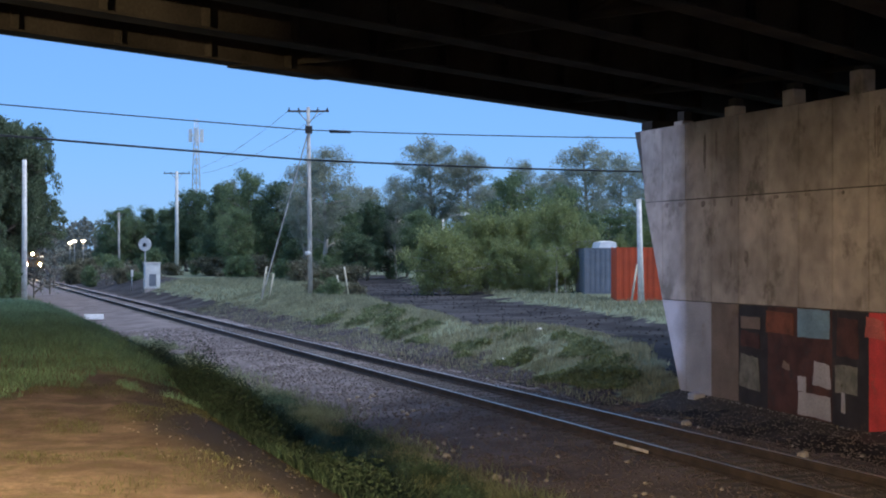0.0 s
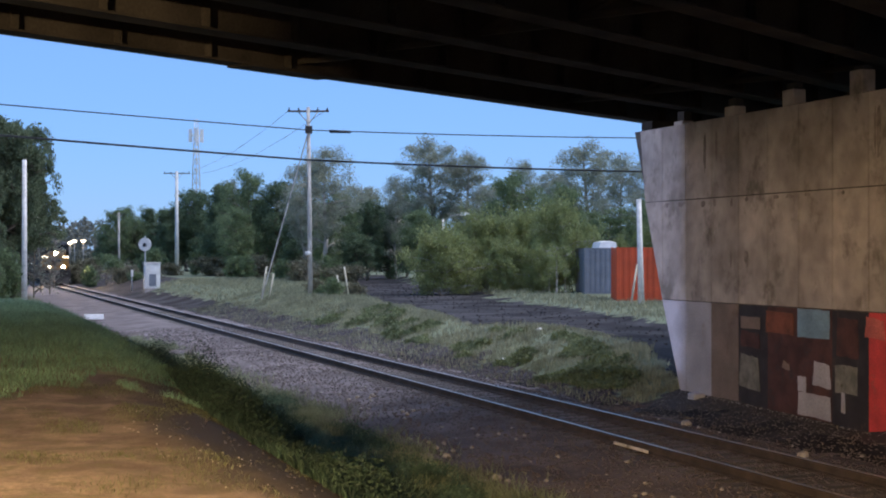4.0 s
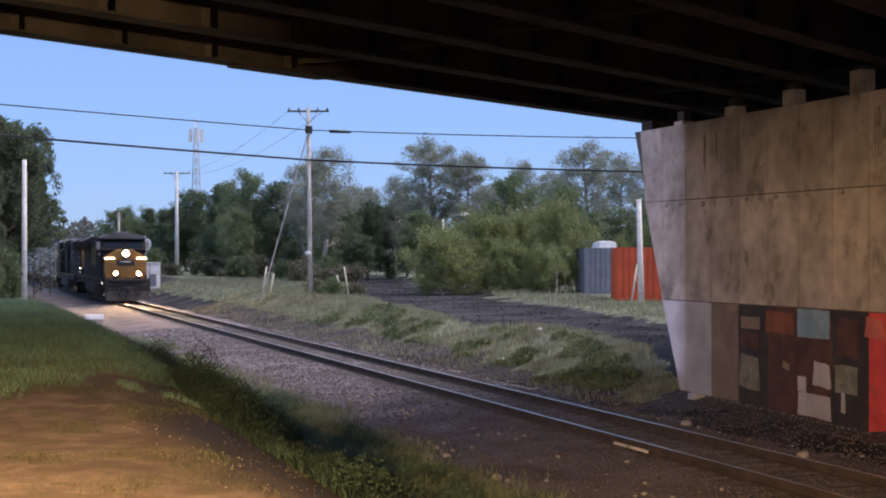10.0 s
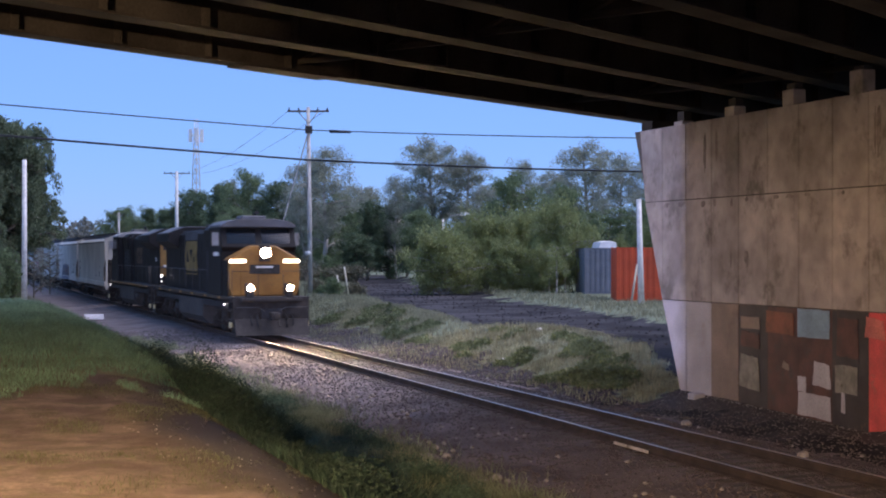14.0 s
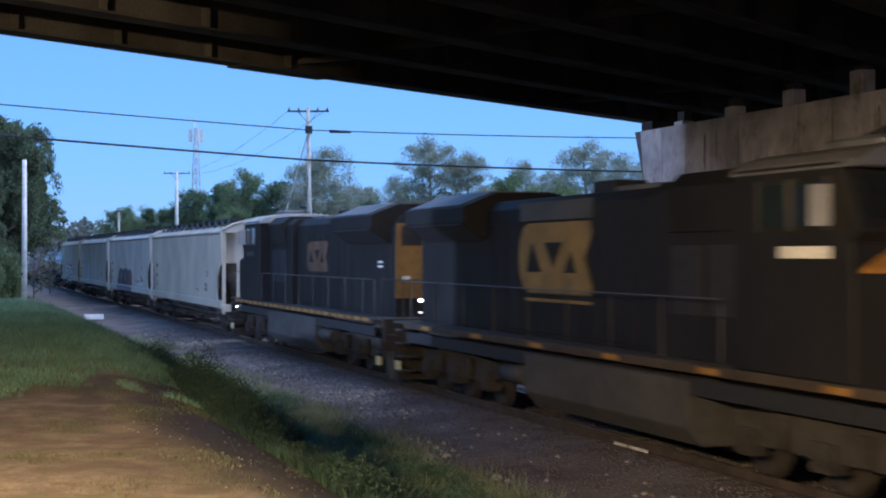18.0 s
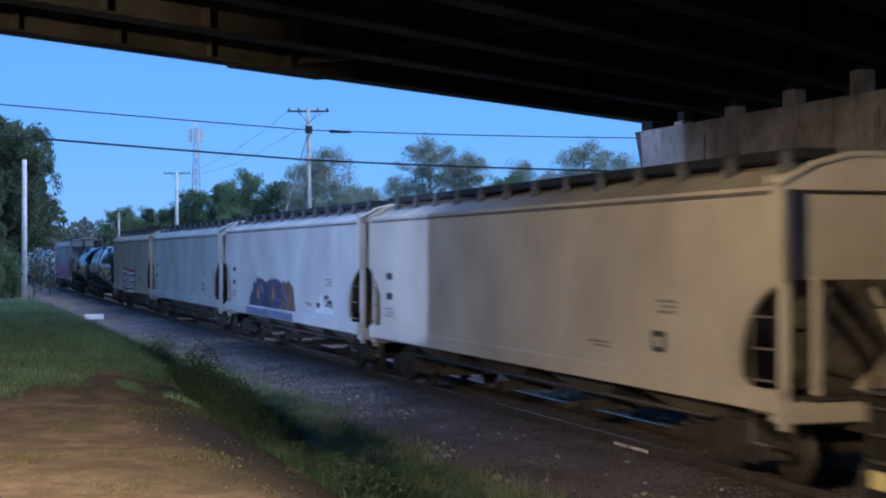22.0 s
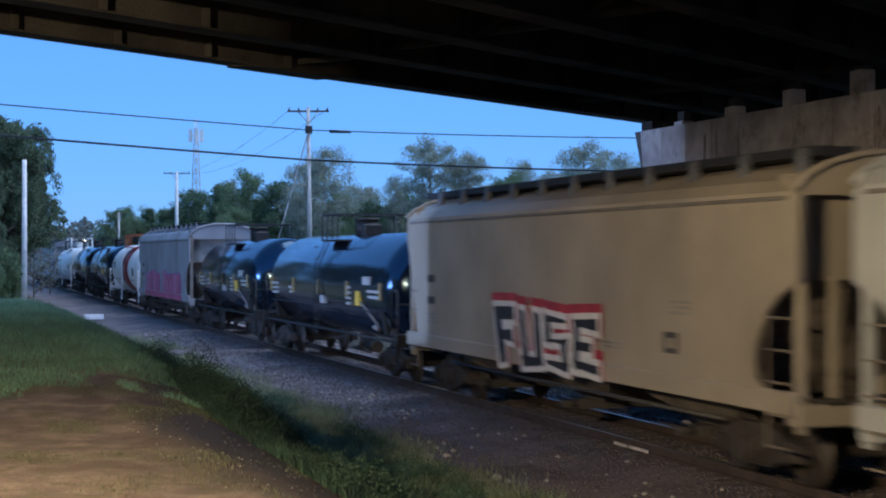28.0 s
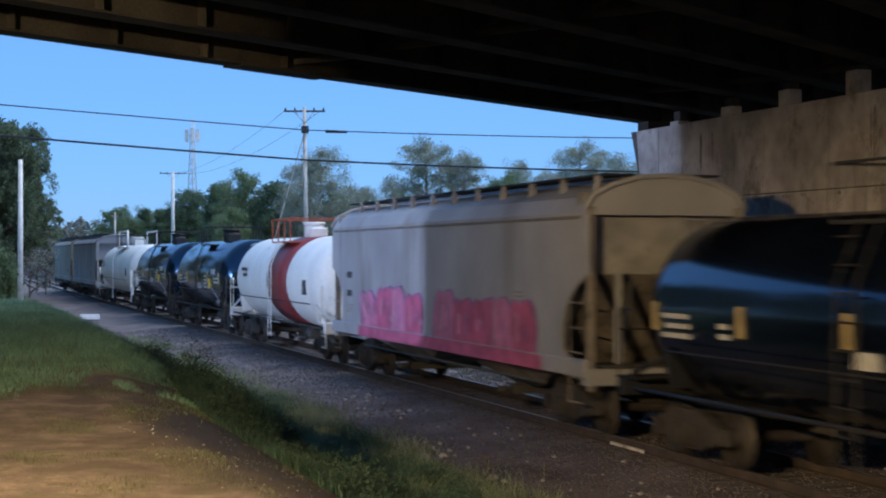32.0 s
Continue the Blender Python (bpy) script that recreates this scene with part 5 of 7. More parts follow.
h3 = couple(hopper("covered_hopper", 19.5, P_SAGE, P_SAGE, "pale blue-grey covered hopper wagon with yellow tag", eave=4.06), 87.3)
part("yellow_tag", Shape().box(-1.6, -1.58, 12.25, 12.7, 2.75, 3.15), M_TAGDIM, h3, "faded yellow square")
h4 = couple(hopper("covered_hopper", 17.3, P_STONE, P_STONE, "grey covered hopper with red and black graffiti", bays=3), 107.8)
block_letters(h4, 6.15, 10.85, 1.08, 2.18)
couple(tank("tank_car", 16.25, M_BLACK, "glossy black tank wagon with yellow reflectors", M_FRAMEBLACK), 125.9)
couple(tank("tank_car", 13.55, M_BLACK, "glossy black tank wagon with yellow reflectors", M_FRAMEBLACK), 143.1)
h5 = couple(hopper("covered_hopper", 17.5, P_OLD, P_OLD, "weathered grey covered hopper with pink graffiti", bays=2), 157.4)
wildstyle(h5, 2.5, 8.3, 1.4, 2.55, (G_PURPLE, G_PINK, G_DUSTY, G_PINK, G_PALEPINK), 12)
wildstyle(h5, 9.3, 14.2, 1.4, 2.5, (G_PURPLE, G_PINK, G_DUSTY, G_PALEPINK), 13)
part("graffiti_band", Shape().box(-1.63, -1.60, 2.1, 14.5, 1.105, 1.375), G_PINK, h5, "pink sprayed sill")
couple(tank("tank_car", 14.9, M_WHITE, "white tank wagon with maroon band and red railing", M_WHITE, band=(5.2, 8.2), railing=M_REDIRON, side_tags=False), 175.7)
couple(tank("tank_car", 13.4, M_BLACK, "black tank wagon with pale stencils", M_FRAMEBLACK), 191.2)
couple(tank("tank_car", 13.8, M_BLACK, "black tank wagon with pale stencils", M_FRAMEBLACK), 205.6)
couple(tank("tank_car", 17.6, M_WHITE, "white tank wagon with pipe hoop on top", M_WHITE, side_tags=False, top_frame=True), 220.2)
couple(hopper("covered_hopper", 18.2, P_OLD, P_OLD, "weathered grey covered hopper wagon", bays=3), 238.8)
couple(hopper("covered_hopper", 18.2, P_STONE, P_STONE, "grey covered hopper wagon", bays=3), 258.2)

# where the train's front is along the railway, time by time
FRONT = [(0.0, 206.0), (3.5, 170.0), (6.0, 147.5), (8.0, 124.95), (10.0, 101.8), (12.0, 78.8), (14.0, 56.1), (16.0, 34.1), (18.0, 12.95), (20.0, -7.6), (22.0, -28.3), (24.0, -48.9), (26.0, -69.7), (28.0, -91.1), (30.0, -112.7), (32.0, -134.2)]


# ---- poles, wires, boxes and other things along the line ----
M_POLE = mat("grey_weathered_pole", (0.58, 0.55, 0.51), 0.9, var=0.3, scale=3, bump=0.4, stain=(0.13, 0.11, 0.095), amount=0.62, streak=5)
M_POLEWHITE = mat("pale_pole", (0.72, 0.71, 0.69), 0.85, var=0.15, scale=3, bump=0.2)
M_WIRE = mat("black_cable", (0.015, 0.015, 0.018), 0.6, var=0.1, bump=0)
M_GALV = mat("galvanised_steel", (0.45, 0.46, 0.47), 0.45, 0.7, var=0.15, bump=0.05)
M_BOX = mat("aluminium_cabinet", (0.86, 0.85, 0.84), 0.55, 0.0, var=0.12, scale=2, bump=0.05)
M_YELLOW = mat("pale_guard", (0.62, 0.57, 0.44), 0.6, var=0.15, bump=0.05)
M_ORANGE = mat("orange_red_container", (0.62, 0.09, 0.03), 0.55, var=0.12, scale=1, bump=0.05, stain=(0.4, 0.1, 0.05), amount=0.3)
M_WHITEBOARD = mat("white_painted_board", (0.88, 0.87, 0.86), 0.7, var=0.08, bump=0.1)
M_GREYBOX = mat("blue_grey_container", (0.2, 0.22, 0.26), 0.6, var=0.15, scale=1, bump=0.05)
M_LAMPGLOW = glow("street_lamp_glow", (1.0, 0.78, 0.5), 16)


def G(x, y):
    return ground_z(x, y)


def pole(name, x, y, top, label, r=0.15, arm=None, mt=M_POLE, lean=0.0):
    p = thing(name, label, "utility pole", "utility poles")
    z = G(x, y)
    part("shaft", Shape().tube((x, y, z - 0.4), (x + lean, y, top), r * 1.15, r * 0.8, n=12), mt, p)
    if arm:
        s = Shape()
        ax, ay = 0.9455, -0.3256
        zz = top - 0.25
        w = arm / 2
        s.tube((x + lean - ax * w, y - ay * w, zz), (x + lean + ax * w, y + ay * w, zz), 0.065, n=5)
        c = part("crossarm", s, M_TIE, p, "dark timber crossarm")
        for t in (-1, -0.5, 0.5, 1):
            q = t * (w - 0.1)
            part("insulator", Shape().tube((x + lean + ax * q, y + ay * q, zz + 0.05), (x + lean + ax * q, y + ay * q, zz + 0.22), 0.055, 0.035, n=8), M_GRIME, c)
        part("arm_brace", Shape().tube((x + lean + ax * w * 0.5, y + ay * w * 0.5, zz), (x + lean, y - 0.1, zz - 0.75), 0.03).tube((x + lean - ax * w * 0.5, y - ay * w * 0.5, zz), (x + lean, y - 0.1, zz - 0.75), 0.03), M_GALV, p)
    return p


mp = pole("utility_pole", 21.3, 86.4, 12.15, "tall weathered utility pole with crossarm and guy wires", 0.135, arm=2.5, lean=-0.15)
part("transformer_bracket", Shape().box(20.95, 21.35, 86.15, 86.35, 10.55, 11.0), M_GRIME, mp)
part("pole_band", Shape().tube((21.15, 86.4, 3.2), (21.15, 86.4, 3.45), 0.19, n=12), M_POLEWHITE, mp, "pale band on the shaft")
pole("utility_pole", 29.3, 190.9, 14.0, "pale utility pole with crossarm by the woods", 0.24, arm=3.4, mt=M_POLEWHITE)
pole("utility_pole", 23.4, 203.5, 9.0, "distant dark utility pole", 0.15, arm=1.8)
pole("utility_pole", 5.3, 98.0, 9.35, "pale bare utility pole before the trees", 0.17, mt=M_POLEWHITE)
pole("utility_pole", 32.44, 64.52, 5.95, "short pale pole beside the container", 0.145, mt=M_POLEWHITE, lean=-0.14)


def cable(name, pts, r, label, sag=0.0, n=14):
    s = Shape()
    for a, b in zip(pts, pts[1:]):
        a, b = Vector(a), Vector(b)
        line = [a.lerp(b, k / n) - Vector((0, 0, sag * 4 * (k / n) * (1 - k / n))) for k in range(n + 1)]
        s.path(line, r, 5)
    return solid(name, s, M_POLE if name == "guy_wire" else M_WIRE, label, "cable", "overhead cables")


cable("overhead_cable", [(-40, 60.0, 12.1), (21.15, 86.2, 10.75), (62, 84.0, 11.2)], 0.035, "thin black overhead power cable", 0.25)
cable("overhead_cable", [(-40, 60.0, 11.05), (21.15, 86.2, 8.95), (60, 82.0, 8.6)], 0.06, "thick black overhead telephone cable", 0.25)
for d in (-1.1, 1.1):
    cable("overhead_cable", [(21.15 + 0.9455 * d, 86.4 - 0.3256 * d, 12.0), (29.3 + d, 190.9, 13.8)], 0.012, "thin black overhead power cable", 1.2)
cable("guy_wire", [(21.08, 86.3, 10.45), (18.6, 88.0, 0.4)], 0.042, "taut steel guy wire")


def guard(x0, y0, x1, y1, h):
    solid("guy_guard", Shape().tube((x0, y0, G(x0, y0) - 0.1), (x1, y1, G(x0, y0) + h), 0.055, n=8), M_YELLOW, "pale plastic guy wire guard", "guard", "guy wire guards")


guard(18.6, 88.0, 18.95, 88.0, 2.05)
guard(19.0, 87.6, 19.3, 87.6, 1.5)
guard(22.45, 83.6, 22.2, 83.6, 1.25)
guard(22.8, 83.1, 22.5, 83.1, 1.75)
guard(31.85, 64.5, 32.2, 64.5, 2.0)

solid("cable_splice", Shape().tube((22.4, 86.13, 10.7), (23.7, 86.06, 10.69), 0.1, 0.08, n=8), M_WIRE, "black splice case hanging on the cable", "cable")
# signal disc and equipment cabinet
sig = thing("signal_mast", "round white railway sign disc on a thin mast", "railway signal")
sx, sy = 17.2, 130.0
sz = G(sx, sy)
part("mast", Shape().tube((sx, sy, sz - 0.2), (sx, sy, 4.9), 0.06), M_GALV, sig)
part("disc", Shape().tube((sx - 0.02, sy - 0.1, 4.15), (sx - 0.05, sy - 0.16, 4.15), 0.58, n=28), M_BOX, sig, "round white disc")
part("disc_centre", Shape().tube((sx - 0.05, sy - 0.16, 4.1), (sx - 0.07, sy - 0.2, 4.1), 0.18, n=14), M_INK, sig, "dark lens hood")
cab = thing("signal_cabinet", "pale metal trackside equipment cabinet with stained door", "equipment cabinet")
cx, cy = 17.6, 128.6
cz = G(cx, cy)
part("plinth", Shape().box(cx - 0.7, cx + 0.7, cy - 0.5, cy + 0.5, cz - 0.2, cz + 0.15), M_CONC, cab)
part("housing", Shape().box(cx - 0.66, cx + 0.66, cy - 0.45, cy + 0.45, cz + 0.15, cz + 2.35), M_BOX, cab, bevel=0.02)
part("cabinet_door", Shape().box(cx - 0.5, cx + 0.5, cy - 0.475, cy - 0.452, cz + 0.25, cz + 2.2), M_BOX, cab, bevel=0.006)
part("door_panel", Shape().box(cx - 0.3, cx + 0.3, cy - 0.49, cy - 0.477, cz + 0.35, cz + 1.4), M_GREYBOX, cab, "dark scuffed panel")
part("rain_hood", Shape().box(cx - 0.74, cx + 0.74, cy - 0.55, cy + 0.5, cz + 2.35, cz + 2.42), M_BOX, cab, bevel=0.01)
# white box stands for the headlights' reflection on the cabinet
part("cabinet_lamp", Shape().box(cx - 0.64, cx - 0.4, cy - 0.56, cy - 0.5, cz + 1.6, cz + 2.1), M_BOX, cab)
mk = thing("marker_post", "small white trackside marker on a thin post", "post")
part("post_shaft", Shape().tube((16.8, 136.0, G(16.8, 136) - 0.2), (16.8, 136.0, 1.3), 0.04, n=8), M_GALV, mk)
part("marker_plate", Shape().box(16.7, 16.92, 135.9, 135.95, 1.25, 1.85), M_BOX, mk, "small white plate", bevel=0.01)


def container(name, m, w, l, h, paint, label):
    """A corrugated steel container; origin at the middle of its base."""
    c = thing(name, label, "container", at=m)

    def wall(a0, a1, fixed, axis, out):
        pts = []
        k = a0
        up = False
        while k < a1 - 1e-6:
            pts += [(k, fixed + (0.0 if up else out)), (min(k + 0.12, a1), fixed + (0.0 if up else out))]
            k += 0.16
            up = not up
        back = [(a1, fixed - out), (a0, fixed - out)]
        poly = pts + back
        if axis == "y":
            poly = [(b, a) for a, b in poly]
        part("corrugated_wall", Shape().prism(poly, "z", 0.15, h - 0.12), paint, c)

    wall(-w / 2 + 0.08, w / 2 - 0.08, -l / 2 + 0.05, "x", -0.04)
    wall(-w / 2 + 0.08, w / 2 - 0.08, l / 2 - 0.05, "x", 0.04)
    wall(-l / 2 + 0.08, l / 2 - 0.08, -w / 2 + 0.05, "y", -0.04)
    wall(-l / 2 + 0.08, l / 2 - 0.08, w / 2 - 0.05, "y", 0.04)
    for a in (-1, 1):
        for b in (-1, 1):
            part("corner_post", Shape().box(*sorted((a * w / 2, a * (w / 2 - 0.12))), *sorted((b * l / 2, b * (l / 2 - 0.12))), 0, h), paint, c, bevel=0.01)
    part("base_rail", Shape().box(-w / 2 + 0.02, w / 2 - 0.02, -l / 2 + 0.02, l / 2 - 0.02, 0.02, 0.16), paint, c)
    part("roof_panel", Shape().box(-w / 2 + 0.02, w / 2 - 0.02, -l / 2 + 0.02, l / 2 - 0.02, h - 0.12, h - 0.02), paint, c)
    return c


container("shipping_container", pose(37.1, 70.33, G(37.1, 70.33), 0, 0, -19), 6.1, 2.44, 2.85, M_ORANGE, "orange-red corrugated steel shipping container")
container("shipping_container", pose(40.4, 86.43, G(40.4, 86.43), 0, 0, -19), 2.44, 6.1, 2.9, M_GREYBOX, "blue-grey corrugated container behind bushes")
solid("roof_vent", Shape().prism([(39.35, 3.66), (40.6, 3.66), (40.6, 4.0), (40.2, 4.12), (39.5, 4.05)], "y", 84.2, 85.3), M_BOX, "white box on the container roof", "vent", bevel=0.03)


def street_lamp(x, y, top):
    p = thing("street_lamp", "distant lit street lamp on a thin pole", "street lamp", "distant street lamps")
    z = G(x, y)
    part("lamp_pole", Shape().tube((x, y, z - 0.3), (x, y, top), 0.1, 0.06), M_GALV, p)
    part("lamp_head", Shape().box(x - 0.5, x + 0.5, y - 0.25, y + 0.25, top, top + 0.25), M_GALV, p, bevel=0.03)
    part("lamp_lens", Shape().box(x - 0.45, x + 0.45, y - 0.26, y + 0.2, top - 0.22, top - 0.005), M_LAMPGLOW, p, "glowing lamp lens")


street_lamp(27.2, 327.0, 5.9)
street_lamp(28.05, 326.0, 6.3)
street_lamp(30.0, 327.0, 6.3)

# yard light among the shrubs
lx, ly = ahead(0.0, 104)
yard = thing("yard_light", "unlit pale yard light on a thin pole in the shrubs", "street lamp")
part("lamp_pole", Shape().tube((lx, ly, G(lx, ly) - 0.3), (lx, ly, 5.75), 0.09, 0.07), M_POLEWHITE, yard)
part("lamp_arm", Shape().path([(lx, ly, 5.55), (lx + 0.6, ly - 0.2, 6.0), (lx + 1.2, ly - 0.42, 6.12)], 0.035), M_GALV, yard)
part("lamp_head", Shape().prism([(lx + 1.1, 6.02), (lx + 1.75, 6.02), (lx + 1.65, 6.25), (lx + 1.2, 6.2)], "y", ly - 0.75, ly - 0.35), M_BOX, yard, "pale lamp head", bevel=0.02)

# lattice mast far behind the woods
tower = thing("radio_mast", "tall grey lattice radio mast with antenna panels", "radio mast")
tx, ty = 74.5, 447.0
TZ = 44.5
legs = []
for k in range(3):
    a = 2.094 * k + 0.4
    legs.append((math.cos(a), math.sin(a)))


def leg(k, z):
    w = 2.3 - 1.7 * z / TZ
    return (tx + legs[k % 3][0] * w, ty + legs[k % 3][1] * w, z)


for k in range(3):
    part("mast_leg", Shape().tube(leg(k, 0), leg(k, TZ), 0.16, 0.1, n=6), M_GALV, tower)
s = Shape()
z = 0.0
while z < TZ - 3:
    for k in range(3):
        s.tube(leg(k, z), leg(k + 1, z + 3), 0.06, n=4)
        s.tube(leg(k + 1, z), leg(k, z + 3), 0.06, n=4)
    z += 3
part("lattice_bracing", s, M_GALV, tower)
for k in range(3):
    x, y, z = leg(k, TZ - 4.5)
    part("antenna_panel", Shape().box(x - 0.5 + legs[k][0] * 1.2, x + 0.5 + legs[k][0] * 1.2, y - 0.3 + legs[k][1] * 1.2, y + 0.3 + legs[k][1] * 1.2, TZ - 7.0, TZ - 3.0), M_BOX, tower)
    part("antenna_bracket", Shape().tube((x, y, TZ - 5), (x + legs[k][0] * 1.2, y + legs[k][1] * 1.2, TZ - 5), 0.12), M_GALV, tower)

# things lying about
solid("white_board", Shape().box(7.42, 8.42, 80.1, 80.5, -0.2, 0.06), M_WHITEBOARD, "white plank lying on the ballast", "plank", bevel=0.01)
# pale strip drawn for the bright line beside the rail
solid("timber_strip", Shape().box(11.41, 11.45, 22.5, 23.8, -0.13, -0.08), M_POLE, "pale strip beside the rail", "plank", bevel=0.008)


# ---- plants ----
M_BARK = mat("grey_bark", (0.16, 0.135, 0.11), 0.95, var=0.3, scale=3, bump=0.6, streak=5)
M_PALEBARK = mat("pale_bark", (0.36, 0.34, 0.31), 0.9, var=0.25, scale=3, bump=0.4, streak=5)
L_SPRING = leafy("spring_leaves", (0.165, 0.225, 0.12), 0.25, 0.45)
L_GREY = leafy("greyish_new_leaves", (0.31, 0.34, 0.27), 0.2, 0.5)
L_DARK = leafy("dark_evergreen_leaves", (0.12, 0.175, 0.105), 0.3, 0.4)
L_WILLOW = leafy("olive_shrub_leaves", (0.26, 0.3, 0.13), 0.25, 0.4)
L_SCRUB = leafy("brown_scrub", (0.15, 0.145, 0.095), 0.35, 0.15)
L_GRASS = leafy("green_grass_blades", (0.13, 0.228, 0.15), 0.4, 0.4)
L_GROVE = leafy("shaded_spring_leaves", (0.13, 0.17, 0.1), 0.4, 0.35)
L_NETTLE = leafy("nettle_leaves", (0.09, 0.152, 0.1), 0.45, 0.3)
L_VERGE = leafy("shaded_verge_blades", (0.084, 0.142, 0.095), 0.45, 0.3)
L_DRY = leafy("dull_field_grass_blades", (0.28, 0.285, 0.19), 0.3, 0.3)
L_DRYBLADE = leafy("trodden_grass_blades", (0.09, 0.1, 0.055), 0.4, 0.3)
L_CLUMP = leafy("weed_clump_leaves", (0.15, 0.185, 0.095), 0.3, 0.3)
# haze of the distance is mixed into this grey-green
L_FAR = leafy("hazed_far_twigs_leaves", (0.17, 0.18, 0.16), 0.3, 0.3)
L_FRINGE = leafy("pale_fringe_blades", (0.23, 0.27, 0.17), 0.35, 0.35)
# dark green also holds the shade of the slope turned from the lamp
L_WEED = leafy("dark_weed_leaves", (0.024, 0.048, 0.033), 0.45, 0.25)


def fast_mesh(name, verts, faces, mt):
    """A mesh from arrays: verts n x 3, faces m x 3 or m x 4."""
    me = bpy.data.meshes.new(name)
    verts, faces = np.asarray(verts, dtype=np.float32), np.asarray(faces, dtype=np.int32)
    m, k = faces.shape
    me.vertices.add(len(verts))
    me.vertices.foreach_set("co", verts.ravel())
    me.loops.add(m * k)
    me.loops.foreach_set("vertex_index", faces.ravel())
    me.polygons.add(m)
    me.polygons.foreach_set("loop_start", np.arange(0, m * k, k, dtype=np.int32))
    me.update(calc_edges=True)
    me.validate()
    me.materials.append(mt)
    return me


def leaf_cloud(rng, centres, spread, per, size, droop=0.0):
    """Small folded leaf sprays round the given centres."""
    c = np.repeat(np.asarray(centres), per, axis=0)
    n = len(c)
    way = rng.normal(0, 1, (n, 3))
    way /= np.linalg.norm(way, axis=1)[:, None] + 1e-9
    reach = np.repeat(rng.uniform(0.6, 1.35, (len(centres), 1)), per, axis=0)
    p = c + way * rng.random((n, 1)) ** 0.45 * reach * np.array([spread, spread, spread * 0.75]) * 1.55
    a = rng.normal(0, 1, (n, 3))
    a[:, 2] -= droop
    a /= np.linalg.norm(a, axis=1)[:, None]
    b = np.cross(a, rng.normal(0, 1, (n, 3)))
    b /= np.linalg.norm(b, axis=1)[:, None] + 1e-9
    s = size * rng.uniform(0.55, 1.3, (n, 1))
    a, b = a * s, b * s * 0.55
    v = np.stack([p - a, p + b * 0.9, p + a, p - b], axis=1).reshape(-1, 3)
    f = np.arange(n * 4).reshape(n, 4)
    return v, f


def tree(name, label, H, R, leaves, seed, bark=M_BARK, low=0.25, limbs=16, per=34, spread=0.65, size=0.24, kind="round", clumps=5):
    rng, rnd = np.random.default_rng(seed), random.Random(seed)
    t = thing(name, label, "tree" if H > 5 else "shrub", "trees and shrubs by the line")
    trunk, limb = Shape(), Shape()
    pts = [Vector((0, 0, -0.4))]
    for k in range(1, 7):
        pts.append(Vector((rnd.uniform(-0.03, 0.03) * H * 0.5, rnd.uniform(-0.03, 0.03) * H * 0.5, H * 0.92 * k / 6)))
    r0 = 0.02 * H + 0.03
    for k in range(6):
        trunk.tube(pts[k], pts[k + 1], r0 * (1 - k / 6.5), r0 * (1 - (k + 1) / 6.5), n=8)
    cents = []
    for k in range(limbs):
        u = low + (0.97 - low) * (k + rnd.random()) / limbs
        a = k * 2.4 + rnd.uniform(-0.5, 0.5)
        i = min(5, int(u * 6))
        base = pts[i].lerp(pts[i + 1], u * 6 - i)
        q = (u - low) / (1 - low)
        if kind == "round":
            w = R * (0.45 + 0.75 * math.sin(math.pi * min(1, 0.12 + 0.88 * q)) ** 0.8) * rnd.uniform(0.5, 1.3)
            up = rnd.uniform(0.05, 0.22) * H * (1.15 - u)
        elif kind == "cone":
            w = R * (1.05 - 0.92 * q) * rnd.uniform(0.75, 1.1)
            up = rnd.uniform(-0.03, 0.06) * H
        else:
            w = R * (0.6 + 0.5 * math.sin(math.pi * q)) * rnd.uniform(0.6, 1.1)
            up = rnd.uniform(0.1, 0.3) * H * (1.1 - u)
        tip = base + Vector((math.cos(a) * w, math.sin(a) * w, up))
        mid = base.lerp(tip, 0.5) + Vector((0, 0, 0.05 * w))
        lr = r0 * (1 - u) * 0.45 + 0.02
        limb.tube(base, mid, lr, lr * 0.7, n=5).tube(mid, tip, lr * 0.7, lr * 0.25, n=5)
        for j in range(clumps):
            f = 0.35 + 0.65 * (j + rnd.random() * 0.6) / clumps
            c = base.lerp(tip, min(1.05, f)) + Vector((rnd.gauss(0, 0.16 * w), rnd.gauss(0, 0.16 * w), rnd.gauss(0, 0.12 * w)))
            limb.tube(base.lerp(tip, min(1, f) * 0.8), c, lr * 0.3, 0.01, n=4)
            cents.append(tuple(c))
    trunk.add(limb.v, limb.f, True)
    part("trunk", trunk, bark, t)
    v, f = leaf_cloud(rng, cents, spread, per, size)
    crown = new("crown", fast_mesh("crown", v, f, leaves))
    crown.parent = t
    return t


def plant(master, bearing, depth, top, wide, spin, label=None):
    """A copy of a master tree, scaled to its height and width; bearing is the tangent from straight ahead."""
    x, y = ahead(bearing, depth)
    z = ground_z(x, y)
    h = (top - z) / master["tall"]
    w = wide / master["broad"]
    m = Matrix.Translation((x, y, z - 0.1)) @ Matrix.Rotation(spin, 4, "Z") @ Matrix.Diagonal((w, w, h, 1))
    if master["used"]:
        ob = copy_thing(master, m)
    else:
        ob = master
        ob.matrix_world = m
        master["used"] = 1
    if label:
        tagged(ob, label)
    return ob


def master(ob, tall, broad):
    ob["tall"], ob["broad"], ob["used"] = tall, broad, 0
    return ob


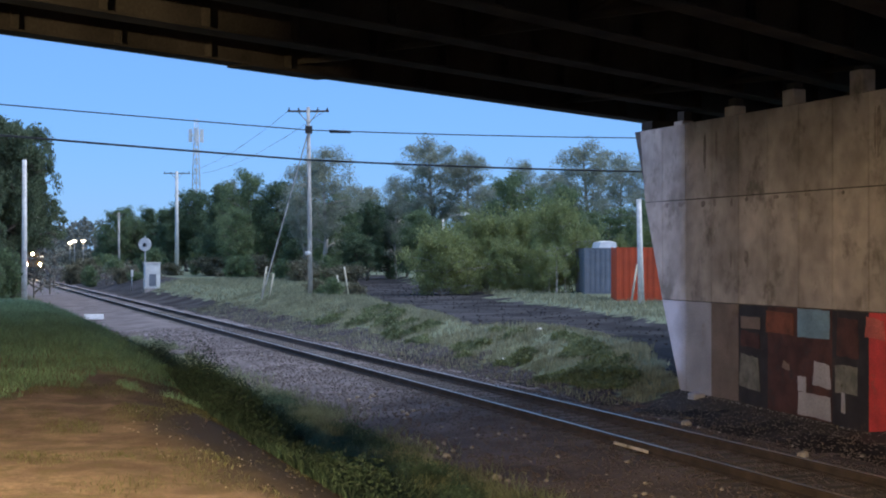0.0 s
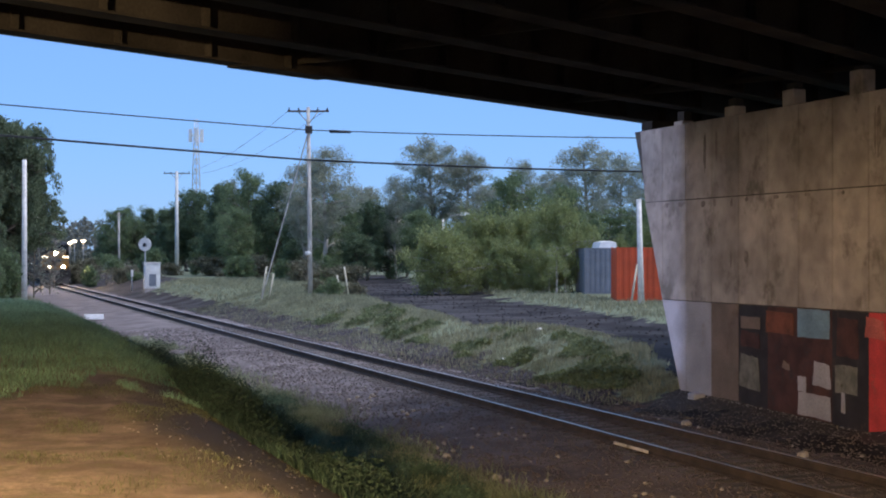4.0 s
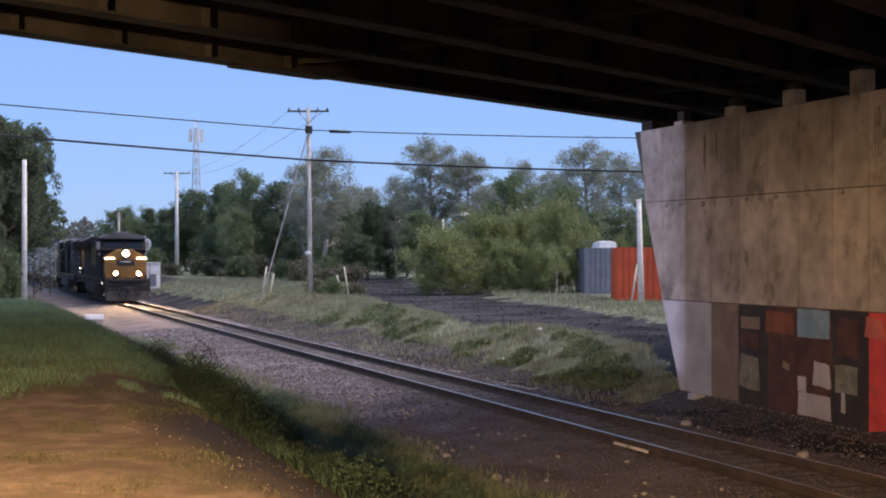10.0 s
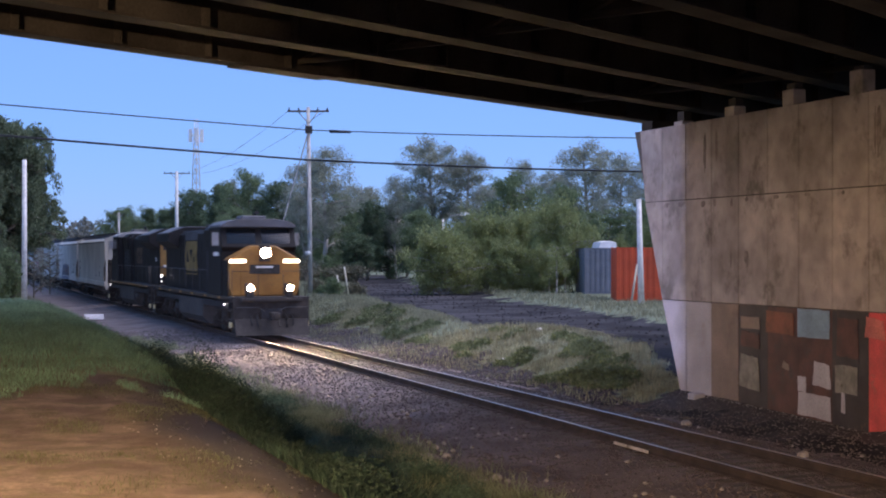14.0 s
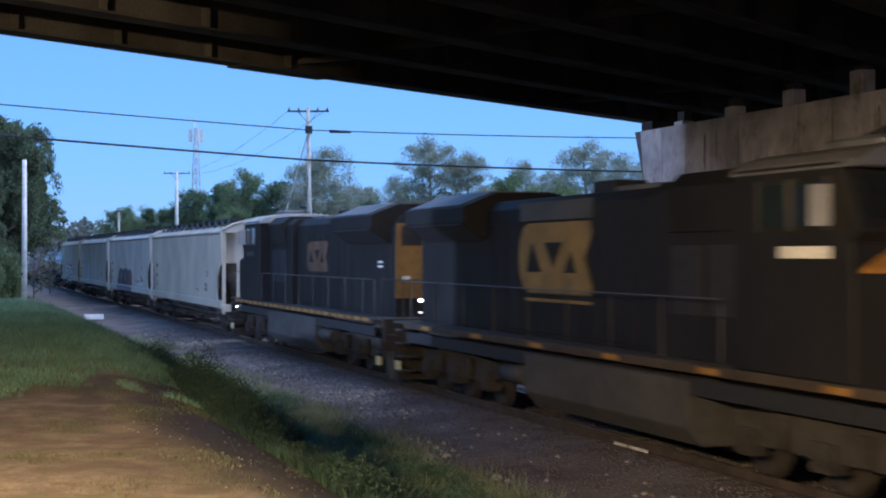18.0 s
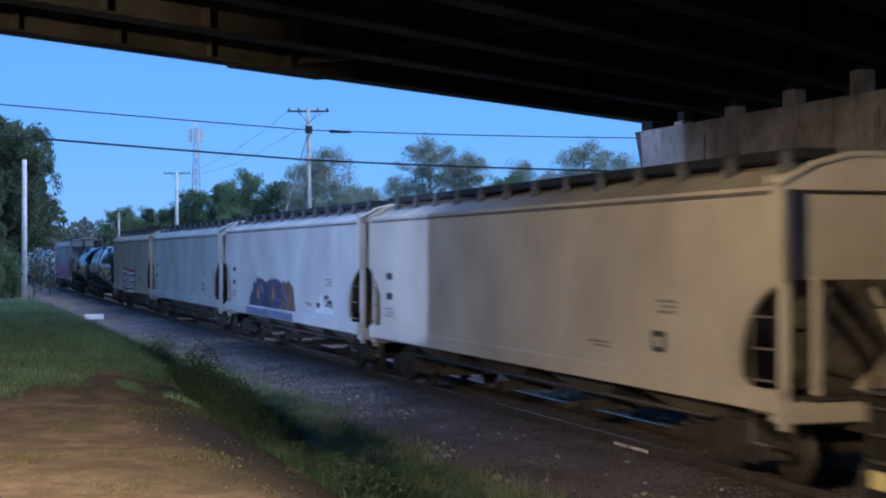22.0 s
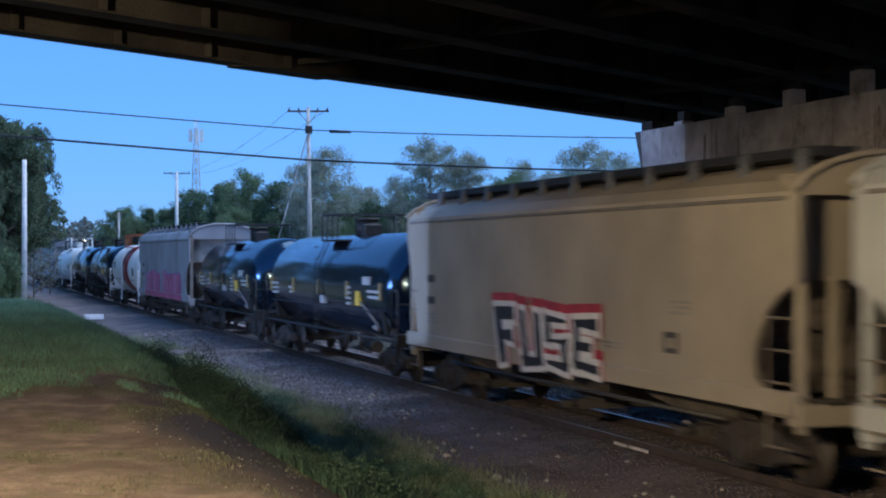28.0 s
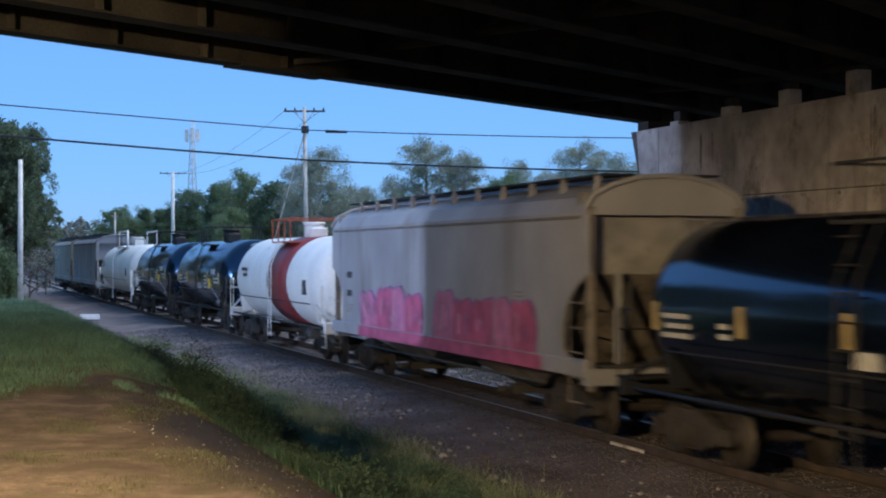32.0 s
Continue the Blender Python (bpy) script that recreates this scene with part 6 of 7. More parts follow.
POPLAR = master(tree("deciduous_tree", "tall thinly leaved spring tree with pale trunk", 15, 3.3, L_GREY, 11, M_PALEBARK, 0.25, 30, 130, 0.6, 0.085, clumps=6), 15, 3.8)
POPLAR_B = master(tree("deciduous_tree", "tall thinly leaved spring tree at the wood's edge", 15, 3.0, L_GREY, 12, M_PALEBARK, 0.2, 36, 120, 0.52, 0.085, "tall", clumps=6), 15, 3.4)
ELM = master(tree("deciduous_tree", "dark leafy tree with uneven crown beside the line", 13, 3.6, L_SPRING, 13, M_BARK, 0.12, 32, 75, 0.55, 0.12, clumps=7), 13, 4.0)
PINE = master(tree("evergreen_tree", "dense dark green tree in the wood", 13, 3.2, L_DARK, 14, M_BARK, 0.08, 38, 100, 0.62, 0.13, "tall", clumps=6), 13, 3.6)
PINE_B = master(tree("evergreen_tree", "dense dark green tree with pointed top", 13, 3.2, L_DARK, 15, M_BARK, 0.08, 40, 100, 0.6, 0.13, "cone", clumps=6), 13, 3.2)
OAK = master(tree("deciduous_tree", "mid-green leafy tree in the wood", 12, 4.0, L_SPRING, 19, M_BARK, 0.15, 32, 100, 0.68, 0.13, clumps=6), 12, 4.4)
WILLOW = master(tree("willow_shrub", "broad olive green willow shrub", 6, 3.6, L_WILLOW, 16, M_PALEBARK, 0.05, 38, 100, 0.58, 0.11, clumps=7), 5.2, 3.9)
BUSH = master(tree("leafy_bush", "low green bush at the wood's edge", 3, 2.0, L_SPRING, 17, M_BARK, 0.03, 26, 40, 0.35, 0.13, clumps=6), 3, 2.1)
SCRUB = master(tree("scrub_bush", "low dull brown scrub bush", 2.2, 1.6, L_SCRUB, 18, M_BARK, 0.03, 26, 30, 0.3, 0.11, clumps=6), 2.2, 1.7)


TWIGGY = master(tree("twiggy_bush", "sparse twiggy bush beside the line", 3, 1.8, L_GREY, 27, M_BARK, 0.05, 16, 7, 0.3, 0.06, clumps=4), 4.2, 1.9)
STEMS = master(tree("pale_sapling", "slender sapling with pale bare stems", 5, 1.6, L_WILLOW, 28, M_PALEBARK, 0.55, 12, 30, 0.35, 0.1, clumps=4), 5, 1.7)


def row(ms, specs):
    """Plants by bearing, distance, height above eye level and half width; angles in thousandths."""
    for k, (bearing, depth, rise, half) in enumerate(specs):
        plant(ms[k % len(ms)], bearing / 1000, depth, EYE[2] + rise / 1000 * depth, half / 1000 * depth, 1.7 * k + 0.3)


GROVE = master(tree("deciduous_tree", "large dark leafy tree with ragged crown beside the line", 13, 3.6, L_GROVE, 33, M_BARK, 0.06, 44, 90, 0.4, 0.12, clumps=9), 13, 4.0)
CROWNED = master(tree("deciduous_tree", "dark leafy tree with high ragged crown beside the line", 13, 3.6, L_GROVE, 35, M_BARK, 0.36, 36, 100, 0.38, 0.12, clumps=9), 13, 4.0)
row([GROVE], [(-313.1, 104, 96.5, 25.4), (-324.6, 110, 96.5, 26.9), (-306.9, 100, 58.1, 16.9)])
row([CROWNED], [(-300, 104, 103.5, 32.3), (-292, 106, 58.1, 19.2), (-286.5, 112, 86.5, 26.1), (-288, 118, 65.8, 29), (-291.2, 108, 72.7, 25.1), (-287.3, 113, 51.2, 29), (-289, 124, 49.6, 27)])
# unseen trees added along the line, to darken the low sky mirrored in the tanks
for k in range(13):
    x, y = -27.0 + 2.0 * k - 1.5 * (k % 2), 46.0 + 4.8 * k
    depth = 0.3256 * x + 0.9455 * y
    plant(GROVE, (0.9455 * x - 0.3256 * y) / depth, depth, 17.5 + 1.2 * (k % 3), 5.0, 2.1 * k)
row([BUSH], [(-301.5, 95, 4.2, 14.6), (-309.2, 92, 0.4, 15.4), (-292.3, 108, -8.8, 6.2)])
row([TWIGGY], [(-273.8, 138, 19.6, 13.8), (-264.6, 150, 25.4, 11.5), (-278.5, 120, 15.8, 13.8), (-267.7, 130, 10, 11.5)])
row([POPLAR, POPLAR_B], [(-80.4, 140, 80, 23.8), (-8.5, 152, 85.8, 26.9), (-32.3, 158, 63.8, 15.4), (16.9, 150, 74.2, 17.3), (54.2, 150, 78.8, 18.5), (96.5, 142, 80.4, 22.3), (120.8, 132, 84.2, 20), (77.3, 155, 61.2, 15.4), (33.1, 160, 58.1, 19.2), (-93.8, 150, 67.7, 15.4), (-144.6, 185, 62.7, 10), (-55.4, 170, 51.2, 15.4), (140.8, 130, 77.3, 23.1)])
row([PINE, PINE_B, OAK], [(-168.8, 206, 48.1, 16.2), (-150.8, 178, 51.9, 17.3), (-132.3, 172, 61.2, 18.5), (-113.1, 170, 58.1, 19.2), (-97.7, 160, 51.2, 17.3), (-70.8, 150, 42.7, 19.2), (-186.2, 205, 38.1, 14.6), (-200.8, 220, 38.8, 13.1), (-215, 230, 31.9, 11.5), (-51.5, 155, 42.7, 16.2), (-36.2, 160, 43.5, 17.3), (-80.4, 145, 27.3, 17.3), (-59.2, 140, 19.6, 15.4), (-230.4, 260, 18.8, 10), (-24.6, 165, 40.8, 23.1), (-174.6, 208, 33.1, 19.2), (-193.8, 212, 22.7, 19.2), (-140, 165, 31.2, 21.2)])
row([OAK, PINE, ELM], [(14.2 * k - 222.7, 214 + 5 * (k % 3), 30.4 + 1.5 * min(k, 8) - 3.5 * (k % 2), 19.2) for k in range(15)])
row([OAK, ELM], [(44.6, 130, 53.5, 30.8), (21.5, 135, 43.5, 23.1), (83.1, 128, 46.5, 26.9), (113.8, 120, 50.4, 25), (-16.9, 140, 30.4, 23.1), (67.7, 126, 36.5, 28.8), (144.6, 118, 40.8, 26.9)])
row([WILLOW], [(-0.8, 97, 12.7, 25.4), (30, 101, 38.1, 35.4), (77.3, 97, 46.5, 33.8), (54.2, 103, 40.8, 32.7), (11.9, 106, 25.4, 26.9), (98.5, 101, 30.4, 17.7), (136.9, 96, 28.8, 16.9), (119.6, 98, 19.6, 15.4), (44.6, 96, 15.8, 26.9), (67.7, 95, 11.9, 23.1)])
row([SCRUB, BUSH, TWIGGY], [(-251, 176, -7, 9), (-240, 160, -9, 9), (-229, 156, -11, 8), (-219, 152, -9, 8), (-209, 150, -12, 8), (-192, 148, -11, 8), (-246, 190, -4, 10), (-224, 182, -4, 10), (-234, 170, -6, 9)])
row([STEMS], [(77.3, 90, 10, 8.5), (83.1, 91, 7.3, 7.7), (72.3, 91, 4.2, 6.9)])
row([BUSH, SCRUB, TWIGGY], [(10 * k - 228.5 + 3.5 * math.sin(k * 2.1), 196 - 4.5 * k + 7 * math.sin(k * 1.3), -4.2 - 3.5 * math.sin(k * 1.7) + 3.1 * (k % 3 == 0), 11.5 + 3.8 * math.sin(k * 2.9)) for k in range(17)])
row([SCRUB, BUSH], [(-86.5, 92, -17, 7.5), (-74.6, 86, -16.5, 10), (-60.8, 87, -18.8, 7.7), (-82.3, 88, -20.8, 7.7), (-238.1, 200, -2.7, 11.5)])
# distant wood along the skyline
rng = np.random.default_rng(5)
cents = []
for k in range(330):
    d = rng.uniform(320, 420)
    b = rng.uniform(-0.36, 0.2)
    x, y = ahead(b, d)
    h = rng.uniform(6, 10.5)
    for j in range(9):
        cents.append((x + rng.normal(0, 1.8), y + rng.normal(0, 1.8), 0.5 + h * rng.uniform(0.1, 1)))
v, f = leaf_cloud(rng, cents, 1.1, 20, 0.55)
tagged(new("distant_wood", fast_mesh("distant_wood", v, f, L_FAR)), "hazy dark wood along the far skyline", "wood", kind="stuff")


def blades(name, n, place, height, width, mt, label, seed, curl=0.35):
    """Grass: bent tapering blades where place() puts them."""
    rng = np.random.default_rng(seed)
    out = []
    while len(out) < n:
        q = place(rng)
        if q is not None:
            out.append(q)
    p = np.array(out)
    h = height * rng.uniform(0.45, 1.15, n) * p[:, 3]
    a = rng.uniform(0, 6.283, n)
    dx, dy = np.cos(a), np.sin(a)
    w = width * rng.uniform(0.6, 1.3, n)
    bend = h * curl * rng.uniform(0.2, 1.5, n)
    b = rng.uniform(0, 6.283, n)
    bx, by = np.cos(b) * bend, np.sin(b) * bend
    base = p[:, :3]
    L = base + np.stack([-dy * w, dx * w, np.zeros(n) - 0.03], 1)
    R = base + np.stack([dy * w, -dx * w, np.zeros(n) - 0.03], 1)
    M1 = base + np.stack([bx * 0.35 - dy * w * 0.7, by * 0.35 + dx * w * 0.7, h * 0.6], 1)
    M2 = base + np.stack([bx * 0.35 + dy * w * 0.7, by * 0.35 - dx * w * 0.7, h * 0.6], 1)
    T = base + np.stack([bx, by, h], 1)
    v = np.stack([L, R, M2, M1, T, T + np.array([0.003, 0, 0])], 1).reshape(-1, 3)
    i = np.arange(n)[:, None] * 6
    f = np.concatenate([i + np.array([[0, 1, 2, 3]]), i + np.array([[3, 2, 5, 4]])], 1).reshape(-1, 4)
    return tagged(new(name, fast_mesh(name, v, f, mt)), label, "grass", kind="stuff")


def hill(rng):
    x, y = rng.uniform(-1.5, 7.3), rng.uniform(15.5, 52)
    if ground_kind(x, y) != 1 or x < 0.012 * y - 0.6 or (x > 5.5 and y > 32) or (x > 3.2 and y < 29 and rng.random() < 0.85):
        return None
    d = noise.noise((x * 0.5, y * 0.5, 9))
    return (x, y, ground_z(x, y), (0.8 + 0.4 * d) * (1.0 - 0.75 * smooth(2.5, 5.5, x)) * (0.4 + 0.6 * smooth(17, 25, y)))


def verge(rng):
    x, y = rng.uniform(3.9, 7.3), rng.uniform(8, 34)
    if ground_kind(x, y) != 1 or rng.random() > 0.1 + 0.9 * smooth(4.0, 5.2, x):
        return None
    d = noise.noise((x * 0.8, y * 0.8, 4))
    if d < -0.15 and rng.random() < 0.6:
        return None
    return (x, y, ground_z(x, y), (0.6 + 0.8 * max(0, d)) * (0.55 + 0.45 * smooth(3.2, 4.4, x)) * (1.0 - 0.3 * smooth(5.5, 7.2, x)))


def strip(rng):
    x, y = rng.uniform(14.9, 22), rng.uniform(31.5, 95)
    if abs(x - 16.65) < 0.35 and 41.0 < y < 43.1:
        return None
    kind = ground_kind(x, y)
    if kind == 3 and (x > 17.6 or rng.random() > 0.2):
        return None
    if kind not in (3, 4) or rng.random() > (1.25 - (y - 31) / 80):
        return None
    d = noise.noise((x * 0.45, y * 0.45, 2))
    if d < -0.1 and rng.random() < 0.7:
        return None
    return (x, y, ground_z(x, y), 0.6 + 1.0 * max(0, d))


def field(rng):
    x, y = rng.uniform(15.2, 36), rng.uniform(45, 150)
    if ground_kind(x, y) != 4:
        return None
    return (x, y, ground_z(x, y), 0.7 + 0.5 * noise.noise((x * 0.3, y * 0.3, 6)))


blades("tall_grass", 150000, hill, 0.19, 0.0045, L_GRASS, "lush green uncut grass on the bank", 21, 0.8)


def scuffed(rng):
    x, y = rng.uniform(-1.2, 3.4), rng.uniform(9, 19)
    if ground_kind(x, y) != 0:
        return None
    d = noise.noise((x * 1.3, y * 0.8, 61))
    if d < 0.05 + 0.3 * rng.random() - 0.25 * smooth(14, 18, y):
        return None
    return (x, y, ground_z(x, y), 0.5 + d)


blades("scuffed_grass", 11000, scuffed, 0.035, 0.003, L_DRYBLADE, "thin trodden grass on bare earth", 33, 1.2)
blades("verge_weeds", 75000, verge, 0.22, 0.0045, L_VERGE, "rough green weeds between earth and ballast", 22)
blades("trackside_grass", 46000, strip, 0.23, 0.011, L_DRY, "pale green tufted grass beside the track", 23)
blades("field_grass", 34000, field, 0.3, 0.02, L_DRY, "dull cropped field grass", 24)


def weeds(name, n, place, tall, mt, label, seed, per=14, size=0.024):
    """Broad-leaved weeds: sprays of small leaves standing on the ground."""
    rng = np.random.default_rng(seed)
    cents = []
    while len(cents) < n:
        q = place(rng)
        if q is None:
            continue
        h = tall * q[3] * rng.uniform(0.3, 1.0) * (0.4 + 2.3 * max(0.0, noise.noise((q[0] * 1.9, q[1] * 1.3, seed))))
        for j in range(4):
            cents.append((q[0] + rng.normal(0, 0.07), q[1] + rng.normal(0, 0.07), q[2] + h * (j + 0.6) / 4))
    v, f = leaf_cloud(rng, cents, 0.09, per, size)
    return tagged(new(name, fast_mesh(name, v, f, mt)), label, "weeds", kind="stuff")


def thicket(rng):
    y = rng.uniform(9.5, 36)
    x = rng.uniform(3.1, 4.4)
    d = noise.noise((x * 0.7, y * 0.45, 14)) + 0.35
    if d < 0.16 + 0.25 * rng.random():
        return None
    return (x, y, ground_z(x, y), min(1.2, 0.35 + d) * (1.0 - 0.5 * smooth(4.0, 5.0, x)) * (1.0 - 0.75 * smooth(20, 31, y)))


def clumps(rng):
    x, y = rng.uniform(15.2, 20.5), rng.uniform(33, 70)
    if road_gap(x, y) < 0.9:
        return None
    d = noise.noise((x * 0.8, y * 0.5, 31))
    if d < 0.14 - 0.25 * smooth(45, 34, y) or ground_kind(x, y) != 4:
        return None
    return (x, y, ground_z(x, y), 0.5 + d)




def nettles(rng):
    x, y = rng.uniform(4.1, 7.7), rng.uniform(10, 36)
    d = noise.noise((x * 0.9, y * 0.6, 44))
    if d < -0.06 + 0.1 * rng.random():
        return None
    return (x, y, ground_z(x, y), min(1.2, 0.55 + 1.2 * d) * (1 - 0.3 * smooth(6.4, 7.7, x)))


def rank(rng):
    y, x = rng.uniform(9.5, 36), rng.uniform(2.9, 4.4)
    d = noise.noise((x * 0.7, y * 0.45, 14)) + 0.35
    if d < 0.05:
        return None
    return (x, y, ground_z(x, y), min(1.3, 0.5 + d) * (0.45 + 0.55 * smooth(2.9, 3.8, x)) * (1.0 - 0.7 * smooth(20, 31, y)))


def bramble(rng):
    """Dark mound of weeds at the top of the bank, thinning along the ditch."""
    y = 16.8 + 12 * rng.random() ** 1.6
    x = 3.2 + 0.05 * (y - 17) + abs(rng.normal(0, 0.45))
    d = noise.noise((x * 1.1, y * 0.7, 52))
    if x > 4.9 or d < -0.25:
        return None
    return (x, y, ground_z(x, y), (0.75 + 0.6 * d) * (1 - 0.3 * smooth(22, 29, y)))


def fringe(rng):
    """Pale grass where the bank meets the ballast."""
    y = 17 + 45 * rng.random()
    x = 7.35 + rng.normal(0, 0.5) + 0.5 * noise.noise((y * 0.4, 3.0, 8.0))
    if noise.noise((x * 1.2, y * 0.5, 77)) < -0.12:
        return None
    return (x, y, ground_z(x, y), 0.6 + 0.6 * rng.random())


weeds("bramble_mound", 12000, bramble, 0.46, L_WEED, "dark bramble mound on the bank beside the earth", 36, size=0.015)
blades("fringe_grass", 26000, fringe, 0.24, 0.007, L_FRINGE, "pale grass fringe along the ballast's edge", 37, 0.7)
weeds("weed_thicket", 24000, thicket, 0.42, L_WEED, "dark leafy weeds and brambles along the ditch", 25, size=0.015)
weeds("nettle_patch", 36000, nettles, 0.36, L_NETTLE, "mid-green leafy weeds at the ballast's edge", 29, size=0.019)
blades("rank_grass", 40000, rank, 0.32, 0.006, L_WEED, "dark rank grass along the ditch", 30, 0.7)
weeds("weed_clumps", 6500, clumps, 0.3, L_CLUMP, "green weed clumps among the grass", 26, size=0.06)


# ---- ballast stones, ties and litter ----
def rocks(name, n, place, lo, hi, mt, label, seed):
    """Many small angular stones in one mesh."""
    rng = np.random.default_rng(seed)
    octa = np.array([(1, 0, 0), (0, 1, 0), (-1, 0, 0), (0, -1, 0), (0, 0, 0.8), (0, 0, -0.8)], dtype=float)
    fc = np.array([(0, 1, 4), (1, 2, 4), (2, 3, 4), (3, 0, 4), (1, 0, 5), (2, 1, 5), (3, 2, 5), (0, 3, 5)])
    V, F = [], []
    k = 0
    while k < n:
        q = place(rng)
        if q is None:
            continue
        s = rng.uniform(lo, hi)
        a = rng.uniform(0, 6.283)
        c, d = math.cos(a), math.sin(a)
        v = octa * rng.uniform(0.6, 1.25, (6, 3)) * s
        v = np.stack([v[:, 0] * c - v[:, 1] * d, v[:, 0] * d + v[:, 1] * c, v[:, 2] * 0.8], 1) + np.array(q)
        V.append(v)
        F.append(fc + 6 * k)
        k += 1
    return tagged(new(name, fast_mesh(name, np.concatenate(V), np.concatenate(F), mt)), label, "stones", kind="stuff")


def bed(rng):
    y = 9 + 60 * rng.random() ** 1.5
    x = rng.uniform(7.2, 15.0)
    return (x, y, ground_z(x, y) + 0.01)


def earth(rng):
    y, x = rng.uniform(8, 22), rng.uniform(-1, 4.2)
    return (x, y, ground_z(x, y)) if ground_kind(x, y) == 0 or rng.random() < 0.3 else None


def pale(rng):
    y = 10 + 40 * rng.random() ** 1.4
    x = rng.uniform(6.8, 10.8) if rng.random() < 0.85 else rng.uniform(14.2, 15.4)
    return (x, y, ground_z(x, y) + 0.02)


def footing(rng):
    y, x = rng.uniform(9, 32), rng.uniform(14.6, 16.95)
    return (x, y, ground_z(x, y) + 0.005)


def skirting(rng):
    y, x = rng.uniform(12, 31.5), 16.93 - abs(rng.normal(0, 0.07))
    return (x, y, ground_z(x, y) + 0.01)


M_PALESTONE = mat("pale_limestone", (0.34, 0.325, 0.31), 0.9, var=0.2, scale=5, bump=0.3)
def litter(rng):
    """Chips along the wheel ruts at the edge of the bare earth."""
    u = rng.random()
    x = 1.85 + 0.75 * u + rng.choice([0.0, -0.32, -0.55]) * (0.4 + u) + rng.normal(0, 0.05 + 0.05 * u)
    y = 16.4 - 6.6 * u
    if noise.noise((x * 2, y * 1.5, 91)) < -0.1:
        return None
    return (x, y, ground_z(x, y) + 0.004)


def cinders(rng):
    x, y = rng.uniform(16, 42), rng.uniform(30, 130)
    return (x, y, ground_z(x, y) + 0.02) if road_gap(x, y) < -0.2 else None


M_CLOD = mat("dark_mud_clod", (0.045, 0.04, 0.038), 0.95, var=0.3, scale=6, bump=0.4, spec=0.2)
M_CHIP = mat("grey_brown_chip", (0.26, 0.235, 0.215), 0.9, var=0.3, scale=5, bump=0.3, spec=0.3)
def sidings(rng):
    y = 31 + 60 * rng.random() ** 1.5
    x = rng.uniform(14.8, 17.6)
    return (x, y, ground_z(x, y) + 0.01) if ground_kind(x, y) == 3 else None


rocks("trackside_gravel", 5200, sidings, 0.02, 0.06, M_STONE, "coarse gravel between track and grass", 48)
rocks("pale_chips", 75, litter, 0.004, 0.016, M_CHIP, "pale stone chips scattered along the wheel ruts", 46)
rocks("road_rubble", 1000, cinders, 0.025, 0.08, M_ROAD, "dark cinder lumps on the dirt road", 47)
rocks("ballast_stones", 34000, bed, 0.014, 0.038, M_STONE, "loose grey ballast stones", 41)
def clods(rng):
    y = rng.uniform(8.5, 19)
    x = 2.75 + 0.02 * (16 - y) + rng.normal(0, 0.5)
    return (x, y, ground_z(x, y)) if 1.6 < x < 4.2 else None


rocks("ditch_clods", 450, clods, 0.006, 0.026, M_CLOD, "dark clods of mud along the ditch's edge", 49)
rocks("earth_pebbles", 160, earth, 0.006, 0.02, M_STONE, "pebbles on bare earth", 42)
rocks("pier_gravel", 5000, footing, 0.01, 0.035, M_TIE, "dark gravel and clods at the pier's foot", 44)
rocks("skirting_gravel", 320, skirting, 0.01, 0.026, M_PALESTONE, "pale gravel along the pier's foot", 45)
rocks("pale_stones", 240, pale, 0.03, 0.075, M_PALESTONE, "pale limestone lumps among the ballast", 43)


def lump(name, x, y, s, mt, label, category="stone"):
    bm = bmesh.new()
    bmesh.ops.create_icosphere(bm, subdivisions=2, radius=s)
    for v in bm.verts:
        v.co *= 1 + 0.28 * noise.noise(v.co * (2.0 / s) + Vector((x, y, 0)))
        v.co.z *= 0.7
    me = bpy.data.meshes.new(name)
    bm.to_mesh(me)
    bm.free()
    me.materials.append(mt)
    ob = new(name, me)
    ob.location = (x, y, ground_z(x, y) + s * 0.35)
    return tagged(ob, label, category, "loose stones")


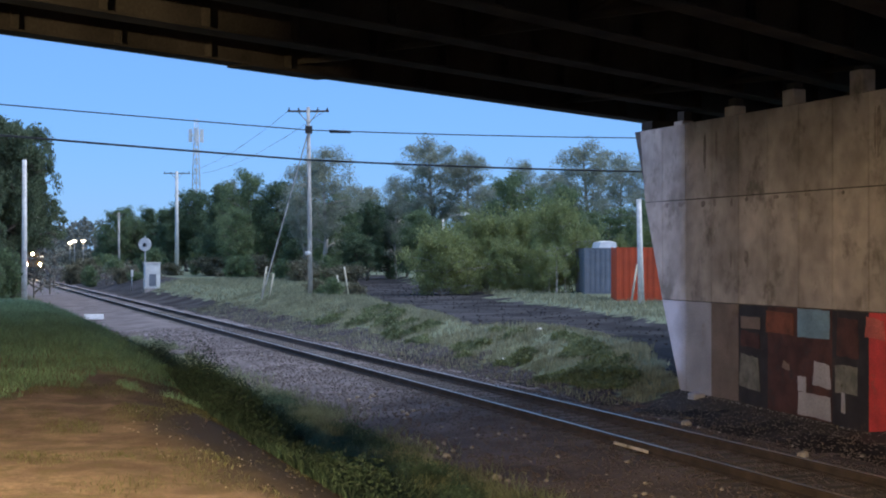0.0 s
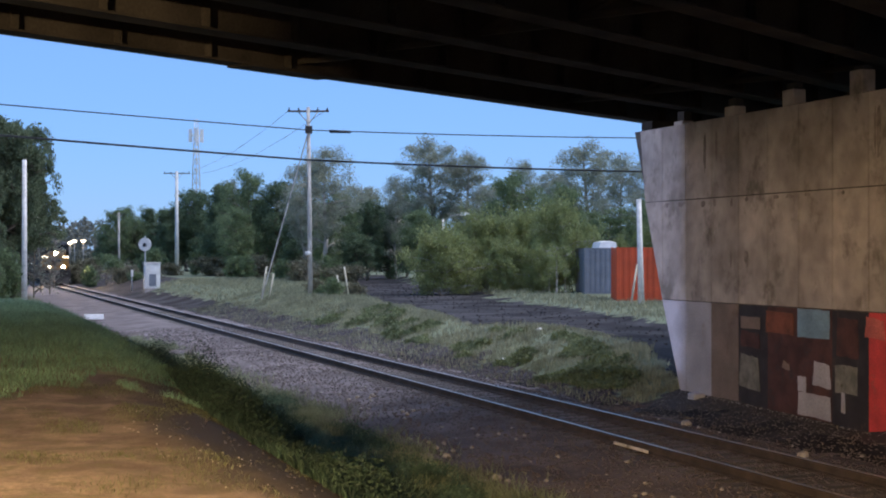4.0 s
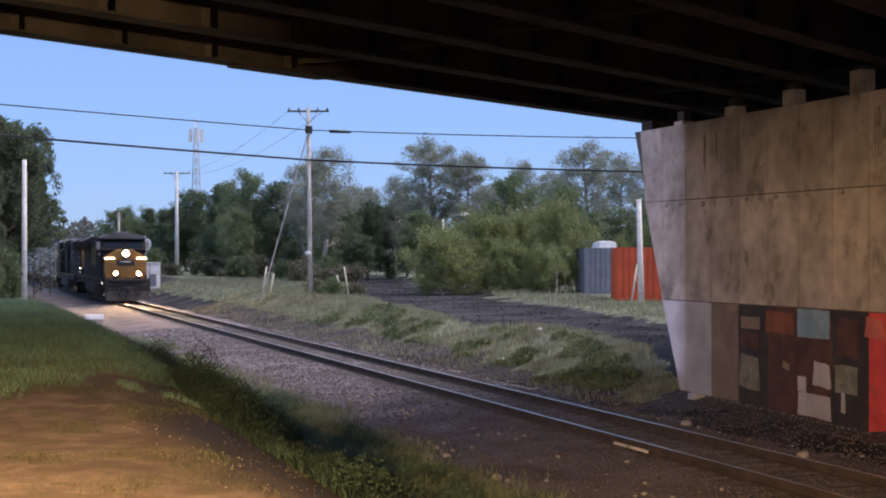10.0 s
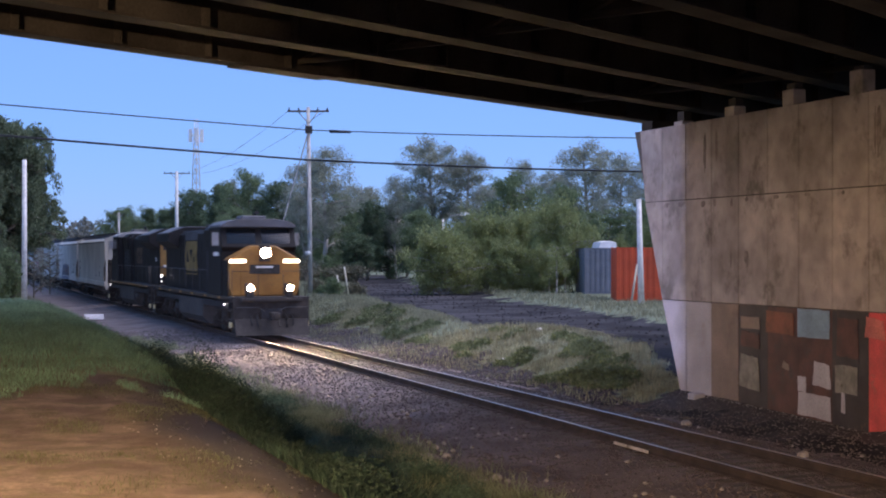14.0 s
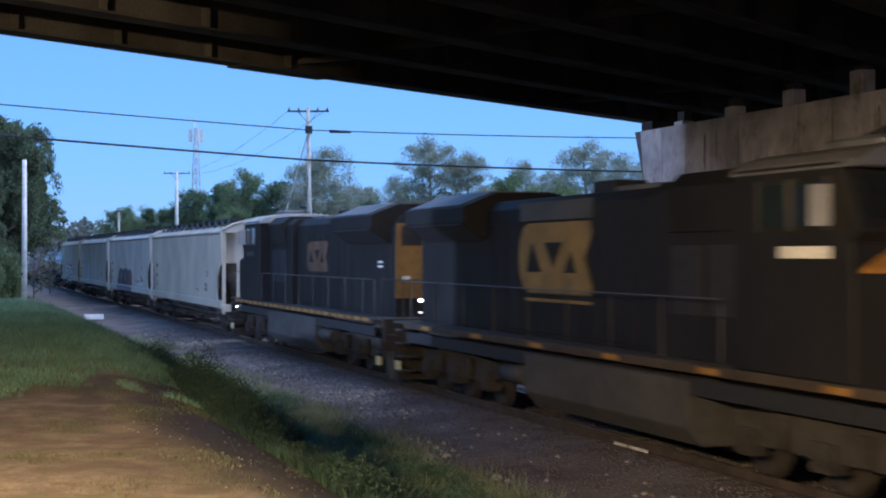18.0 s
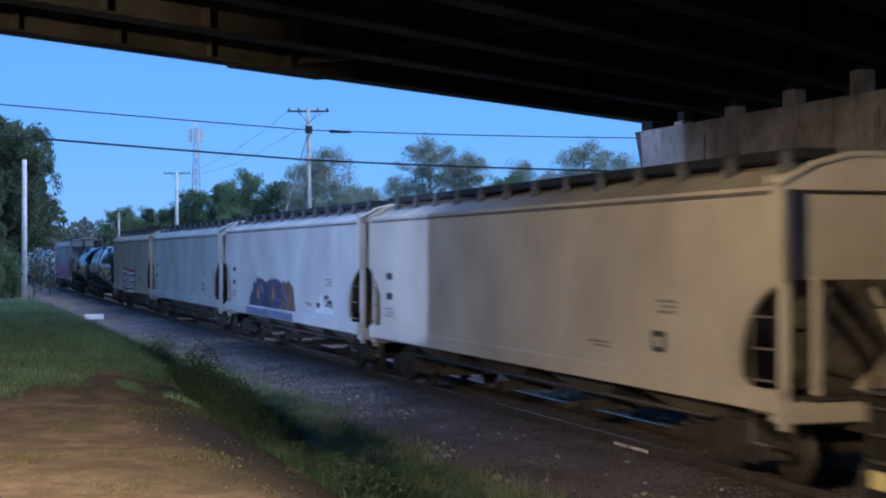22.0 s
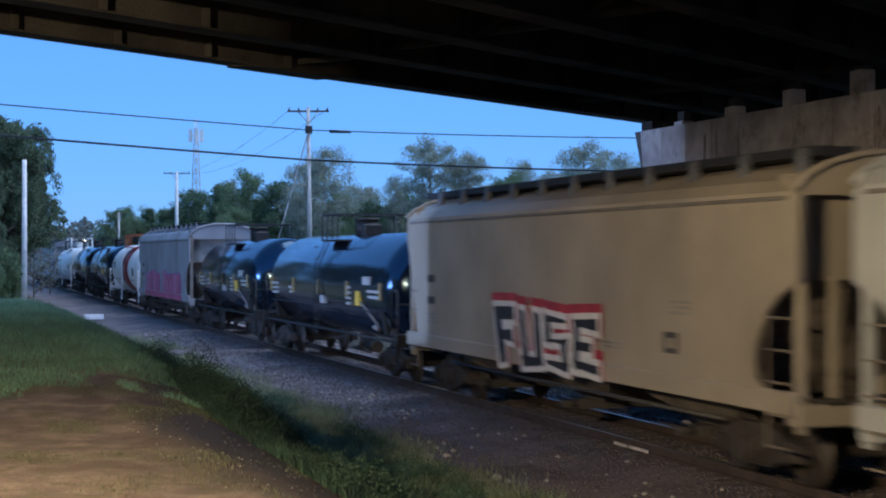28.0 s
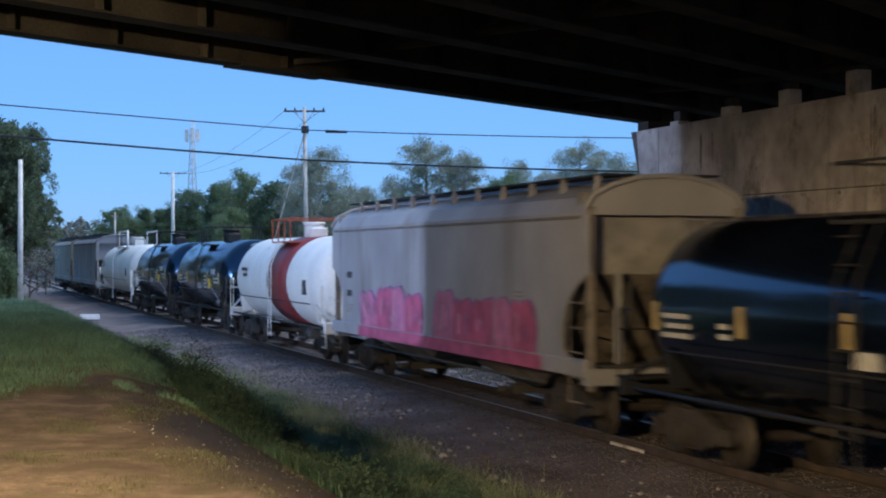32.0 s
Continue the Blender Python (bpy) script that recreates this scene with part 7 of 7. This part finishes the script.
for x, y, s in ((7.75, 23.4, 0.14), (8.0, 24.0, 0.08), (8.3, 23.9, 0.08), (7.9, 21.2, 0.08), (8.25, 21.4, 0.09), (8.6, 25.4, 0.07), (9.4, 34.3, 0.06), (9.7, 34.6, 0.07), (9.9, 34.2, 0.055), (10.1, 34.7, 0.065), (9.75, 33.6, 0.05), (9.75, 31.1, 0.06), (9.98, 31.0, 0.055), (9.2, 31.9, 0.04), (14.6, 27.0, 0.12), (13.9, 21.6, 0.1), (6.1, 14.8, 0.12)):
    lump("stone", x, y, s, M_PALESTONE, "pale limestone lump lying on the ballast")
lump("crumpled_bag", 16.72, 42.8, 0.14, M_BOX, "crumpled white plastic bag in the grass", "litter")
lump("crumpled_bag", 19.3, 46.0, 0.12, M_BOX, "crumpled white plastic bag in the grass", "litter")

# sleepers, each with its plates
tie = Shape().box(-1.28, 1.28, -0.11, 0.11, -0.36, -0.17).mesh("sleeper", M_TIE, bevel=0.012)
plate = Shape().box(-0.17, 0.17, -0.1, 0.1, -0.17, -0.16)
plate.box(-0.11, -0.085, -0.06, -0.035, -0.17, -0.14).box(0.085, 0.11, 0.035, 0.06, -0.17, -0.14)
plate = plate.mesh("tie_plate", M_RAIL)
for k in range(150):
    t = part("sleeper", tie, None, track, at=(TRACK_X + random.uniform(-0.03, 0.03), 9.0 + 0.5334 * k, random.uniform(-0.012, 0.004)))
    t.rotation_euler.z = random.uniform(-0.02, 0.02)
    if k < 90:
        for d in (-0.7535, 0.7535):
            part("tie_plate", plate, None, t, at=(d, 0, 0))
rest = Shape()
for k in range(150, 560):
    y = 9.0 + 0.5334 * k
    rest.box(TRACK_X - 1.28, TRACK_X + 1.28, y - 0.11, y + 0.11, -0.36, -0.178)
tagged(part("far_sleepers", rest, M_TIE, track), kind="stuff")


# ---- what moves ----
def motions():
    for car, gap in TRAIN:
        walk(car, [(t, pose(TRACK_X, p + gap, 0)) for t, p in FRONT])
    ts, ps = [t for t, _ in FRONT], [p for _, p in FRONT]
    for (r, y), wheels in WHEELS.items():
        rows = []
        for k in range(961):
            t = k / 30
            turn = (ps[0] - float(np.interp(t, ts, ps))) / r
            rows.append((t, Matrix.LocRotScale((0, y, r), Euler((turn, 0, 0)), None)))
        walk(wheels[0], rows)
        act, slot = wheels[0].animation_data.action, wheels[0].animation_data.action_slot
        for w in wheels[1:]:
            w.rotation_mode = "QUATERNION"
            w.animation_data_create().action = act
            w.animation_data.action_slot = slot


motions()
